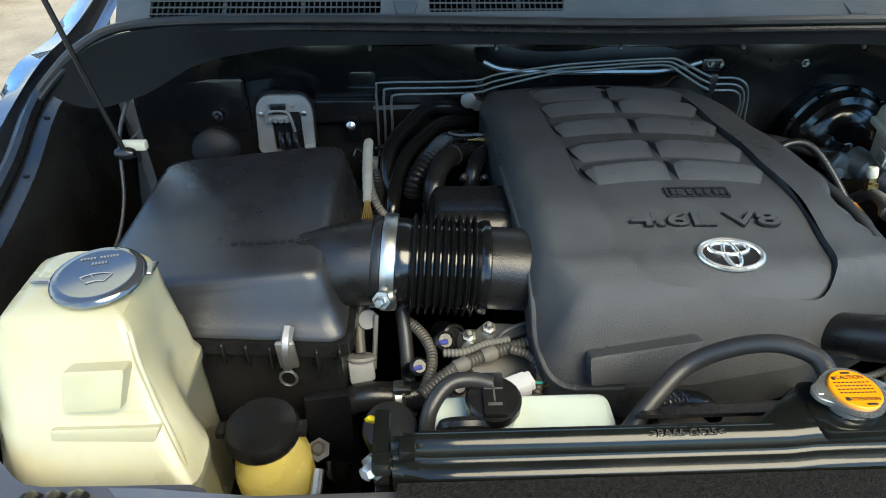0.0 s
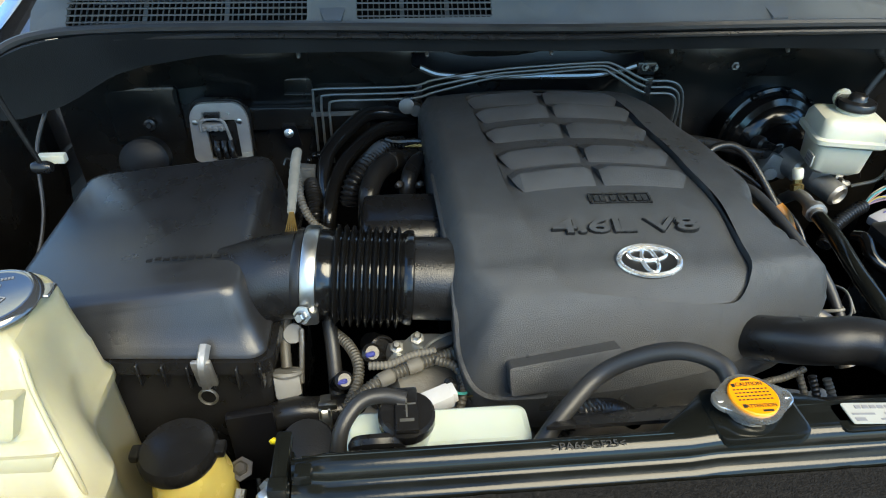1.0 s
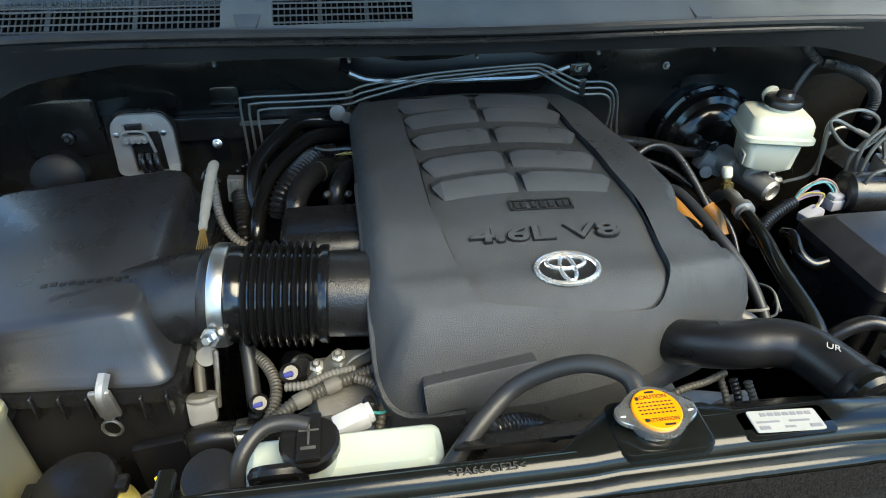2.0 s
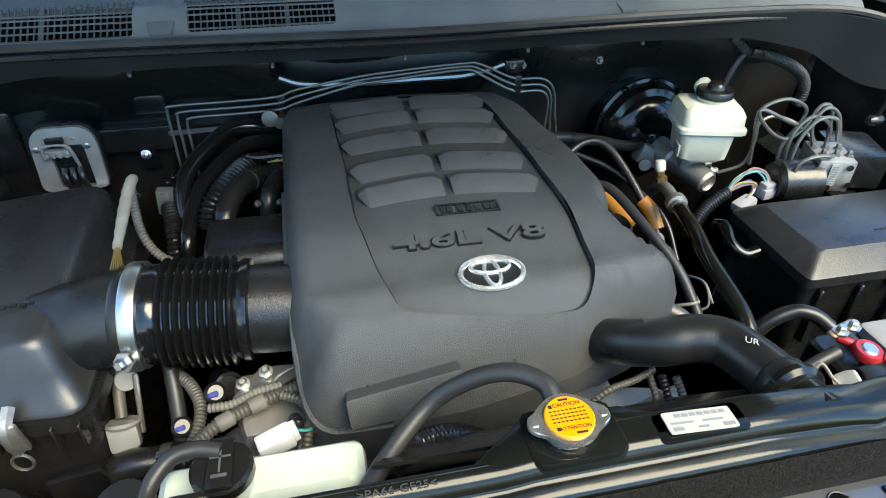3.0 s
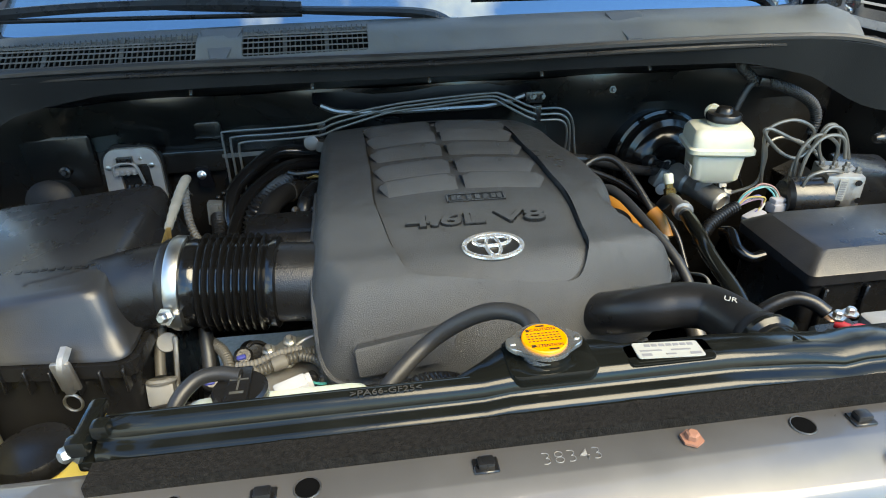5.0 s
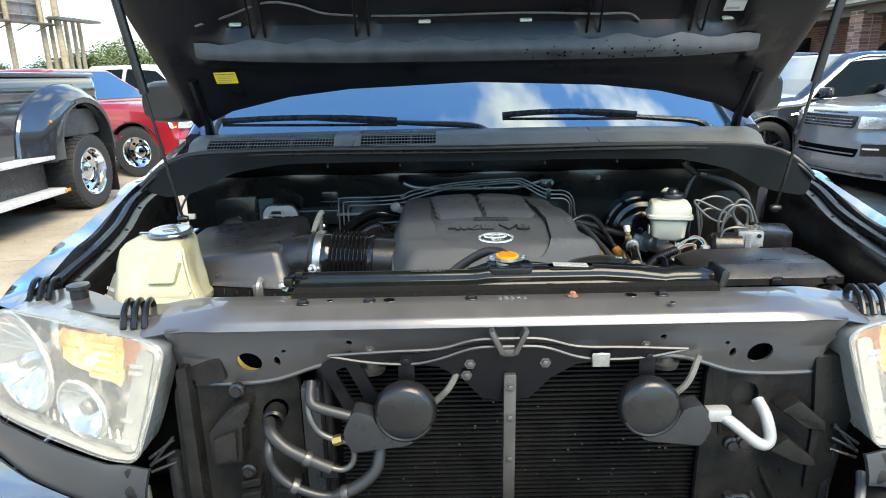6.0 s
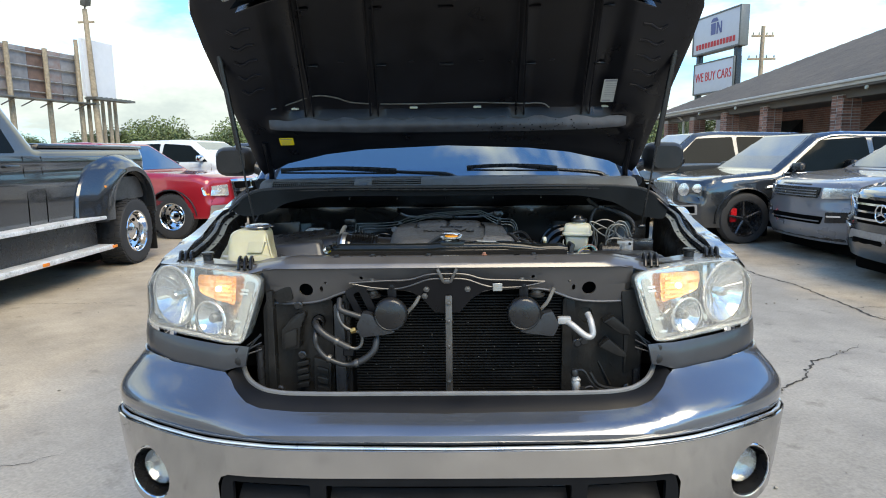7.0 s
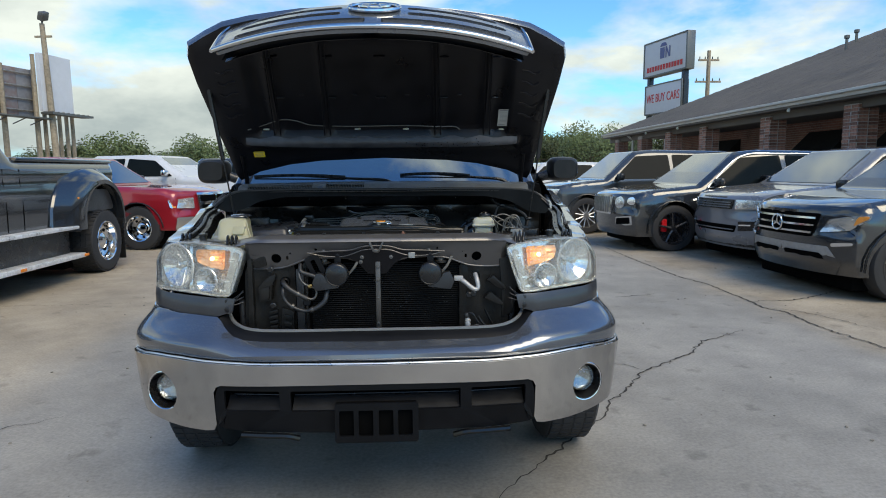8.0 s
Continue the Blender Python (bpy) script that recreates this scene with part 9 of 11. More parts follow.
for s in (1, -1):
    bm = B()
    tube(bm, [(s * 0.705, 0.955, 1.285), (s * 0.70, 0.93, 1.33), (s * 0.695, 0.915, 1.36), hood_at(s * 0.69, 0.07, -0.02), hood_at(s * 0.685, 0.20, -0.024)], 0.012, 8, 4)
    part("hinge", bm, PAINT_IN, hood, "black steel hood hinge")
    lo, hi = V((s * 0.692, 0.670, 1.182)), V((s * 0.766, 0.605, 1.80))
    mid = lo.lerp(hi, 0.46)
    strut = part("gas_strut", tube(B(), [mid, hi], 0.0095, 12, 1), PLASTIC_S, hood, "black gas strut holding the hood")
    part("strut_rod", tube(B(), [lo, mid], 0.0034, 10, 1), PLASTIC_S, strut)
    bm = lathe(B(), [(0.006, -0.012), (0.0085, -0.006), (0.0085, 0.006), (0.006, 0.012)], lo, (s, 0, 0), 14)
    lathe(bm, [(0.010, -0.012), (0.012, 0), (0.010, 0.012)], hi, (s, 0, 0), 12)
    part("ball_joints", bm, PLASTIC_S, strut)

# ---------------------------------------------------------------- windscreen, wipers, mirrors, cab
def screen_at(x, t, off=0.0):
    """The windscreen: across and from its foot to its head."""
    w = 1 - 0.13 * t
    y = 0.905 + 0.055 * (abs(x) / 0.7) ** 2 + 0.80 * t
    z = 1.352 + 0.55 * t - 0.03 * t * t - 0.012 * (abs(x) / 0.7) ** 2
    return V((x * w, y - off * 0.55, z + off * 0.83))


bm = B()
panel(bm, [rounded(rect(-0.705, 0.0, 0.705, 1.0), 0.05, 4)], lambda x, t: screen_at(x, t), 0.08, 0.005, 0.12)
screen = part("windscreen", bm, SCREEN, truck, "windscreen reflecting blue sky and clouds")
loop = rounded(rect(-0.712, -0.006, 0.712, 1.006), 0.05, 4)
part("screen_seal", tube(B(), [screen_at(x, t, 0.002) for x, t in loop + loop[:1]], 0.008, 8, 1), RUBBER, screen)
for pivot, elbow, tip0, tip1 in (((0.041, 0.871, 1.347), (-0.16, 0.895, 1.376), (-0.20, 0.895, 1.384), (-0.655, 0.905, 1.388)), ((0.63, 0.925, 1.345), (0.46, 0.925, 1.378), (0.43, 0.92, 1.388), (0.075, 0.905, 1.392))):
    bm = tube(B(), [pivot, V(pivot).lerp(V(elbow), 0.25) + V((0, 0, 0.014)), elbow, V(tip0).lerp(V(tip1), 0.45) + V((0, 0, 0.004))], lambda t: 0.010 - 0.005 * t, 8, 6)
    wiper = part("wiper", bm, PLASTIC_S, truck, "black wiper arm and blade")
    bm = B()
    a, b = V(tip0), V(tip1)
    tube(bm, [a, a.lerp(b, 0.25) + V((0, 0, 0.006)), a.lerp(b, 0.5) + V((0, 0, 0.008)), a.lerp(b, 0.75) + V((0, 0, 0.006)), b], lambda t: 0.0085, 6, 5)
    part("blade", bm, PLASTIC, wiper)
    part("blade_rubber", tube(B(), [a - V((0, 0, 0.012)), b - V((0, 0, 0.010))], 0.004, 6, 1), RUBBER, wiper)
    part("pivot_nut", bolt(B(), pivot, (0, 0, 1), 0.008, 0.012), STEEL, wiper)
for s in (1, -1):
    bm = B()
    tube(bm, [screen_at(s * 0.74, -0.02), screen_at(s * 0.745, 0.3), screen_at(s * 0.75, 0.7), screen_at(s * 0.75, 1.0)], 0.035, 10, 4)
    part("windscreen_pillar", bm, PAINT, truck)
    bm = B()
    rings = []
    for k in range(9):
        a = -1 + 2 * k / 8
        r = math.sqrt(max(0.02, 1 - a * a * 0.9))
        rings.append([(s * (1.075 + 0.095 * c1), 1.62 + 0.085 * a, 1.418 + 0.076 * c2 * (0.6 + 0.4 * r)) for c1, c2 in (((0.6 + 0.4 * r) * math.copysign(abs(math.cos(t)) ** 0.55, math.cos(t)), math.copysign(abs(math.sin(t)) ** 0.55, math.sin(t))) for t in (2 * math.pi * i / 20 for i in range(20)))])
    loft(bm, rings)
    mirror = part("door_mirror", bm, PLASTIC_G, truck, "large grey door mirror")
    part("mirror_arm", tube(B(), [(s * 0.88, 1.66, 1.36), (s * 0.95, 1.64, 1.37), (s * 1.02, 1.63, 1.40)], 0.03, 10, 4), PLASTIC, mirror)
    part("mirror_trim", tube(B(), [(s * (1.075 + 0.098 * math.copysign(abs(math.cos(t)) ** 0.55, math.cos(t))), 1.615, 1.395 + 0.012 * math.sin(t)) for t in [math.pi * k / 12 for k in range(13)]], 0.005, 6, 1), CHROME, mirror)

# ---------------------------------------------------------------- car bodies
def arch_points(cx, cz, r, z0):
    """A wheel arch in a side outline, from back to front."""
    a0 = math.asin((z0 - cz) / r)
    return [(cx - r * math.cos(a0 + (math.pi - 2 * a0) * i / 12), cz + r * math.sin(a0 + (math.pi - 2 * a0) * i / 12)) for i in range(13)]


def shell(outline, hw, nose, step=0.055, lanes=12):
    """A car body: both sides from a side outline, joined across; hw: half width; nose: how far the ends bow."""
    bm = B()
    loop = densify(outline, 0.055)
    for s in (1, -1):
        panel(bm, [loop], lambda x, z: (x + nose(x, 1.0, z), s * hw(x, z), z), step)
    n = len(loop)
    rows = []
    for x, z in loop:
        w = hw(x, z)
        rows.append([(x + nose(x, t, z), w * t, z) for t in [math.sin(math.pi / 2 * (-1 + 2 * k / lanes)) for k in range(lanes + 1)]])
    rows.append(rows[0])
    loft(bm, rows, False, False)
    bmesh.ops.remove_doubles(bm, verts=bm.verts[:], dist=0.0008)
    return bm


def road_wheel(parent, x, y, r, width, rim, spokes, side, rim_r=0.68, caliper=None, dish=False):
    w = width / 2
    bm = lathe(B(), [(r * rim_r, -w * 0.9), (r * 0.86, -w), (r * 0.96, -w * 0.92), (r, -w * 0.7), (r, w * 0.7), (r * 0.96, w * 0.92), (r * 0.86, w), (r * rim_r, w * 0.9)], (x, y, r), (0, side, 0), 36, False)
    wheel = part("wheel", bm, TYRE, parent)
    if dish:
        bm = B()
        for k in range(40):
            a = 2 * math.pi * k / 40
            for o in (-0.6, 0.0, 0.6):
                box(bm, (x + math.cos(a + 0.05 * o) * r, y + o * w, r + math.sin(a + 0.05 * o) * r), (0.016, w * 0.5, r * 0.10), 0, 1, (0, -math.degrees(a), 0))
        tagged(part("tread", bm, TYRE, wheel), kind="stuff")
    if dish:
        bm = lathe(B(), [(r * rim_r * 1.02, w * 0.93), (r * rim_r, w * 0.98), (r * rim_r * 0.94, w * 0.90), (r * rim_r * 0.86, w * 0.1), (r * rim_r * 0.60, -w * 0.15), (r * rim_r * 0.44, w * 0.05), (r * rim_r * 0.40, w * 0.35), (r * 0.12, w * 0.55), (0, w * 0.55)], (x, y, r), (0, side, 0), 36, False)
        part("dished_rim", bm, CHROME, wheel, "deep dished chrome rim")
        for k in range(8):
            a = 2 * math.pi * k / 8
            part("rim_hole", lathe(B(), [(r * 0.055, 0), (r * 0.055, 0.012), (0, 0.012)], (x + math.cos(a) * r * rim_r * 0.70, y - side * w * 0.06, r + math.sin(a) * r * rim_r * 0.70), (0, side, 0), 10), DARK, wheel)
        return wheel
    bm = lathe(B(), [(r * rim_r * 1.01, w * 0.93), (r * rim_r * 0.95, w * 0.90), (r * rim_r * 0.90, w * 0.2), (r * 0.2, w * 0.1), (0, w * 0.1)], (x, y, r), (0, side, 0), 32, False)
    part("rim_barrel", bm, rim if rim is RIM_D else PEWTER, wheel)
    bm = B()
    for k in range(spokes):
        a = 2 * math.pi * k / spokes + 0.2
        d = V((math.cos(a), 0, math.sin(a)))
        c = V((x, y + side * w * 0.72, r))
        tube(bm, [c + d * r * 0.10, c + d * r * rim_r * 0.5, c + d * r * rim_r * 0.97 + V((0, side * w * 0.12, 0))], lambda t: r * 0.065 * (1 - 0.35 * t) if spokes < 8 else r * 0.035, 6, 3)
    lathe(bm, [(r * 0.17, 0), (r * 0.16, w * 0.18), (0, w * 0.2)], (x, y + side * w * 0.65, r), (0, side, 0), 16)
    part("spokes", bm, rim, wheel)
    if caliper:
        part("caliper", box(B(), (x + r * 0.38, y + side * w * 0.35, r + 0.05), (r * 0.25, 0.05, r * 0.55), 0.02), caliper, wheel)
    return wheel


def glass_side(parent, polys, hw, nose, material=None, off=0.008):
    for s in (1, -1):
        for poly in polys:
            bm = B()
            panel(bm, [rounded(poly, 0.04, 3)], lambda x, z: (x + nose(x, 1, z), s * (hw(x, z) + off), z), 0.15)
            part("side_window", bm, material or TINT, parent)


def glass_cross(parent, p0, p1, hw, nose, inset, material=None, name="windscreen", off=0.008):
    """A pane across the car between two points of the side outline."""
    d = V((p1[0] - p0[0], 0, p1[1] - p0[1]))
    n = V((d.z, 0, -d.x)).normalized()
    if n.z < 0:
        n = -n

    def fn(t, v):
        x, z = p0[0] + d.x * v, p0[1] + d.z * v
        q = V((x + nose(x, t, z), (hw(x, z) - inset) * t, z)) + n * off
        return q

    bm = B()
    panel(bm, [rounded(rect(-1, 0.03, 1, 0.97), 0.08, 3)], fn, 0.2)
    return part(name, bm, material or TINT, parent)


def car(name, label, at, turn, spec):
    """A parked car; the nose along +x, the ground at zero. spec: its sizes, outline and trims."""
    me = thing(name, label, "car", "parked cars", at, turn)
    L2, W, zb = spec["length"] / 2, spec["width"] / 2, spec["belt"]
    roof = spec["roof"]
    fx, rx, r = spec["front_axle"], spec["rear_axle"], spec["tyre"]

    def nose(x, t, z):
        k = max(0.0, (abs(x) - (L2 - 0.9)) / 0.9)
        return -math.copysign(1, x) * spec.get("bow", 0.22) * k * abs(t) ** 2.6 * (1 if z < zb + 0.1 else 0.4)

    edge = spec["top"]

    def hw(x, z):
        k = max(0.0, (abs(x) - (L2 - 0.7)) / 0.7)
        w = W * (1 - 0.07 * k * k)
        if z > zb:
            w -= (z - zb) / (roof - zb) * spec.get("tumble", 0.22) + 0.0144
        else:
            w -= 0.16 * ((z - 0.70 * zb) / zb) ** 2 + 0.012 * math.exp(-((z - zb + 0.16) / 0.05) ** 2)
        d = 9.0
        for (ax, az), (bx, bz) in zip(edge, edge[1:]):
            dx, dz = bx - ax, bz - az
            t = max(0.0, min(1.0, ((x - ax) * dx + (z - az) * dz) / (dx * dx + dz * dz + 1e-9)))
            d = min(d, math.hypot(x - ax - t * dx, z - az - t * dz))
        r_ = spec.get("soft", 0.13)
        if d < r_:
            w -= r_ * 0.9 * (1 - math.sqrt(max(0.0, 1 - (1 - d / r_) ** 2)))
        for cx in (fx, rx):
            w += 0.025 * math.exp(-((x - cx) / 0.42) ** 2) * math.exp(-((z - r) / 0.45) ** 2)
        return w

    z0 = spec["sill"]
    ar = r + 0.06
    bottom = [(-L2 + 0.05, z0 + 0.12)] + arch_points(rx, r, ar, z0) + arch_points(fx, r, ar, z0) + [(L2 - 0.10, z0 + 0.0), (L2 - 0.02, z0 + 0.14)]
    part("body", shell(bottom + spec["top"], hw, nose), spec["paint"], me)
    for pair in spec["windows"]:
        glass_side(me, [pair], hw, nose)
    glass_cross(me, *spec["screen"], hw, nose, 0.07, CARSCREEN)
    if "rear" in spec:
        glass_cross(me, *spec["rear"], hw, nose, 0.07, TINT, "rear_window")
    for x in (fx, rx):
        for s in (1, -1):
            road_wheel(me, x, s * (W - 0.13), r, spec.get("tyre_w", 0.27), spec["rim"], spec["spokes"], s, spec.get("rim_r", 0.68), spec.get("caliper"), spec.get("dish", False))
    bm = B()
    box(bm, (0, 0, z0 + 0.12), (2 * L2 - 0.7, 2 * W - 0.5, 0.2), 0.03)
    for x in (fx, rx):
        box(bm, (x, 0, r + 0.05), (2 * ar + 0.05, 2 * W - 0.34, 2 * ar - 0.2), 0.05)
    part("underbody", bm, DARK, me)

    def front(y, z, off=0.0):
        """A place on the nose."""
        tops = spec["face"]
        x = interp(tops, z)
        return V((x + nose(x, y / hw(x, z), z) + off, y, z))

    for kind, poly, material, off in spec["trim"]:
        for s in (1, -1) if kind.endswith("*") else (1,):
            bm = B()
            panel(bm, [rounded([(s * y, z) for y, z in poly], 0.02, 3)], lambda y, z: front(y, z, off + 0.012), 0.06, 0.02)
            part(kind.rstrip("*"), bm, material, me)
    for y0, y1, z, h, material in spec.get("bars", ()):
        bm = B()
        panel(bm, [rect(y0, z - h / 2, y1, z + h / 2)], lambda y, q: front(y, q, 0.045), 0.08, 0.02)
        part("grille_bar", bm, material, me)
    for s in (1, -1):
        mx, mz = spec["mirror"]
        bm = B()
        box(bm, (mx, s * (hw(mx, mz) + 0.13), mz), (0.12, 0.22, 0.15), 0.05, 3)
        m = part("door_mirror", bm, spec.get("mirror_mat", PLASTIC_S), me)
        part("mirror_foot", box(B(), (mx, s * (hw(mx, mz) + 0.01), mz - 0.06), (0.07, 0.10, 0.04), 0.01), PLASTIC_S, m)
        for x in spec.get("doors", ()):
            bm = B()
            tube(bm, [(x + nose(x, 1, z), s * (hw(x, z) + 0.001), z) for z in (z0 + 0.12, z0 + 0.35, zb - 0.15, zb)], 0.006, 5, 3)
            part("door_gap", bm, DARK, me)
        for x in spec.get("handles", ()):
            part("door_handle", box(B(), (x, s * (hw(x, zb - 0.1) + 0.015), zb - 0.10), (0.20, 0.03, 0.03), 0.01), spec.get("handle_mat", spec["paint"]), me)
        if "lines" in spec:
            for pts, rad, material in spec["lines"]:
                part("side_trim", tube(B(), [(x + nose(x, 1, z), s * (hw(x, z) + 0.011), z) for x, z in pts], rad, 6, 5), material, me)
        for cx in (fx, rx):
            bm = tube(B(), [(x, s * (hw(x, z) + 0.004), z) for x, z in arch_points(cx, r, ar + 0.01, z0 + 0.06)], spec.get("arch_r", 0.012), 6, 1)
            part("arch_lip", bm, spec.get("arch_mat", PLASTIC_S), me)
    return me, hw, nose, front

# cab and bed behind the windscreen
def cab_hw(y, z):
    return 0.965 - (0.23 * (z - 1.25) / 0.65 if z > 1.25 else 0.03 * ((1.25 - z) / 0.8) ** 2)


def lay_cab(outline, s, off=0.0):
    return lambda y, z: (s * (cab_hw(y, z) + off), y, z)


cab_top = [(1.42, 1.27), (1.48, 1.32), (1.62, 1.40), (1.90, 1.86), (2.1, 1.925), (3.2, 1.92), (3.42, 1.86), (3.50, 1.30)]
cab_out = [(3.50, 0.55), (1.42, 0.55)] + cab_top
bm = B()
loop = densify(cab_out, 0.12)
for s in (1, -1):
    panel(bm, [loop], lay_cab(loop, s), 0.15)
bm2 = [[(cab_hw(y, z) * t, y + (0.06 * abs(t) ** 2 if y < 1.9 else 0), z) for t in (-1, -0.9, -0.6, -0.3, 0, 0.3, 0.6, 0.9, 1)] for y, z in densify([(1.80, 1.885), (2.1, 1.925), (3.2, 1.92), (3.42, 1.86), (3.50, 1.30), (3.50, 0.55)], 0.15)[:-8]]
loft(bm, bm2, False, False)
part("cab", bm, PAINT, truck, "slate grey cab")
for s in (1, -1):
    for poly in ([(1.68, 1.36), (1.98, 1.78), (2.35, 1.82), (2.38, 1.33)], [(2.48, 1.33), (2.46, 1.82), (3.15, 1.81), (3.32, 1.33)]):
        bm = B()
        panel(bm, [rounded(poly, 0.05, 3)], lay_cab(poly, s, 0.004), 0.2)
        part("side_window", bm, TINT, truck)
bm = B()
box(bm, (0, 2.2, 1.0), (1.7, 2.2, 0.7), 0.05)
part("cab_interior", bm, DARK, truck)
bm = B()
box(bm, (0, 1.25, 1.24), (1.5, 0.5, 0.10), 0.04)
part("dashboard", bm, PLASTIC, truck)
bm = B()
for s in (1, -1):
    box(bm, (s * 0.93, 4.45, 1.0), (0.10, 1.85, 0.75), 0.04)
box(bm, (0, 5.33, 1.0), (1.86, 0.08, 0.72), 0.03)
box(bm, (0, 4.45, 0.80), (1.8, 1.8, 0.10), 0.02)
part("bed", bm, PAINT, truck, "slate grey load bed")
for s in (1, -1):
    road_wheel(truck, 0, 0, 0.40, 0.26, RIM, 5, s).matrix_basis = pose(s * 0.87, 4.55, 0, 0, 0, -90)

# ---------------------------------------------------------------- parked cars
def suv_top(L2, bonnet, cowl_x, cowl_z, screen_x, roof, rear_x, tail_x, belt, nose_z):
    return [(L2, nose_z - 0.25), (L2 + 0.0, nose_z - 0.05), (L2 - 0.05, nose_z), (L2 - 0.22, bonnet - 0.06), (L2 - 0.5, bonnet - 0.02), (cowl_x, cowl_z), (screen_x, roof - 0.03), (screen_x - 0.3, roof), (0, roof + 0.01), (rear_x + 0.2, roof - 0.03),
            (rear_x, roof - 0.07), (tail_x, belt + 0.02), (-L2 + 0.02, belt - 0.15), (-L2, 0.75)]


# black luxury sport utility, red brake calipers
top = suv_top(2.57, 1.08, 1.22, 1.13, 0.45, 1.73, -1.95, -2.40, 1.10, 0.98)
car("black_suv", "glossy black sport utility with a chrome mesh grille", (3.59 + 2.57, 9.16, 0), 184, dict(
    length=5.14, width=2.0, belt=1.08, roof=1.73, sill=0.26, front_axle=1.66, rear_axle=-1.33, tyre=0.40, paint=BLACKPAINT, rim=RIM_D, spokes=5, caliper=REDCAL, rim_r=0.70,
    top=top, windows=[[(1.05, 1.12), (0.42, 1.60), (-0.32, 1.64), (-0.36, 1.12)], [(-0.45, 1.12), (-0.42, 1.64), (-1.25, 1.62), (-1.32, 1.12)], [(-1.42, 1.14), (-1.36, 1.61), (-1.80, 1.55), (-2.02, 1.18)]],
    screen=((1.20, 1.13), (0.46, 1.69)), rear=((-2.38, 1.13), (-1.96, 1.64)), mirror=(0.92, 1.18), doors=(1.10, -0.40, -1.36), handles=(-0.15, -1.05), handle_mat=CHROME,
    face=[(0.26, 2.47), (0.5, 2.54), (0.75, 2.57), (0.95, 2.55), (1.05, 2.40)],
    trim=[("grille", [(-0.38, 0.62), (0.38, 0.62), (0.42, 0.96), (-0.42, 0.96)], CHROME, 0.005), ("grille_mesh", [(-0.35, 0.65), (0.35, 0.65), (0.39, 0.93), (-0.39, 0.93)], ALU, 0.012),
          ("headlamp*", circle(0.60, 0.84, 0.105, 16), LAMPSILVER, 0.0), ("side_lamp*", circle(0.83, 0.87, 0.07, 16), REFLECT, 0.0), ("lower_intake*", [(0.50, 0.42), (0.88, 0.46), (0.88, 0.62), (0.52, 0.58)], CHROME, 0.004), ("intake_dark*", [(0.53, 0.45), (0.84, 0.48), (0.84, 0.59), (0.55, 0.56)], DARK, 0.012),
          ("bumper_line", [(-0.9, 0.33), (0.9, 0.33), (0.9, 0.37), (-0.9, 0.37)], CHROME, 0.004)],
    bars=[(-0.38 + 0.076 * k - 0.004, -0.38 + 0.076 * k + 0.004, 0.79, 0.28, CHROME) for k in range(11)],
    lines=[([(1.08, 1.10), (0.40, 1.62), (-0.4, 1.665), (-1.3, 1.645), (-1.85, 1.57), (-2.1, 1.17)], 0.013, SILVER), ([(1.08, 1.095), (0, 1.095), (-1.3, 1.10), (-2.1, 1.16)], 0.012, SILVER), ([(1.35, 0.88), (1.20, 0.90), (1.05, 0.90)], 0.022, CHROME)]))

# grey sport utility
top = suv_top(2.43, 1.12, 1.12, 1.17, 0.35, 1.71, -1.85, -2.25, 1.16, 1.02)
car("grey_suv", "mid grey sport utility with a black honeycomb grille", (4.64 + 2.43, 7.05, 0), 184, dict(
    length=4.86, width=1.98, belt=1.14, roof=1.71, sill=0.27, front_axle=1.58, rear_axle=-1.34, tyre=0.385, paint=GREYPAINT, rim=RIM, spokes=5,
    top=top, windows=[[(0.95, 1.18), (0.36, 1.58), (-0.34, 1.61), (-0.38, 1.18)], [(-0.46, 1.18), (-0.43, 1.61), (-1.2, 1.59), (-1.28, 1.18)], [(-1.36, 1.19), (-1.30, 1.58), (-1.72, 1.55), (-1.92, 1.22)]],
    screen=((1.10, 1.18), (0.37, 1.67)), rear=((-2.22, 1.19), (-1.86, 1.63)), mirror=(0.85, 1.22), doors=(1.0, -0.42, -1.32), handles=(-0.15, -1.02),
    face=[(0.27, 2.33), (0.5, 2.40), (0.75, 2.43), (0.98, 2.42), (1.08, 2.28)],
    trim=[("grille", [(-0.44, 0.83), (0.44, 0.83), (0.48, 0.97), (-0.48, 0.97)], PLASTIC_S, 0.004), ("headlamp*", [(0.50, 0.83), (0.88, 0.85), (0.96, 0.96), (0.52, 0.97)], LAMPSILVER, 0.004),
          ("lower_grille", [(-0.50, 0.50), (0.50, 0.50), (0.54, 0.60), (-0.54, 0.60)], DARK, 0.004), ("fog_pocket*", [(0.56, 0.52), (0.84, 0.55), (0.84, 0.68), (0.58, 0.66)], PLASTIC_S, 0.004), ("fog_bar*", [(0.60, 0.60), (0.78, 0.61), (0.78, 0.63), (0.60, 0.62)], REFLECT, 0.02),
          ("skid_plate", [(-0.8, 0.30), (0.8, 0.30), (0.75, 0.42), (-0.75, 0.42)], PLASTIC, 0.004), ("hood_letters", [(-0.30, 1.00), (0.30, 1.00), (0.30, 1.012), (-0.30, 1.012)], PLASTIC_S, -0.01)],
    bars=[(-0.44, 0.44, 0.86 + 0.035 * k, 0.012, GREYPAINT) for k in range(3)] + [(-0.50, 0.50, 0.54, 0.012, GREYPAINT)],
    lines=[([(1.0, 1.145), (0, 1.15), (-1.3, 1.16), (-1.95, 1.2)], 0.008, PLASTIC_S)]))

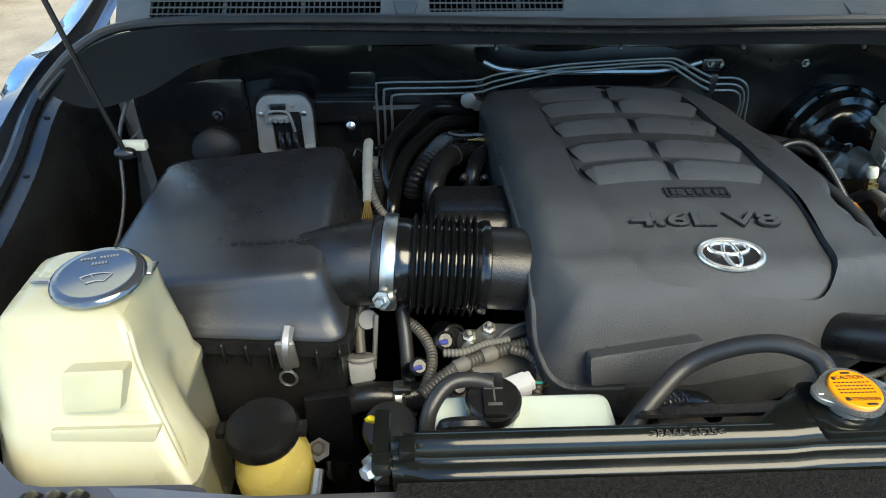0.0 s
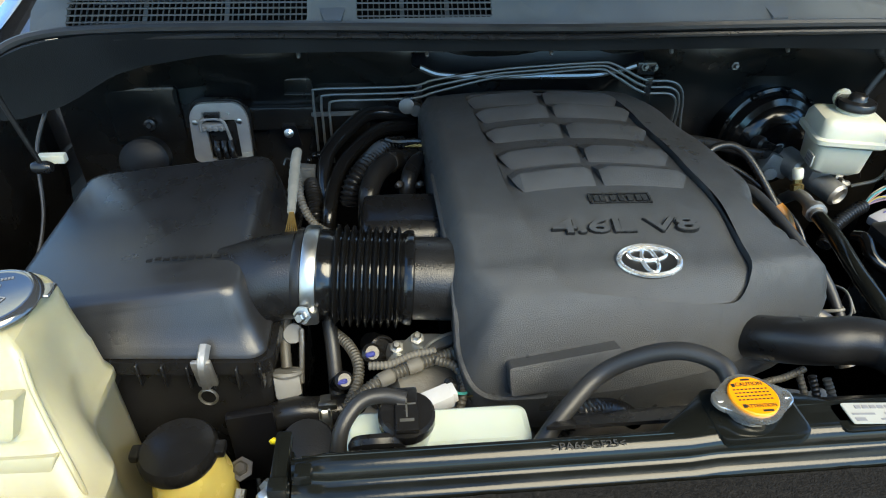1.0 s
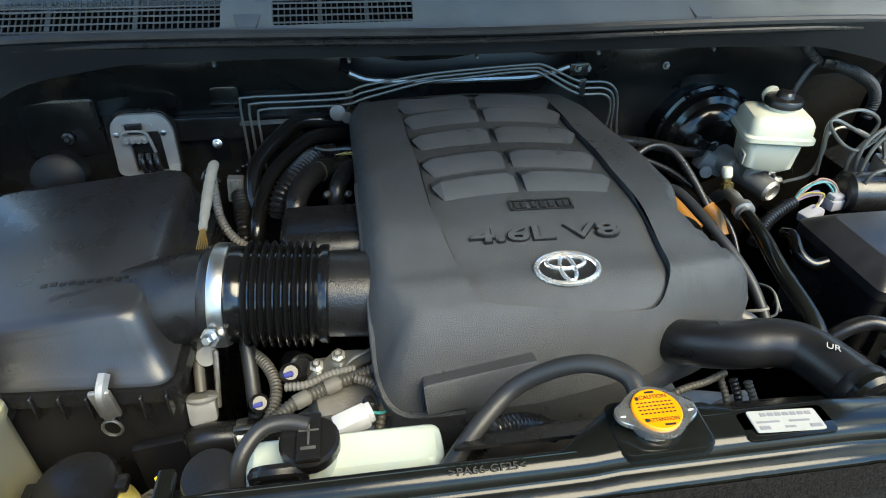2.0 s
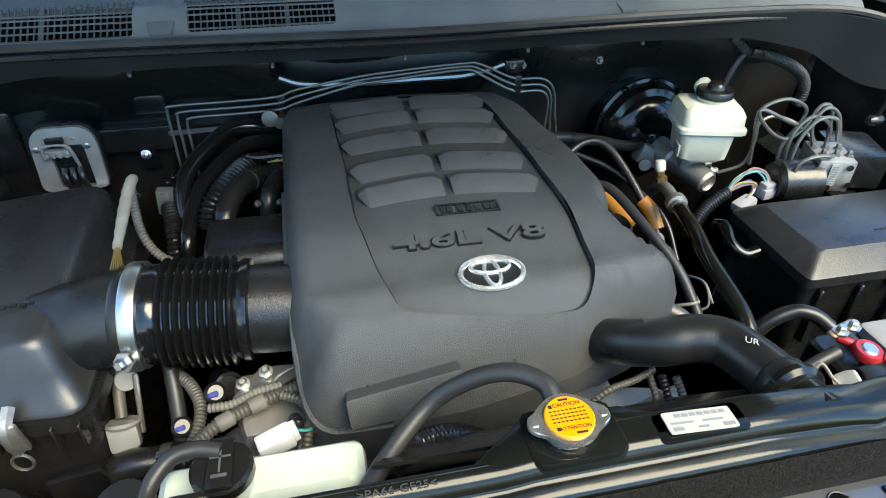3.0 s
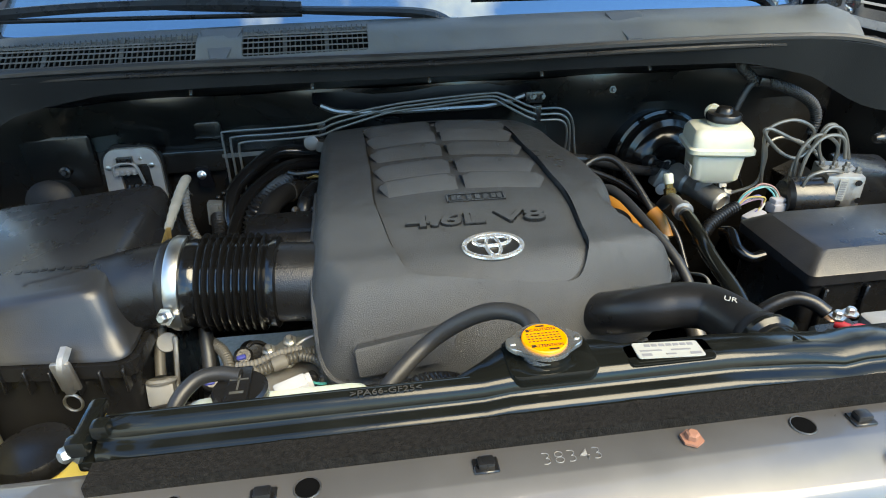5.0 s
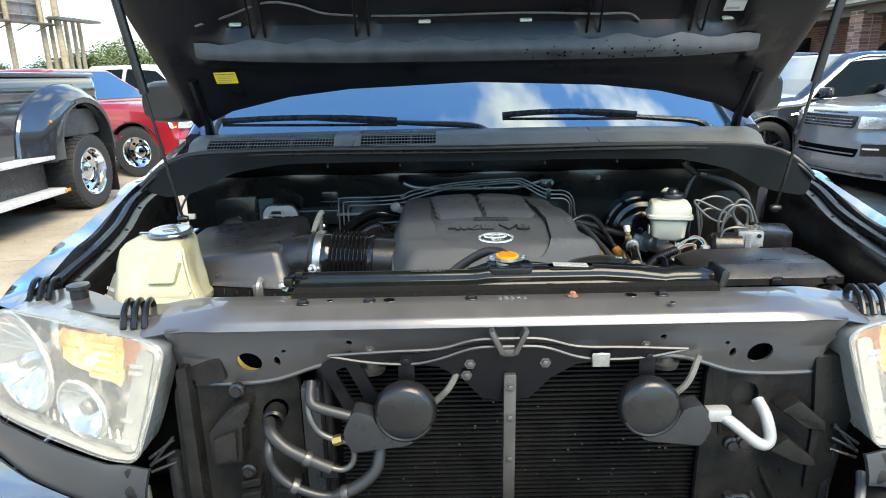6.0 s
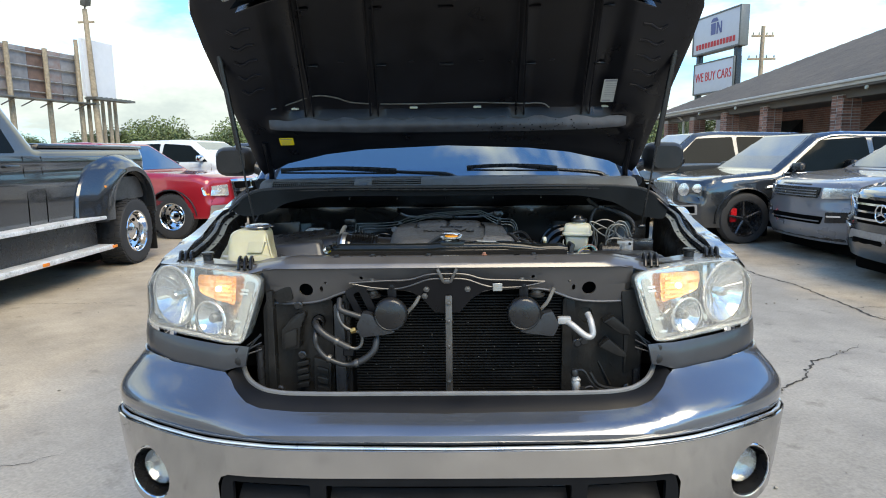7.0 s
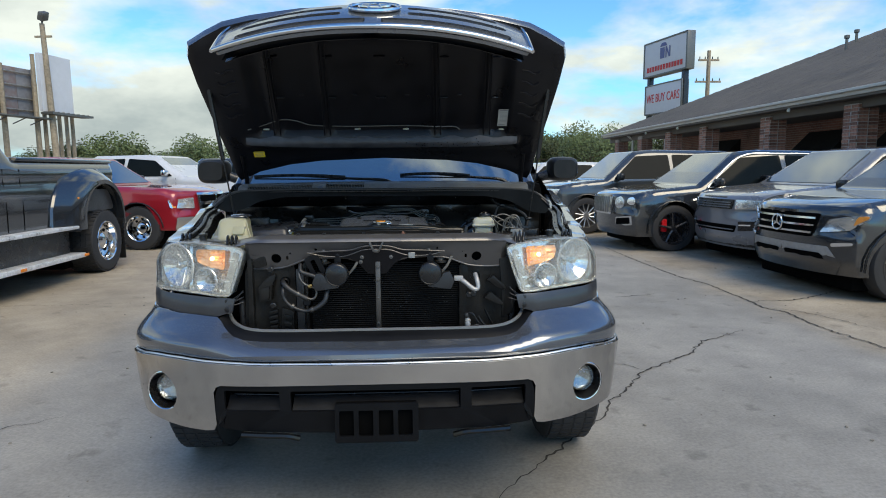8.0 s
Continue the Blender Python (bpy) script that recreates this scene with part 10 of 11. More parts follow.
# black sport utility with a winged star ring
top = suv_top(2.40, 1.10, 1.05, 1.15, 0.30, 1.72, -1.85, -2.25, 1.12, 1.0)
me, hw_, nose_, front_ = car("black_crossover", "glossy black crossover with three bright grille bars", (4.46 + 2.40, 4.92, 0), 183, dict(
    length=4.80, width=1.94, belt=1.10, roof=1.72, sill=0.26, front_axle=1.64, rear_axle=-1.30, tyre=0.385, paint=BLACKPAINT, rim=RIM, spokes=5,
    top=top, windows=[[(0.92, 1.14), (0.32, 1.57), (-0.34, 1.61), (-0.38, 1.14)], [(-0.46, 1.14), (-0.43, 1.61), (-1.2, 1.59), (-1.28, 1.14)], [(-1.36, 1.16), (-1.30, 1.58), (-1.72, 1.53), (-1.92, 1.2)]],
    screen=((1.03, 1.15), (0.32, 1.68)), rear=((-2.22, 1.16), (-1.86, 1.64)), mirror=(0.80, 1.18), doors=(0.95, -0.42, -1.32), handles=(-0.15, -1.02),
    face=[(0.26, 2.28), (0.5, 2.37), (0.75, 2.40), (0.96, 2.38), (1.05, 2.24)],
    trim=[("grille", [(-0.46, 0.66), (0.46, 0.66), (0.54, 0.92), (-0.54, 0.92)], DARK, 0.004), ("headlamp*", [(0.56, 0.72), (0.80, 0.75), (0.965, 0.88), (0.965, 0.925), (0.80, 0.90), (0.64, 0.865)], LAMPSILVER, 0.004), ("lamp_amber*", [(0.84, 0.80), (0.955, 0.885), (0.955, 0.915), (0.88, 0.905)], mat("dull_amber", (0.7, 0.25, 0.05), 0.3), 0.010),
          ("bumper_guard", [(-0.80, 0.33), (0.80, 0.33), (0.64, 0.57), (-0.64, 0.57)], PALEALU, 0.004), ("intake*", [(0.06, 0.37), (0.64, 0.37), (0.56, 0.49), (0.06, 0.49)], DARK, 0.014), ("lamp_slit*", [(0.68, 0.57), (0.88, 0.60), (0.88, 0.63), (0.68, 0.61)], REFLECT, 0.008)],
    bars=[(-0.48, 0.48, 0.71, 0.022, CHROME), (-0.50, 0.50, 0.79, 0.022, CHROME), (-0.52, 0.52, 0.87, 0.022, CHROME)]))
sm = axes(front_(0, 0.79, 0.055), (0, 1, 0), (0, 0, 1))
bm = oval_ring(B(), sm, 0, 0, 0.088, 0.088, 0.009, 0.010)
for k in range(3):
    a = math.pi / 2 + 2 * math.pi * k / 3
    prism(bm, [(-0.014 * math.sin(a), 0.014 * math.cos(a)), (0.014 * math.sin(a), -0.014 * math.cos(a)), (0.085 * math.cos(a), 0.085 * math.sin(a))], -0.004, 0.010, sm)
part("round_badge", bm, CHROME, me, "round chrome badge")

# graphite sport utility beyond
top = suv_top(2.50, 1.14, 1.20, 1.19, 0.45, 1.84, -2.0, -2.40, 1.18, 1.05)
car("graphite_suv", "graphite sport utility with bright multi-spoke wheels", (2.98 + 2.50, 12.30, 0), 184, dict(
    length=5.0, width=2.03, belt=1.16, roof=1.84, sill=0.28, front_axle=1.62, rear_axle=-1.30, tyre=0.40, paint=DARKGREY, rim=RIM, spokes=12,
    top=top, windows=[[(1.0, 1.20), (0.46, 1.70), (-0.30, 1.73), (-0.34, 1.20)], [(-0.42, 1.20), (-0.39, 1.73), (-1.2, 1.72), (-1.28, 1.20)], [(-1.36, 1.21), (-1.30, 1.71), (-1.85, 1.68), (-2.05, 1.24)]],
    screen=((1.18, 1.20), (0.47, 1.80)), rear=((-2.37, 1.21), (-2.01, 1.76)), mirror=(0.90, 1.25), doors=(1.05, -0.38, -1.32), handles=(-0.12, -1.02),
    face=[(0.28, 2.40), (0.5, 2.47), (0.75, 2.50), (1.0, 2.49), (1.10, 2.35)],
    trim=[("grille", [(-0.45, 0.84), (0.45, 0.84), (0.48, 1.0), (-0.48, 1.0)], PLASTIC_S, 0.004), ("headlamp*", [(0.53, 0.85), (0.90, 0.87), (0.95, 0.99), (0.53, 0.99)], REFLECT, 0.004), ("lower_grille", [(-0.7, 0.40), (0.7, 0.40), (0.7, 0.52), (-0.7, 0.52)], DARK, 0.004)]))

# pale car far behind
top = suv_top(2.3, 1.05, 1.1, 1.1, 0.4, 1.66, -1.8, -2.15, 1.08, 0.95)
car("silver_car", "silver family car parked far behind", (1.9 + 2.6, 17.5, 0), 184, dict(
    length=4.6, width=1.86, belt=1.06, roof=1.66, sill=0.24, front_axle=1.45, rear_axle=-1.30, tyre=0.35, paint=WHITEPAINT, rim=RIM, spokes=5,
    top=top, windows=[[(0.9, 1.10), (0.4, 1.53), (-0.3, 1.56), (-0.34, 1.10)], [(-0.42, 1.10), (-0.39, 1.56), (-1.1, 1.55), (-1.3, 1.10)]],
    screen=((1.08, 1.10), (0.41, 1.62)), mirror=(0.8, 1.14), face=[(0.24, 2.2), (0.6, 2.3), (0.9, 2.28), (1.0, 2.1)],
    trim=[("grille", [(-0.4, 0.6), (0.4, 0.6), (0.42, 0.75), (-0.42, 0.75)], DARK, 0.004), ("headlamp*", [(0.5, 0.72), (0.85, 0.74), (0.88, 0.84), (0.5, 0.82)], REFLECT, 0.004)]))

# red pickup, bright wheels
def pickup_top(L2, bonnet, nose_z, cowl_x, roof, cab_back, bed, screen_x):
    return [(L2, nose_z - 0.35), (L2, nose_z - 0.04), (L2 - 0.05, nose_z), (L2 - 0.4, bonnet - 0.02), (cowl_x, bonnet + 0.03), (screen_x, roof - 0.03), (screen_x - 0.3, roof), (cab_back + 0.1, roof - 0.02), (cab_back, roof - 0.10), (cab_back - 0.06, bed), (-L2 + 0.05, bed), (-L2, bed - 0.05), (-L2, 0.75)]


ram_top = pickup_top(3.0, 1.15, 1.06, 1.22, 1.72, -1.1, 1.25, 0.50)
me, hw_, nose_, front_ = car("red_pickup", "dark red pickup with a chrome cross grille", (-6.73, 10.47, 0), -9, dict(
    length=6.0, width=1.98, belt=1.16, roof=1.72, sill=0.36, front_axle=2.02, rear_axle=-1.75, tyre=0.40, paint=REDPAINT, rim=CHROME, spokes=8, rim_r=0.60, tumble=0.20, dish=True,
    top=ram_top, windows=[[(0.96, 1.20), (0.50, 1.58), (-0.19, 1.63), (-0.23, 1.20)], [(-0.31, 1.20), (-0.28, 1.63), (-0.91, 1.61), (-0.99, 1.20)]],
    screen=((1.20, 1.19), (0.52, 1.67)), mirror=(0.80, 1.28), mirror_mat=PLASTIC_S, doors=(1.05, -0.27, -1.05), handles=(-0.13, -0.87), bow=0.26,
    face=[(0.36, 2.94), (0.6, 2.99), (0.9, 3.0), (1.03, 2.99), (1.1, 2.8)],
    trim=[("grille", [(-0.50, 0.64), (0.50, 0.64), (0.56, 1.04), (-0.56, 1.04)], CHROME, 0.03), ("grille_hole*", [(0.05, 0.69), (0.44, 0.69), (0.46, 0.81), (0.05, 0.81)], DARK, 0.044), ("grille_hole*", [(0.05, 0.87), (0.47, 0.87), (0.50, 0.99), (0.05, 0.99)], DARK, 0.044),
          ("headlamp*", [(0.60, 0.75), (0.97, 0.77), (0.97, 0.91), (0.61, 0.95)], LAMPSILVER, 0.012), ("lamp_amber*", [(0.90, 0.77), (0.945, 0.78), (0.945, 0.92), (0.905, 0.92)], mat("lamp_amber_plastic", (0.75, 0.3, 0.06), 0.3), 0.020),
          ("chrome_bumper", [(-0.97, 0.38), (0.97, 0.38), (0.97, 0.60), (-0.97, 0.60)], BUMPCHROME, 0.06)]))

# white pickup behind the red one
wt = pickup_top(2.95, 1.28, 1.18, 1.20, 1.84, -1.3, 1.36, 0.42)
car("white_pickup", "white crew cab pickup parked behind the red one", (-6.4, 14.0, 0), -9, dict(
    length=5.9, width=2.02, belt=1.28, roof=1.84, sill=0.40, front_axle=2.0, rear_axle=-1.75, tyre=0.40, paint=WHITEPAINT, rim=RIM, spokes=6, tumble=0.20,
    top=wt, windows=[[(0.92, 1.32), (0.42, 1.70), (-0.26, 1.75), (-0.30, 1.32)], [(-0.38, 1.32), (-0.35, 1.75), (-1.08, 1.73), (-1.18, 1.32)]],
    screen=((1.18, 1.31), (0.44, 1.79)), mirror=(0.78, 1.40), mirror_mat=CHROME, doors=(1.0, -0.34, -1.24), handles=(-0.16, -1.04), bow=0.16,
    face=[(0.4, 2.9), (0.6, 2.94), (0.95, 2.95), (1.13, 2.94), (1.2, 2.8)],
    trim=[("grille", [(-0.55, 0.80), (0.55, 0.80), (0.58, 1.14), (-0.58, 1.14)], PLASTIC_S, 0.006), ("headlamp*", [(0.62, 0.92), (0.95, 0.94), (0.96, 1.10), (0.64, 1.12)], REFLECT, 0.006), ("front_bumper", [(-0.98, 0.50), (0.98, 0.50), (0.98, 0.74), (-0.98, 0.74)], BUMPCHROME, 0.05)]))
wt = pickup_top(2.95, 1.26, 1.18, 1.50, 1.85, -1.0, 1.38, 0.80)
car("dark_pickup", "dark grey pickup far behind the white one", (-3.6 - 2.02, 18.2, 0), 2, dict(
    length=5.9, width=2.0, belt=1.28, roof=1.85, sill=0.40, front_axle=2.0, rear_axle=-1.75, tyre=0.40, paint=DARKGREY, rim=RIM, spokes=6, tumble=0.20,
    top=wt, windows=[[(1.25, 1.32), (0.78, 1.70), (0.10, 1.76), (0.06, 1.32)], [(-0.02, 1.32), (0.01, 1.76), (-0.80, 1.74), (-0.88, 1.32)]],
    screen=((1.48, 1.30), (0.81, 1.80)), mirror=(1.05, 1.40), bow=0.16, face=[(0.4, 2.9), (0.6, 2.94), (0.95, 2.95), (1.13, 2.94), (1.2, 2.8)],
    trim=[("grille", [(-0.55, 0.80), (0.55, 0.80), (0.58, 1.14), (-0.58, 1.14)], PLASTIC_S, 0.006)]))

# black pickup with twin rear wheels, its tail away from the truck
bt = [(4.2, 0.80), (4.2, 1.24), (4.1, 1.30), (3.5, 1.38), (2.70, 1.44), (1.95, 2.08), (1.6, 2.14), (0.0, 2.13), (-0.18, 2.02), (-0.42, 1.60), (-2.75, 1.60), (-2.8, 1.56), (-2.8, 0.82)]
me, hw_, nose_, front_ = car("dually_pickup", "black pickup with twin rear wheels and bright running boards", (-5.52, 4.83, 0), -90, dict(
    length=7.0, width=2.06, belt=1.46, roof=2.12, sill=0.62, front_axle=3.2, rear_axle=-2.02, tyre=0.43, tyre_w=0.24, paint=BLACKPAINT, rim=RIM, spokes=8, rim_r=0.62, tumble=0.20, dish=True,
    top=bt, windows=[[(2.45, 1.50), (1.95, 1.96), (1.30, 2.0), (1.25, 1.50)], [(1.17, 1.50), (1.20, 2.0), (0.10, 1.98), (-0.06, 1.50)]],
    screen=((2.68, 1.46), (1.96, 2.04)), mirror=(2.25, 1.58), doors=(2.55, 1.21, -0.14, -0.44), handles=(1.40, 0.05), bow=0.10,
    face=[(0.6, 4.1), (0.9, 4.2), (1.2, 4.2), (1.3, 4.0)], trim=[("grille", [(-0.6, 0.9), (0.6, 0.9), (0.6, 1.15), (-0.6, 1.15)], CHROME, 0.006)]))
for s in (1, -1):
    bm = B()
    rings = []
    for k in range(15):
        a = math.pi * k / 14
        c, q = math.cos(a), math.sin(a)
        rx_, rz_ = -2.02 + (1.10 if c > 0 else 0.64) * c, 0.66 + 0.80 * q ** 0.75
        ix_, iz_ = -2.02 + 0.54 * c, 0.66 + 0.60 * q ** 0.75
        rings.append([(rx_, s * 0.98, rz_ + 0.03), (rx_ - 0.03 * c, s * 1.06, rz_ + 0.02), (rx_ * 0.6 + ix_ * 0.4, s * 1.17, rz_ * 0.6 + iz_ * 0.4), (rx_ * 0.3 + ix_ * 0.7, s * 1.22, rz_ * 0.3 + iz_ * 0.7), (ix_, s * 1.215, iz_), (ix_, s * 1.17, iz_ - 0.02), (ix_, s * 0.98, iz_)])
    loft(bm, rings)
    flare = part("rear_flare", bm, BLACKPAINT, me, "bulging rear wing over twin wheels")
    part("side_marker", box(B(), (-1.36, s * 1.185, 1.08), (0.06, 0.03, 0.03), 0.01), mat("marker_amber", (0.7, 0.22, 0.03), 0.3), flare)
    bm = B()
    panel(bm, [rounded([(-1.50, 0.62), (-0.92, 0.66), (-1.0, 0.92), (-1.44, 0.98)], 0.08, 3)], lambda x, z: (x, s * (1.04 + 0.10 * ease((-x - 0.95) / 0.5)), z), 0.1, 0.02)
    part("flare_front", bm, PLASTIC_S, flare)
    road_wheel(me, -2.02, s * 1.09, 0.44, 0.24, RIM, 8, s, 0.64, None, True)
    bm = B()
    box(bm, (1.0, s * 1.03, 0.51), (4.6, 0.06, 0.36), 0.02)
    sk = part("side_skirt", bm, PLASTIC, me, "black side box below the doors")
    bm = B()
    box(bm, (1.0, s * 1.13, 0.325), (4.7, 0.22, 0.06), 0.015)
    part("lower_rail", bm, TREADPLATE, sk)
    bm = B()
    box(bm, (1.0, s * 1.11, 0.70), (4.7, 0.20, 0.045), 0.012)
    part("running_board", bm, TREADPLATE, sk)
    bm = B()
    for x in (-1.35, 0.0, 1.4):
        box(bm, (x, s * 1.242, 0.325), (0.10, 0.02, 0.035), 0.008)
    part("rail_lamps", bm, mat("rail_lamp_orange", (0.75, 0.20, 0.02), 0.3), sk)
    part("mud_flap", box(B(), (-2.56, s * 1.0, 0.42), (0.02, 0.40, 0.62), 0.01), RUBBER, me)
    bm = B()
    panel(bm, [rounded([(-2.50, 0.88), (-1.55, 0.88), (-1.70, 1.18), (-2.34, 1.18)], 0.1, 3)], lambda x, z: (x, s * 1.10, z), 0.2, 0.01)
    part("wheel_liner", bm, mat("dark_tread_plate", (0.10, 0.10, 0.10), 0.4, 0.7, var=0.4, scale=40, bump=0.8, bscale=70), me)
bm = B()
box(bm, (-1.62, 0, 1.58), (2.3, 1.96, 0.05), 0.02)
part("bed_rail", bm, BLACKPAINT, me)

# ---------------------------------------------------------------- brick building with a porch
house = thing("office_building", "long low brick office with a covered porch and shingle roof", "building", "", (10.0, 0, 0))
COLS = [2.4, 5.3, 8.2, 11.15, 14.5, 18.2, 21.05, 24.0, 27.0]
bm = B()
box(bm, (3.0, 14.0, 1.7), (0.25, 30.0, 3.4), 0)
wall = part("front_wall", bm, MORTAR, house, "red brick wall behind the porch")
bm = B()
box(bm, (10.5, 29.0, 1.7), (15.2, 0.25, 3.4), 0)
box(bm, (10.5, -1.0, 1.7), (15.2, 0.25, 3.4), 0)
box(bm, (18.0, 14.0, 1.7), (0.25, 30.0, 3.4), 0)
part("back_walls", bm, BRICKMAT, house)
eave, ridge = 3.06, 7.05
bm = B()
x0, x1, y0, y1 = -0.5, 18.6, -1.8, 28.2
hip = 8.5
pts = [V((x0, y0, eave)), V((x1, y0, eave)), V((x1, y1, eave)), V((x0, y1, eave)), V(((x0 + x1) / 2, y0 + hip, ridge)), V(((x0 + x1) / 2, y1 - hip, ridge))]
vs = [bm.verts.new(p) for p in pts]
for f in ((0, 1, 4), (1, 2, 5, 4), (2, 3, 5), (3, 0, 4, 5)):
    bm.faces.new([vs[i] for i in f])
bmesh.ops.solidify(bm, geom=bm.faces[:], thickness=0.06)
roof = part("roof", bm, ROOFMAT, house, "weathered brown shingle roof")
bm = B()
n = 34
rng = random.Random(4)
for k in range(n):
    t = (k + 0.5) / n
    a = V((x0, y0, eave)).lerp(V(((x0 + x1) / 2, y0 + hip, ridge)), t) + V((-0.01, 0, 0.04))
    b = V((x0, y1, eave)).lerp(V(((x0 + x1) / 2, y1 - hip, ridge)), t) + V((-0.01, 0, 0.04))
    m = axes((a + b) / 2, (b - a), V(((x1 - x0) / 2, 0, ridge - eave)))
    half, u = (b - a).length / 2, -(b - a).length / 2
    while u < half - 0.05:
        v = min(half, u + rng.uniform(0.28, 0.46))
        prism(bm, rect(u, -0.155 + rng.uniform(-0.012, 0.012), v - 0.012, 0.15), -0.01, 0.010 + rng.uniform(0, 0.014), m)
        u = v

tagged(part("shingle_courses", bm, ROOFMAT, roof), kind="stuff")
bm = B()
for x in (5.2, 6.4):
    lathe(bm, [(0.05, 0), (0.05, 0.5), (0.09, 0.52), (0.09, 0.62), (0, 0.64)], (x, 14.0 + x, 5.35 + 0.38 * (x - 5.2)), (0, 0, 1), 10)
part("roof_vents", bm, GREYMETAL, roof)
bm = B()
box(bm, (-0.5, 13.2, 3.00), (0.06, 30.2, 0.11), 0.01)
part("fascia", bm, TRIMMAT, house, "cream painted fascia board")
bm = B()
box(bm, (-0.56, 13.2, 3.06), (0.11, 30.2, 0.07), 0.02)
part("gutter", bm, TRIMMAT, house)
bm = B()
box(bm, (1.2, 13.2, 2.92), (3.4, 30.0, 0.06), 0)
SOFFIT = mat("brown_soffit_paint", (0.10, 0.085, 0.07), 0.7, var=0.2, scale=2)
part("porch_ceiling", bm, SOFFIT, house)
bm = B()
box(bm, (1.2, 13.2, 0.06), (3.2, 30.0, 0.12), 0.01)
part("porch_floor", bm, MORTAR, house)
bm = B()
box(bm, (-0.02, 13.2, 2.80), (0.30, 30.0, 0.20), 0.01)
part("porch_beam", bm, SOFFIT, house)
for y in (12.8, 16.3, 22.5):
    bm = B()
    box(bm, (2.86, y, 1.35), (0.06, 1.5, 1.5), 0.01)
    win = part("window", bm, TINT, house, "dark shop window")
    bm = B()
    for dy in (-0.77, 0, 0.77):
        box(bm, (2.82, y + dy, 1.35), (0.06, 0.06, 1.6), 0.005)
    for dz in (-0.78, 0.78):
        box(bm, (2.82, y, 1.35 + dz), (0.06, 1.6, 0.06), 0.005)
    part("window_frame", bm, PLASTIC_S, win)
    bm = B()
    prism(bm, [(2.85, 2.55), (2.85, 1.75), (2.05, 1.75)], y - 1.0, y + 1.0, Matrix(((1, 0, 0, 0), (0, 0, 1, 0), (0, 1, 0, 0), (0, 0, 0, 1))))
    aw = part("awning", bm, AWNING, house, "black canvas awning")
    part("awning_edge", tube(B(), [(2.03, y - 1.0 + 0.1 * k, 1.74 + 0.02 * (k % 2)) for k in range(21)], 0.02, 6, 2), PAPER, aw)
bm = B()
box(bm, (2.84, 9.9, 1.15), (0.08, 1.1, 2.1), 0.01)
door = part("entrance_door", bm, DARK, house, "dark doorway beside a white framed window")
bm = B()
for dy in (-0.58, 0.58):
    box(bm, (2.80, 9.9 + dy, 1.15), (0.06, 0.08, 2.2), 0.01)
box(bm, (2.80, 9.9, 2.24), (0.06, 1.2, 0.08), 0.01)
part("door_frame", bm, PLASTIC_S, door)
bm = B()
box(bm, (2.84, 11.4, 1.40), (0.06, 1.1, 1.2), 0.01)
# opaque pale pane: its reflection is put into the base colour
sw = part("window", bm, mat("painted_reflection_pane", (0.25, 0.3, 0.33), 0.1, coat=0.5), house, "pale window with painted reflection in a white frame")
bm = B()
for dy in (-0.56, 0.56):
    box(bm, (2.80, 11.4 + dy, 1.40), (0.06, 0.08, 1.36), 0.005)
for dz in (-0.64, 0.64):
    box(bm, (2.80, 11.4, 1.40 + dz), (0.06, 1.2, 0.08), 0.005)
part("window_frame", bm, WHITEPL, sw)
part("downpipe", tube(B(), [(-0.35, 25.2, 2.9), (-0.1, 25.2, 2.7), (-0.1, 25.2, 0.1)], 0.05, 8, 1), TRIMMAT, house)
for y in (12.9, 19.4, 22.4):
    part("eave_lamp", lathe(B(), [(0.02, 0), (0.045, 0.04), (0.035, 0.09), (0, 0.095)], (-0.56, y, 2.88), (-0.3, 0, -1), 10), WHITEPL, house)

# ---------------------------------------------------------------- dealer's sign
sign = thing("pole_sign", "two-panel dealer sign on dark posts", "sign", "", (18.2, 42.0, 0), -78)
for x in (-2.05, 2.05):
    part("post", box(B(), (x, 0, 5.2), (0.34, 0.34, 10.4), 0.02), PLASTIC_S, sign)
bm = B()
box(bm, (0, 0, 9.35), (5.0, 0.55, 2.35), 0.03)
p1 = part("upper_panel", bm, SIGNW, sign, "white upper sign panel")
bm = B()
for z in (8.15, 10.55):
    box(bm, (0, 0, z), (5.15, 0.62, 0.12), 0.02)
for x in (-2.52, 2.52):
    box(bm, (x, 0, 9.35), (0.14, 0.62, 2.5), 0.02)
part("panel_frame", bm, GREYMETAL, p1)
fm = axes((0, -0.29, 9.35), (1, 0, 0), (0, 0, 1))
bm = B()
bars(bm, fm, [(-0.5, 0.0, 0.25, 0.75), (0.12, 0.25, 0.25, 0.75), (0.55, 0.68, 0.25, 0.75)], 0.01)
prism(bm, [(0.12, 0.62), (0.28, 0.62), (0.68, -0.12), (0.52, -0.12)], 0, 0.01, fm)
prism(bm, rounded([(-0.55, 0.70), (0.3, 0.70), (0.1, 0.95), (-0.35, 0.95)], 0.08, 3), 0, 0.01, fm)
part("maker_mark", bm, BLUEINK, p1, "blue maker's mark, plain shapes")
bm = B()
bars(bm, fm, [(-2.1 + 0.33 * k, -1.86 + 0.33 * k, -0.72, 0.36) for k in range(13)], 0.01)
part("name_bars", bm, REDINK, p1, "red name, plain bars")
bm = B()
box(bm, (-0.1, 0, 6.45), (4.3, 0.5, 2.0), 0.03)
p2 = part("lower_panel", bm, SIGNW, sign, "white lower sign panel")
bm = B()
for z in (5.42, 7.48):
    box(bm, (-0.1, 0, z), (4.4, 0.56, 0.10), 0.02)
for x in (-2.27, 2.07):
    box(bm, (x, 0, 6.45), (0.12, 0.56, 2.1), 0.02)
part("panel_frame", bm, GREYMETAL, p2)
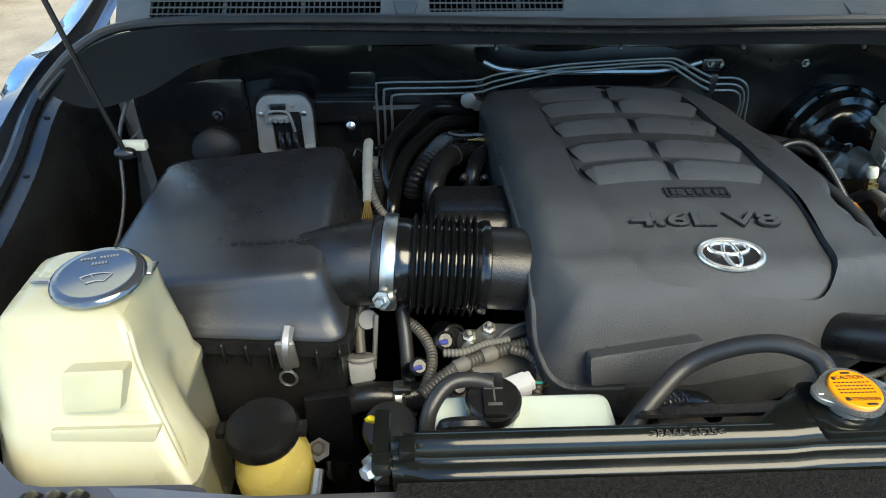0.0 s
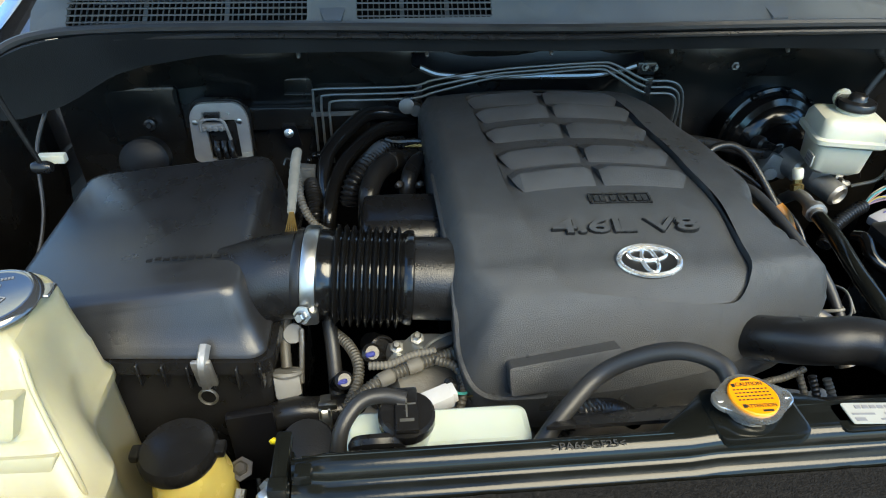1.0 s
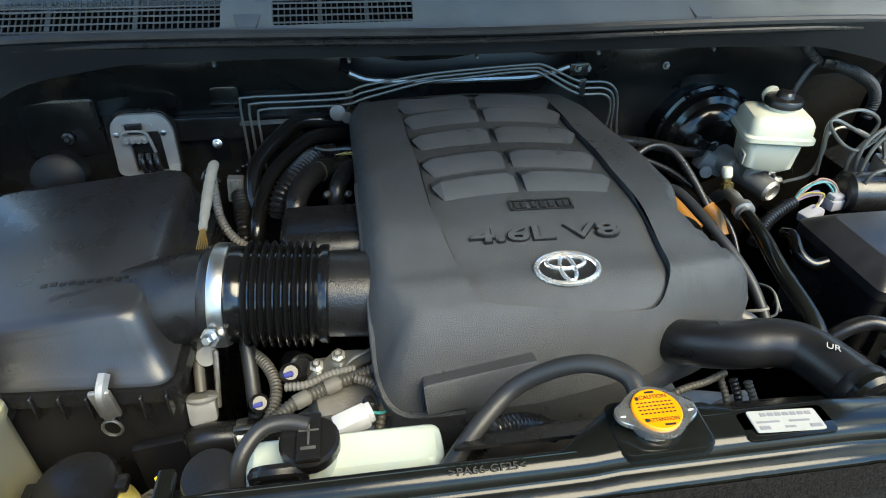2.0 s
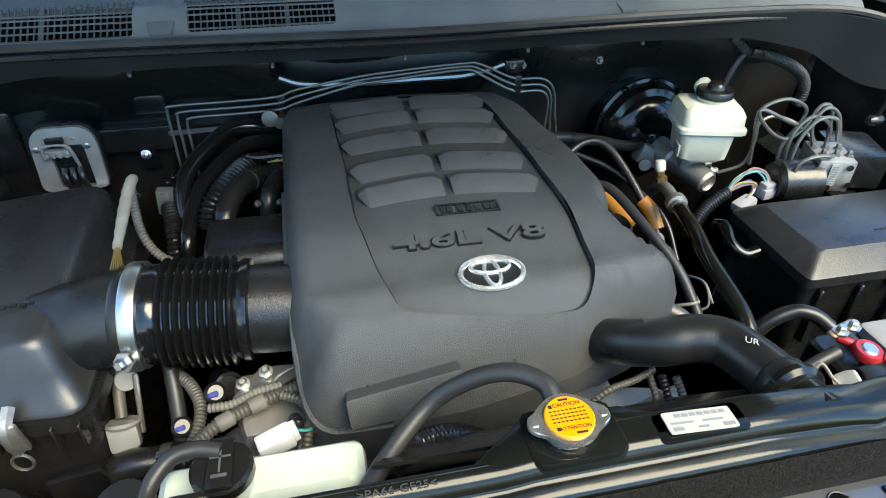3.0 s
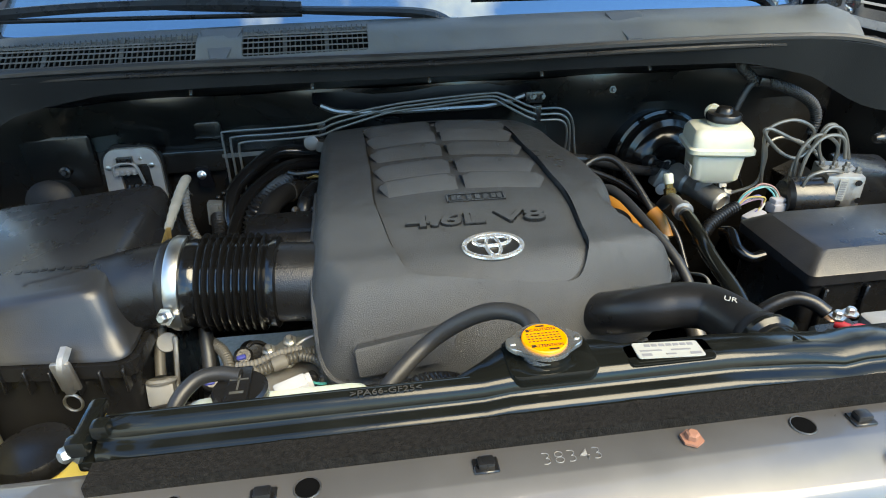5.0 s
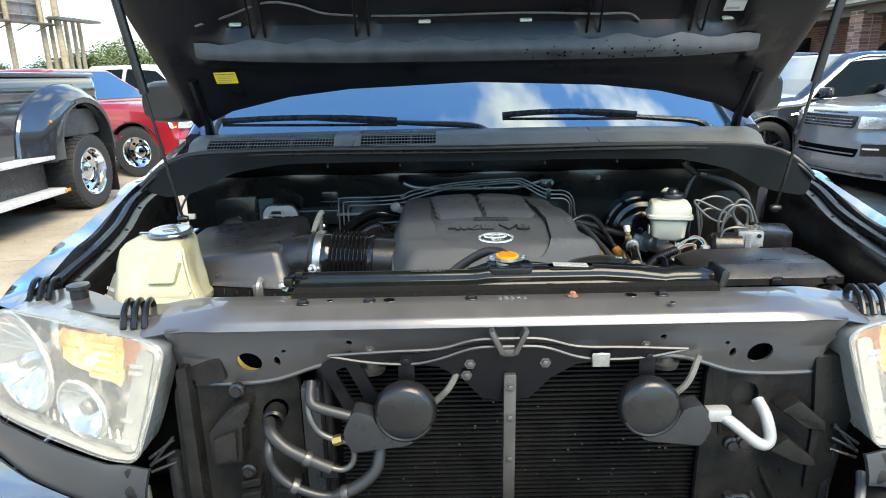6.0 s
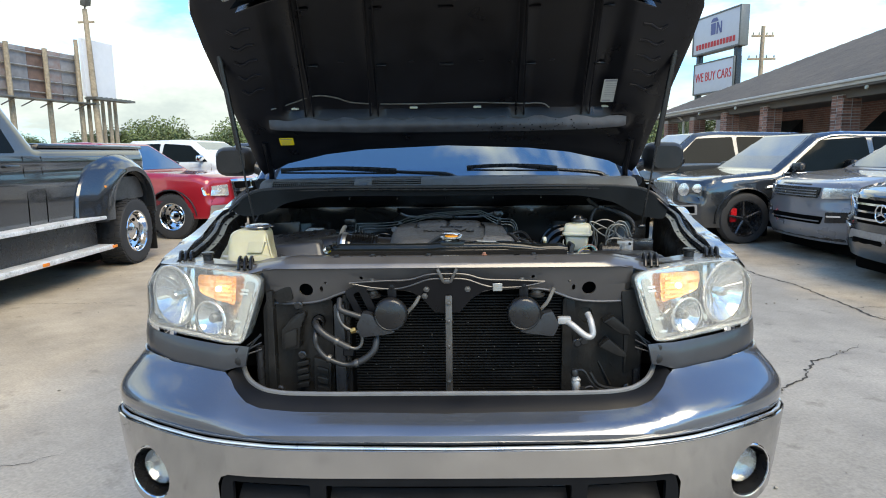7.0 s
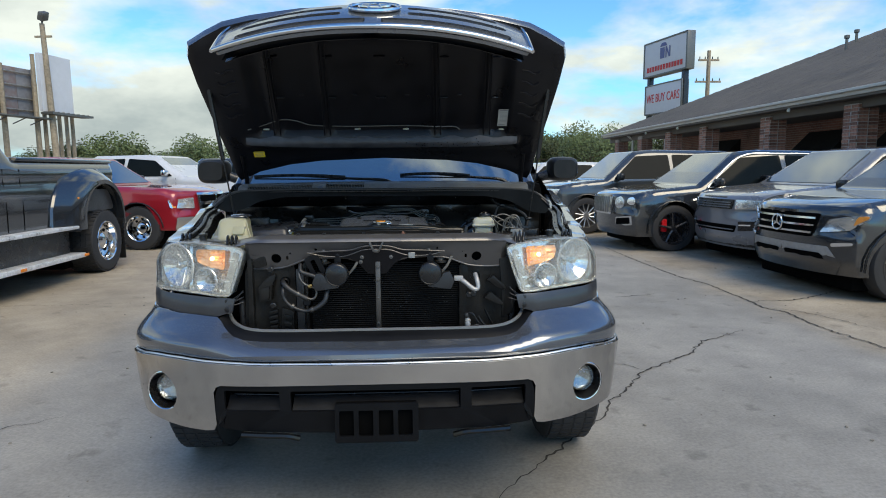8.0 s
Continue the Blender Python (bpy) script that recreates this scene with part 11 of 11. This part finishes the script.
part("sign_words", lettering("WE BUY CARS", 0.86, axes((-0.1, -0.262, 6.5), (1, 0, 0), (0, 0, 1)), 0.01, 0.72), REDINK, p2, "red block words")

# ---------------------------------------------------------------- poles, billboard
def pole(name, label, at, height, r, arms):
    ob = thing(name, label, "pole", "", at)
    part("mast", lathe(B(), [(r * 1.2, 0), (r, height * 0.5), (r * 0.8, height)], (0, 0, 0), (0, 0, 1), 10), WOOD, ob)
    for z, w in arms:
        part("cross_arm", box(B(), (0, 0, z), (w, 0.12, 0.14), 0.01), WOOD, ob)
    return ob


up = pole("utility_pole", "wooden utility pole with two cross arms", (22.6, 45, 0), 10.3, 0.17, ((9.6, 1.6), (8.0, 2.0)))
bm = B()
for z, w in ((9.6, 0.7), (8.0, 0.9)):
    for s in (-1, -0.4, 0.4, 1):
        lathe(bm, [(0.03, 0), (0.05, 0.08), (0.03, 0.2), (0, 0.22)], (s * w, 0, z + 0.06), (0, 0, 1), 8)
part("insulators", bm, GREYMETAL, up)
lp = pole("lamp_pole", "leaning wooden pole with a street lamp head", (-26.2, 45, 0), 12.1, 0.21, ((11.2, 1.2),))
lp.matrix_basis = pose(-26.2, 45, 0, 0, -1.5, 0)
bm = B()
box(bm, (0.20, -0.1, 12.6), (0.40, 0.7, 0.6), 0.06, 2, (20, 25, 0))
part("lamp_head", bm, GREYMETAL, lp)
part("lamp_arm", tube(B(), [(0, 0, 12.0), (0.05, -0.02, 12.25), (0.15, -0.05, 12.45)], 0.07, 8, 3), GREYMETAL, lp)

board = thing("billboard", "old two-sided billboard on timber posts", "billboard", "", (-27.0, 45, 0))
# wide back of the first face, rusted sheet seen from behind, running back along the lot
TURN = pose(-0.4, 0, 0, 0, 0, 76)
SHEETS = (RUST, mat("grey_sheet", (0.16, 0.16, 0.17), 0.7, var=0.3, scale=3), mat("brown_sheet", (0.12, 0.075, 0.06), 0.75, var=0.4, scale=2.5))


def turned_part(name, bm, material):
    bmesh.ops.transform(bm, matrix=TURN, verts=bm.verts[:])
    return part(name, bm, material, board)


for k in range(11):
    x = -14.2 + 1.35 * k
    turned_part("sheet", box(B(), (x, 0.2, 7.2), (1.33, 0.06, 3.3), 0.01), SHEETS[(k * 7) % 3])
for z in (5.9, 6.7, 7.6, 8.5):
    turned_part("rail", rod(B(), (-14.8, 0.05, z), (0.2, 0.05, z), 0.06, 6), ALU)
for x in (-11.6, -8.7, -5.8, -2.9, -0.2):
    turned_part("timber_post", lathe(B(), [(0.19, 0), (0.16, 8.9)], (x, -0.15, 0), (0, 0, 1), 8), WOOD)
turned_part("catwalk", box(B(), (-7.0, -0.7, 5.35), (15.0, 1.0, 0.10), 0.02), GREYMETAL)
for k in range(10):
    turned_part("brace", rod(B(), (-13.5 + 1.45 * k, 0.2, 4.9), (-13.5 + 1.45 * k, -1.1, 5.35), 0.04, 6), GREYMETAL)
fb = axes((0.5, 1.0, 7.9), (0.20, 0.98, 0), (0, 0, 1))
bm = prism(B(), rect(-1.5, -2.0, 1.5, 2.1), -0.15, 0.15, fb)
part("poster_face", bm, SIGNW, board, "pale weathered poster face")
bm = B()
for k in range(8):
    rod(bm, fb @ V((-1.6 + 0.5 * k, -2.1, 0.2)), fb @ V((-1.6 + 0.5 * k, -2.1, 1.1)), 0.05, 6)
prism(bm, rect(-1.7, -2.25, 2.4, -2.1), 0.1, 1.1, fb)
part("poster_walk", bm, GREYMETAL, board)
for u in (-1.5, -0.8, -0.1, 0.6, 1.3, 1.9):
    q = fb @ V((u, 0, -0.4))
    part("timber_post", lathe(B(), [(0.16, 0), (0.14, 5.8 if u > -1.4 else 9.9)], (q.x, q.y, 0), (0, 0, 1), 8), WOOD, board)

# ---------------------------------------------------------------- trees along the horizon
def tree(at, height, spread, seed):
    rng = random.Random(seed)
    ob = thing("tree", "broad leafy tree on the far side of the lot", "tree", "far trees", at)
    bm = B()
    tube(bm, [(0, 0, 0), (0.1, 0, height * 0.25), (0.0, 0.1, height * 0.55)], lambda t: 0.22 * (1 - 0.5 * t), 7, 4)
    tips = []
    for k in range(7):
        a = 2 * math.pi * k / 7 + rng.uniform(-0.3, 0.3)
        tip = V((math.cos(a) * spread * rng.uniform(0.4, 0.8), math.sin(a) * spread * rng.uniform(0.4, 0.8), height * rng.uniform(0.5, 0.85)))
        tips.append(tip)
        tube(bm, [(0, 0.05, height * rng.uniform(0.3, 0.5)), tip * 0.5 + V((0, 0, height * 0.25)), tip], lambda t: 0.10 * (1 - 0.8 * t), 5, 3)
    part("trunk", bm, BARK, ob)
    verts, faces = [], []
    centres = [(t, spread * rng.uniform(0.28, 0.5)) for t in tips] + [(V((rng.uniform(-0.6, 0.6) * spread, rng.uniform(-0.6, 0.6) * spread, height * rng.uniform(0.55, 0.9))), spread * rng.uniform(0.25, 0.45)) for _ in range(9)]
    for c, r in centres:
        for _ in range(330):
            d = V((rng.gauss(0, 1), rng.gauss(0, 1), rng.gauss(0, 0.8))).normalized() * r * rng.uniform(0.55, 1.1)
            p = c + d
            u = V((rng.gauss(0, 1), rng.gauss(0, 1), rng.gauss(0, 1))).normalized()
            w = u.orthogonal().normalized()
            s = rng.uniform(0.06, 0.14) * spread / 3
            i = len(verts)
            verts += [p - u * s, p + w * s * 0.6, p + u * s, p - w * s * 0.6]
            faces.append((i, i + 1, i + 2, i + 3))
    me = bpy.data.meshes.new("crown")
    me.from_pydata(verts, [], faces)
    me.materials.append(LEAF)
    crown_ob = new("crown", me)
    crown_ob.parent = ob
    tagged(crown_ob, kind="stuff")
    return ob


base_trees = [tree((18.5, 62, 0), 5.7, 3.8, 1), tree((23.5, 66, 0), 5.4, 3.6, 2), tree((13.5, 70, 0), 5.0, 3.4, 3)]
rng = random.Random(5)
for k in range(34):
    x = -66 + 3.6 * k
    if 6 < x < 11:
        continue
    src = base_trees[k % 3]
    y = 72 + rng.uniform(-6, 10)
    h = rng.uniform(0.85, 1.1) if x > 5 else rng.uniform(0.62, 0.95)
    ob = copy_thing(src, pose(x + rng.uniform(-1, 1), y, 0, 0, 0, rng.uniform(0, 360)) @ Matrix.Diagonal((1.1, 1.1, h, 1)))
bm = B()
rows = []
for k in range(60):
    x = -120 + 4.2 * k
    h = 2.6 + 0.8 * math.sin(k * 1.7) + 0.6 * math.sin(k * 0.6 + 1)
    rows.append([(x, 96, 0), (x, 95.6, h * 0.6), (x, 96.4, h), (x, 98, h * 0.7), (x, 98, 0)])
loft(bm, rows, False, False)
tagged(part("hedge_row", bm, LEAF, None), "low green growth along the far edge", "hedge", kind="stuff")

# ---------------------------------------------------------------- bricks of the porch columns and wall
brick_me = bpy.data.meshes.new("brick")
bb = box(B(), (0, 0, 0), (0.10, 0.205, 0.062), 0.006, 1)
bb.to_mesh(brick_me)
bb.free()
brick_me.materials.append(BRICKMAT)


def brick(parent, m):
    ob = new("brick", brick_me)
    ob.parent = parent
    ob.matrix_basis = m


for k, y in enumerate(COLS):
    bm = B()
    box(bm, (0, y, 1.45), (0.46, 0.46, 2.7), 0.0)
    col = part("porch_column", bm, MORTAR, house, "square red brick porch column")
    if 3 <= k <= 6:
        for row in range(16):
            z = 1.62 + 0.075 * row
            for j in (0, 1):
                o = -0.115 + 0.23 * j
                brick(col, pose(-0.195, y + o + (0.04 if row % 2 else -0.0) * (1 if j else -1) * 0.4, z))
                brick(col, pose(o, y - 0.195, z, 0, 0, 90))
    bm = B()
    for row in range(34):
        z = 0.16 + 0.075 * row
        if 3 <= k <= 6 and 1.58 < z < 2.80:
            continue
        for sx, sy, rz in ((-0.195, 0, 0), (0, -0.195, 90), (0.195, 0, 0), (0, 0.195, 90)):
            for j in (-0.115, 0.115):
                c = (sx, y + j, z) if rz == 0 else (j, y + sy, z)
                box(bm, c, (0.10, 0.205, 0.062), 0, 1, (0, 0, rz))
    tagged(part("column_bricks", bm, BRICKMAT, col), kind="stuff")
verts, faces = [], []
for row in range(38):
    z = 0.16 + 0.075 * row
    for j in range(132):
        y = -0.8 + 0.222 * j + (0.11 if row % 2 else 0)
        if any(abs(y - w) < 0.85 and 0.55 < z < 2.15 for w in (12.8, 16.3, 22.5)) or (abs(y - 9.9) < 0.65 and z < 2.3) or (abs(y - 11.4) < 0.65 and 0.75 < z < 2.05):
            continue
        i = len(verts)
        a, b, c, d = y - 0.104, y + 0.104, z - 0.031, z + 0.031
        verts += [(2.868, a, c), (2.868, b, c), (2.868, b, d), (2.868, a, d), (2.862, a + 0.004, c + 0.004), (2.862, b - 0.004, c + 0.004), (2.862, b - 0.004, d - 0.004), (2.862, a + 0.004, d - 0.004)]
        faces += [(i + 4, i + 5, i + 6, i + 7), (i, i + 1, i + 5, i + 4), (i + 1, i + 2, i + 6, i + 5), (i + 2, i + 3, i + 7, i + 6), (i + 3, i, i + 4, i + 7)]
me = bpy.data.meshes.new("wall_bricks")
me.from_pydata(verts, [], faces)
me.materials.append(BRICKMAT)
wb = new("wall_bricks", me)
wb.parent = wall
tagged(wb, kind="stuff")
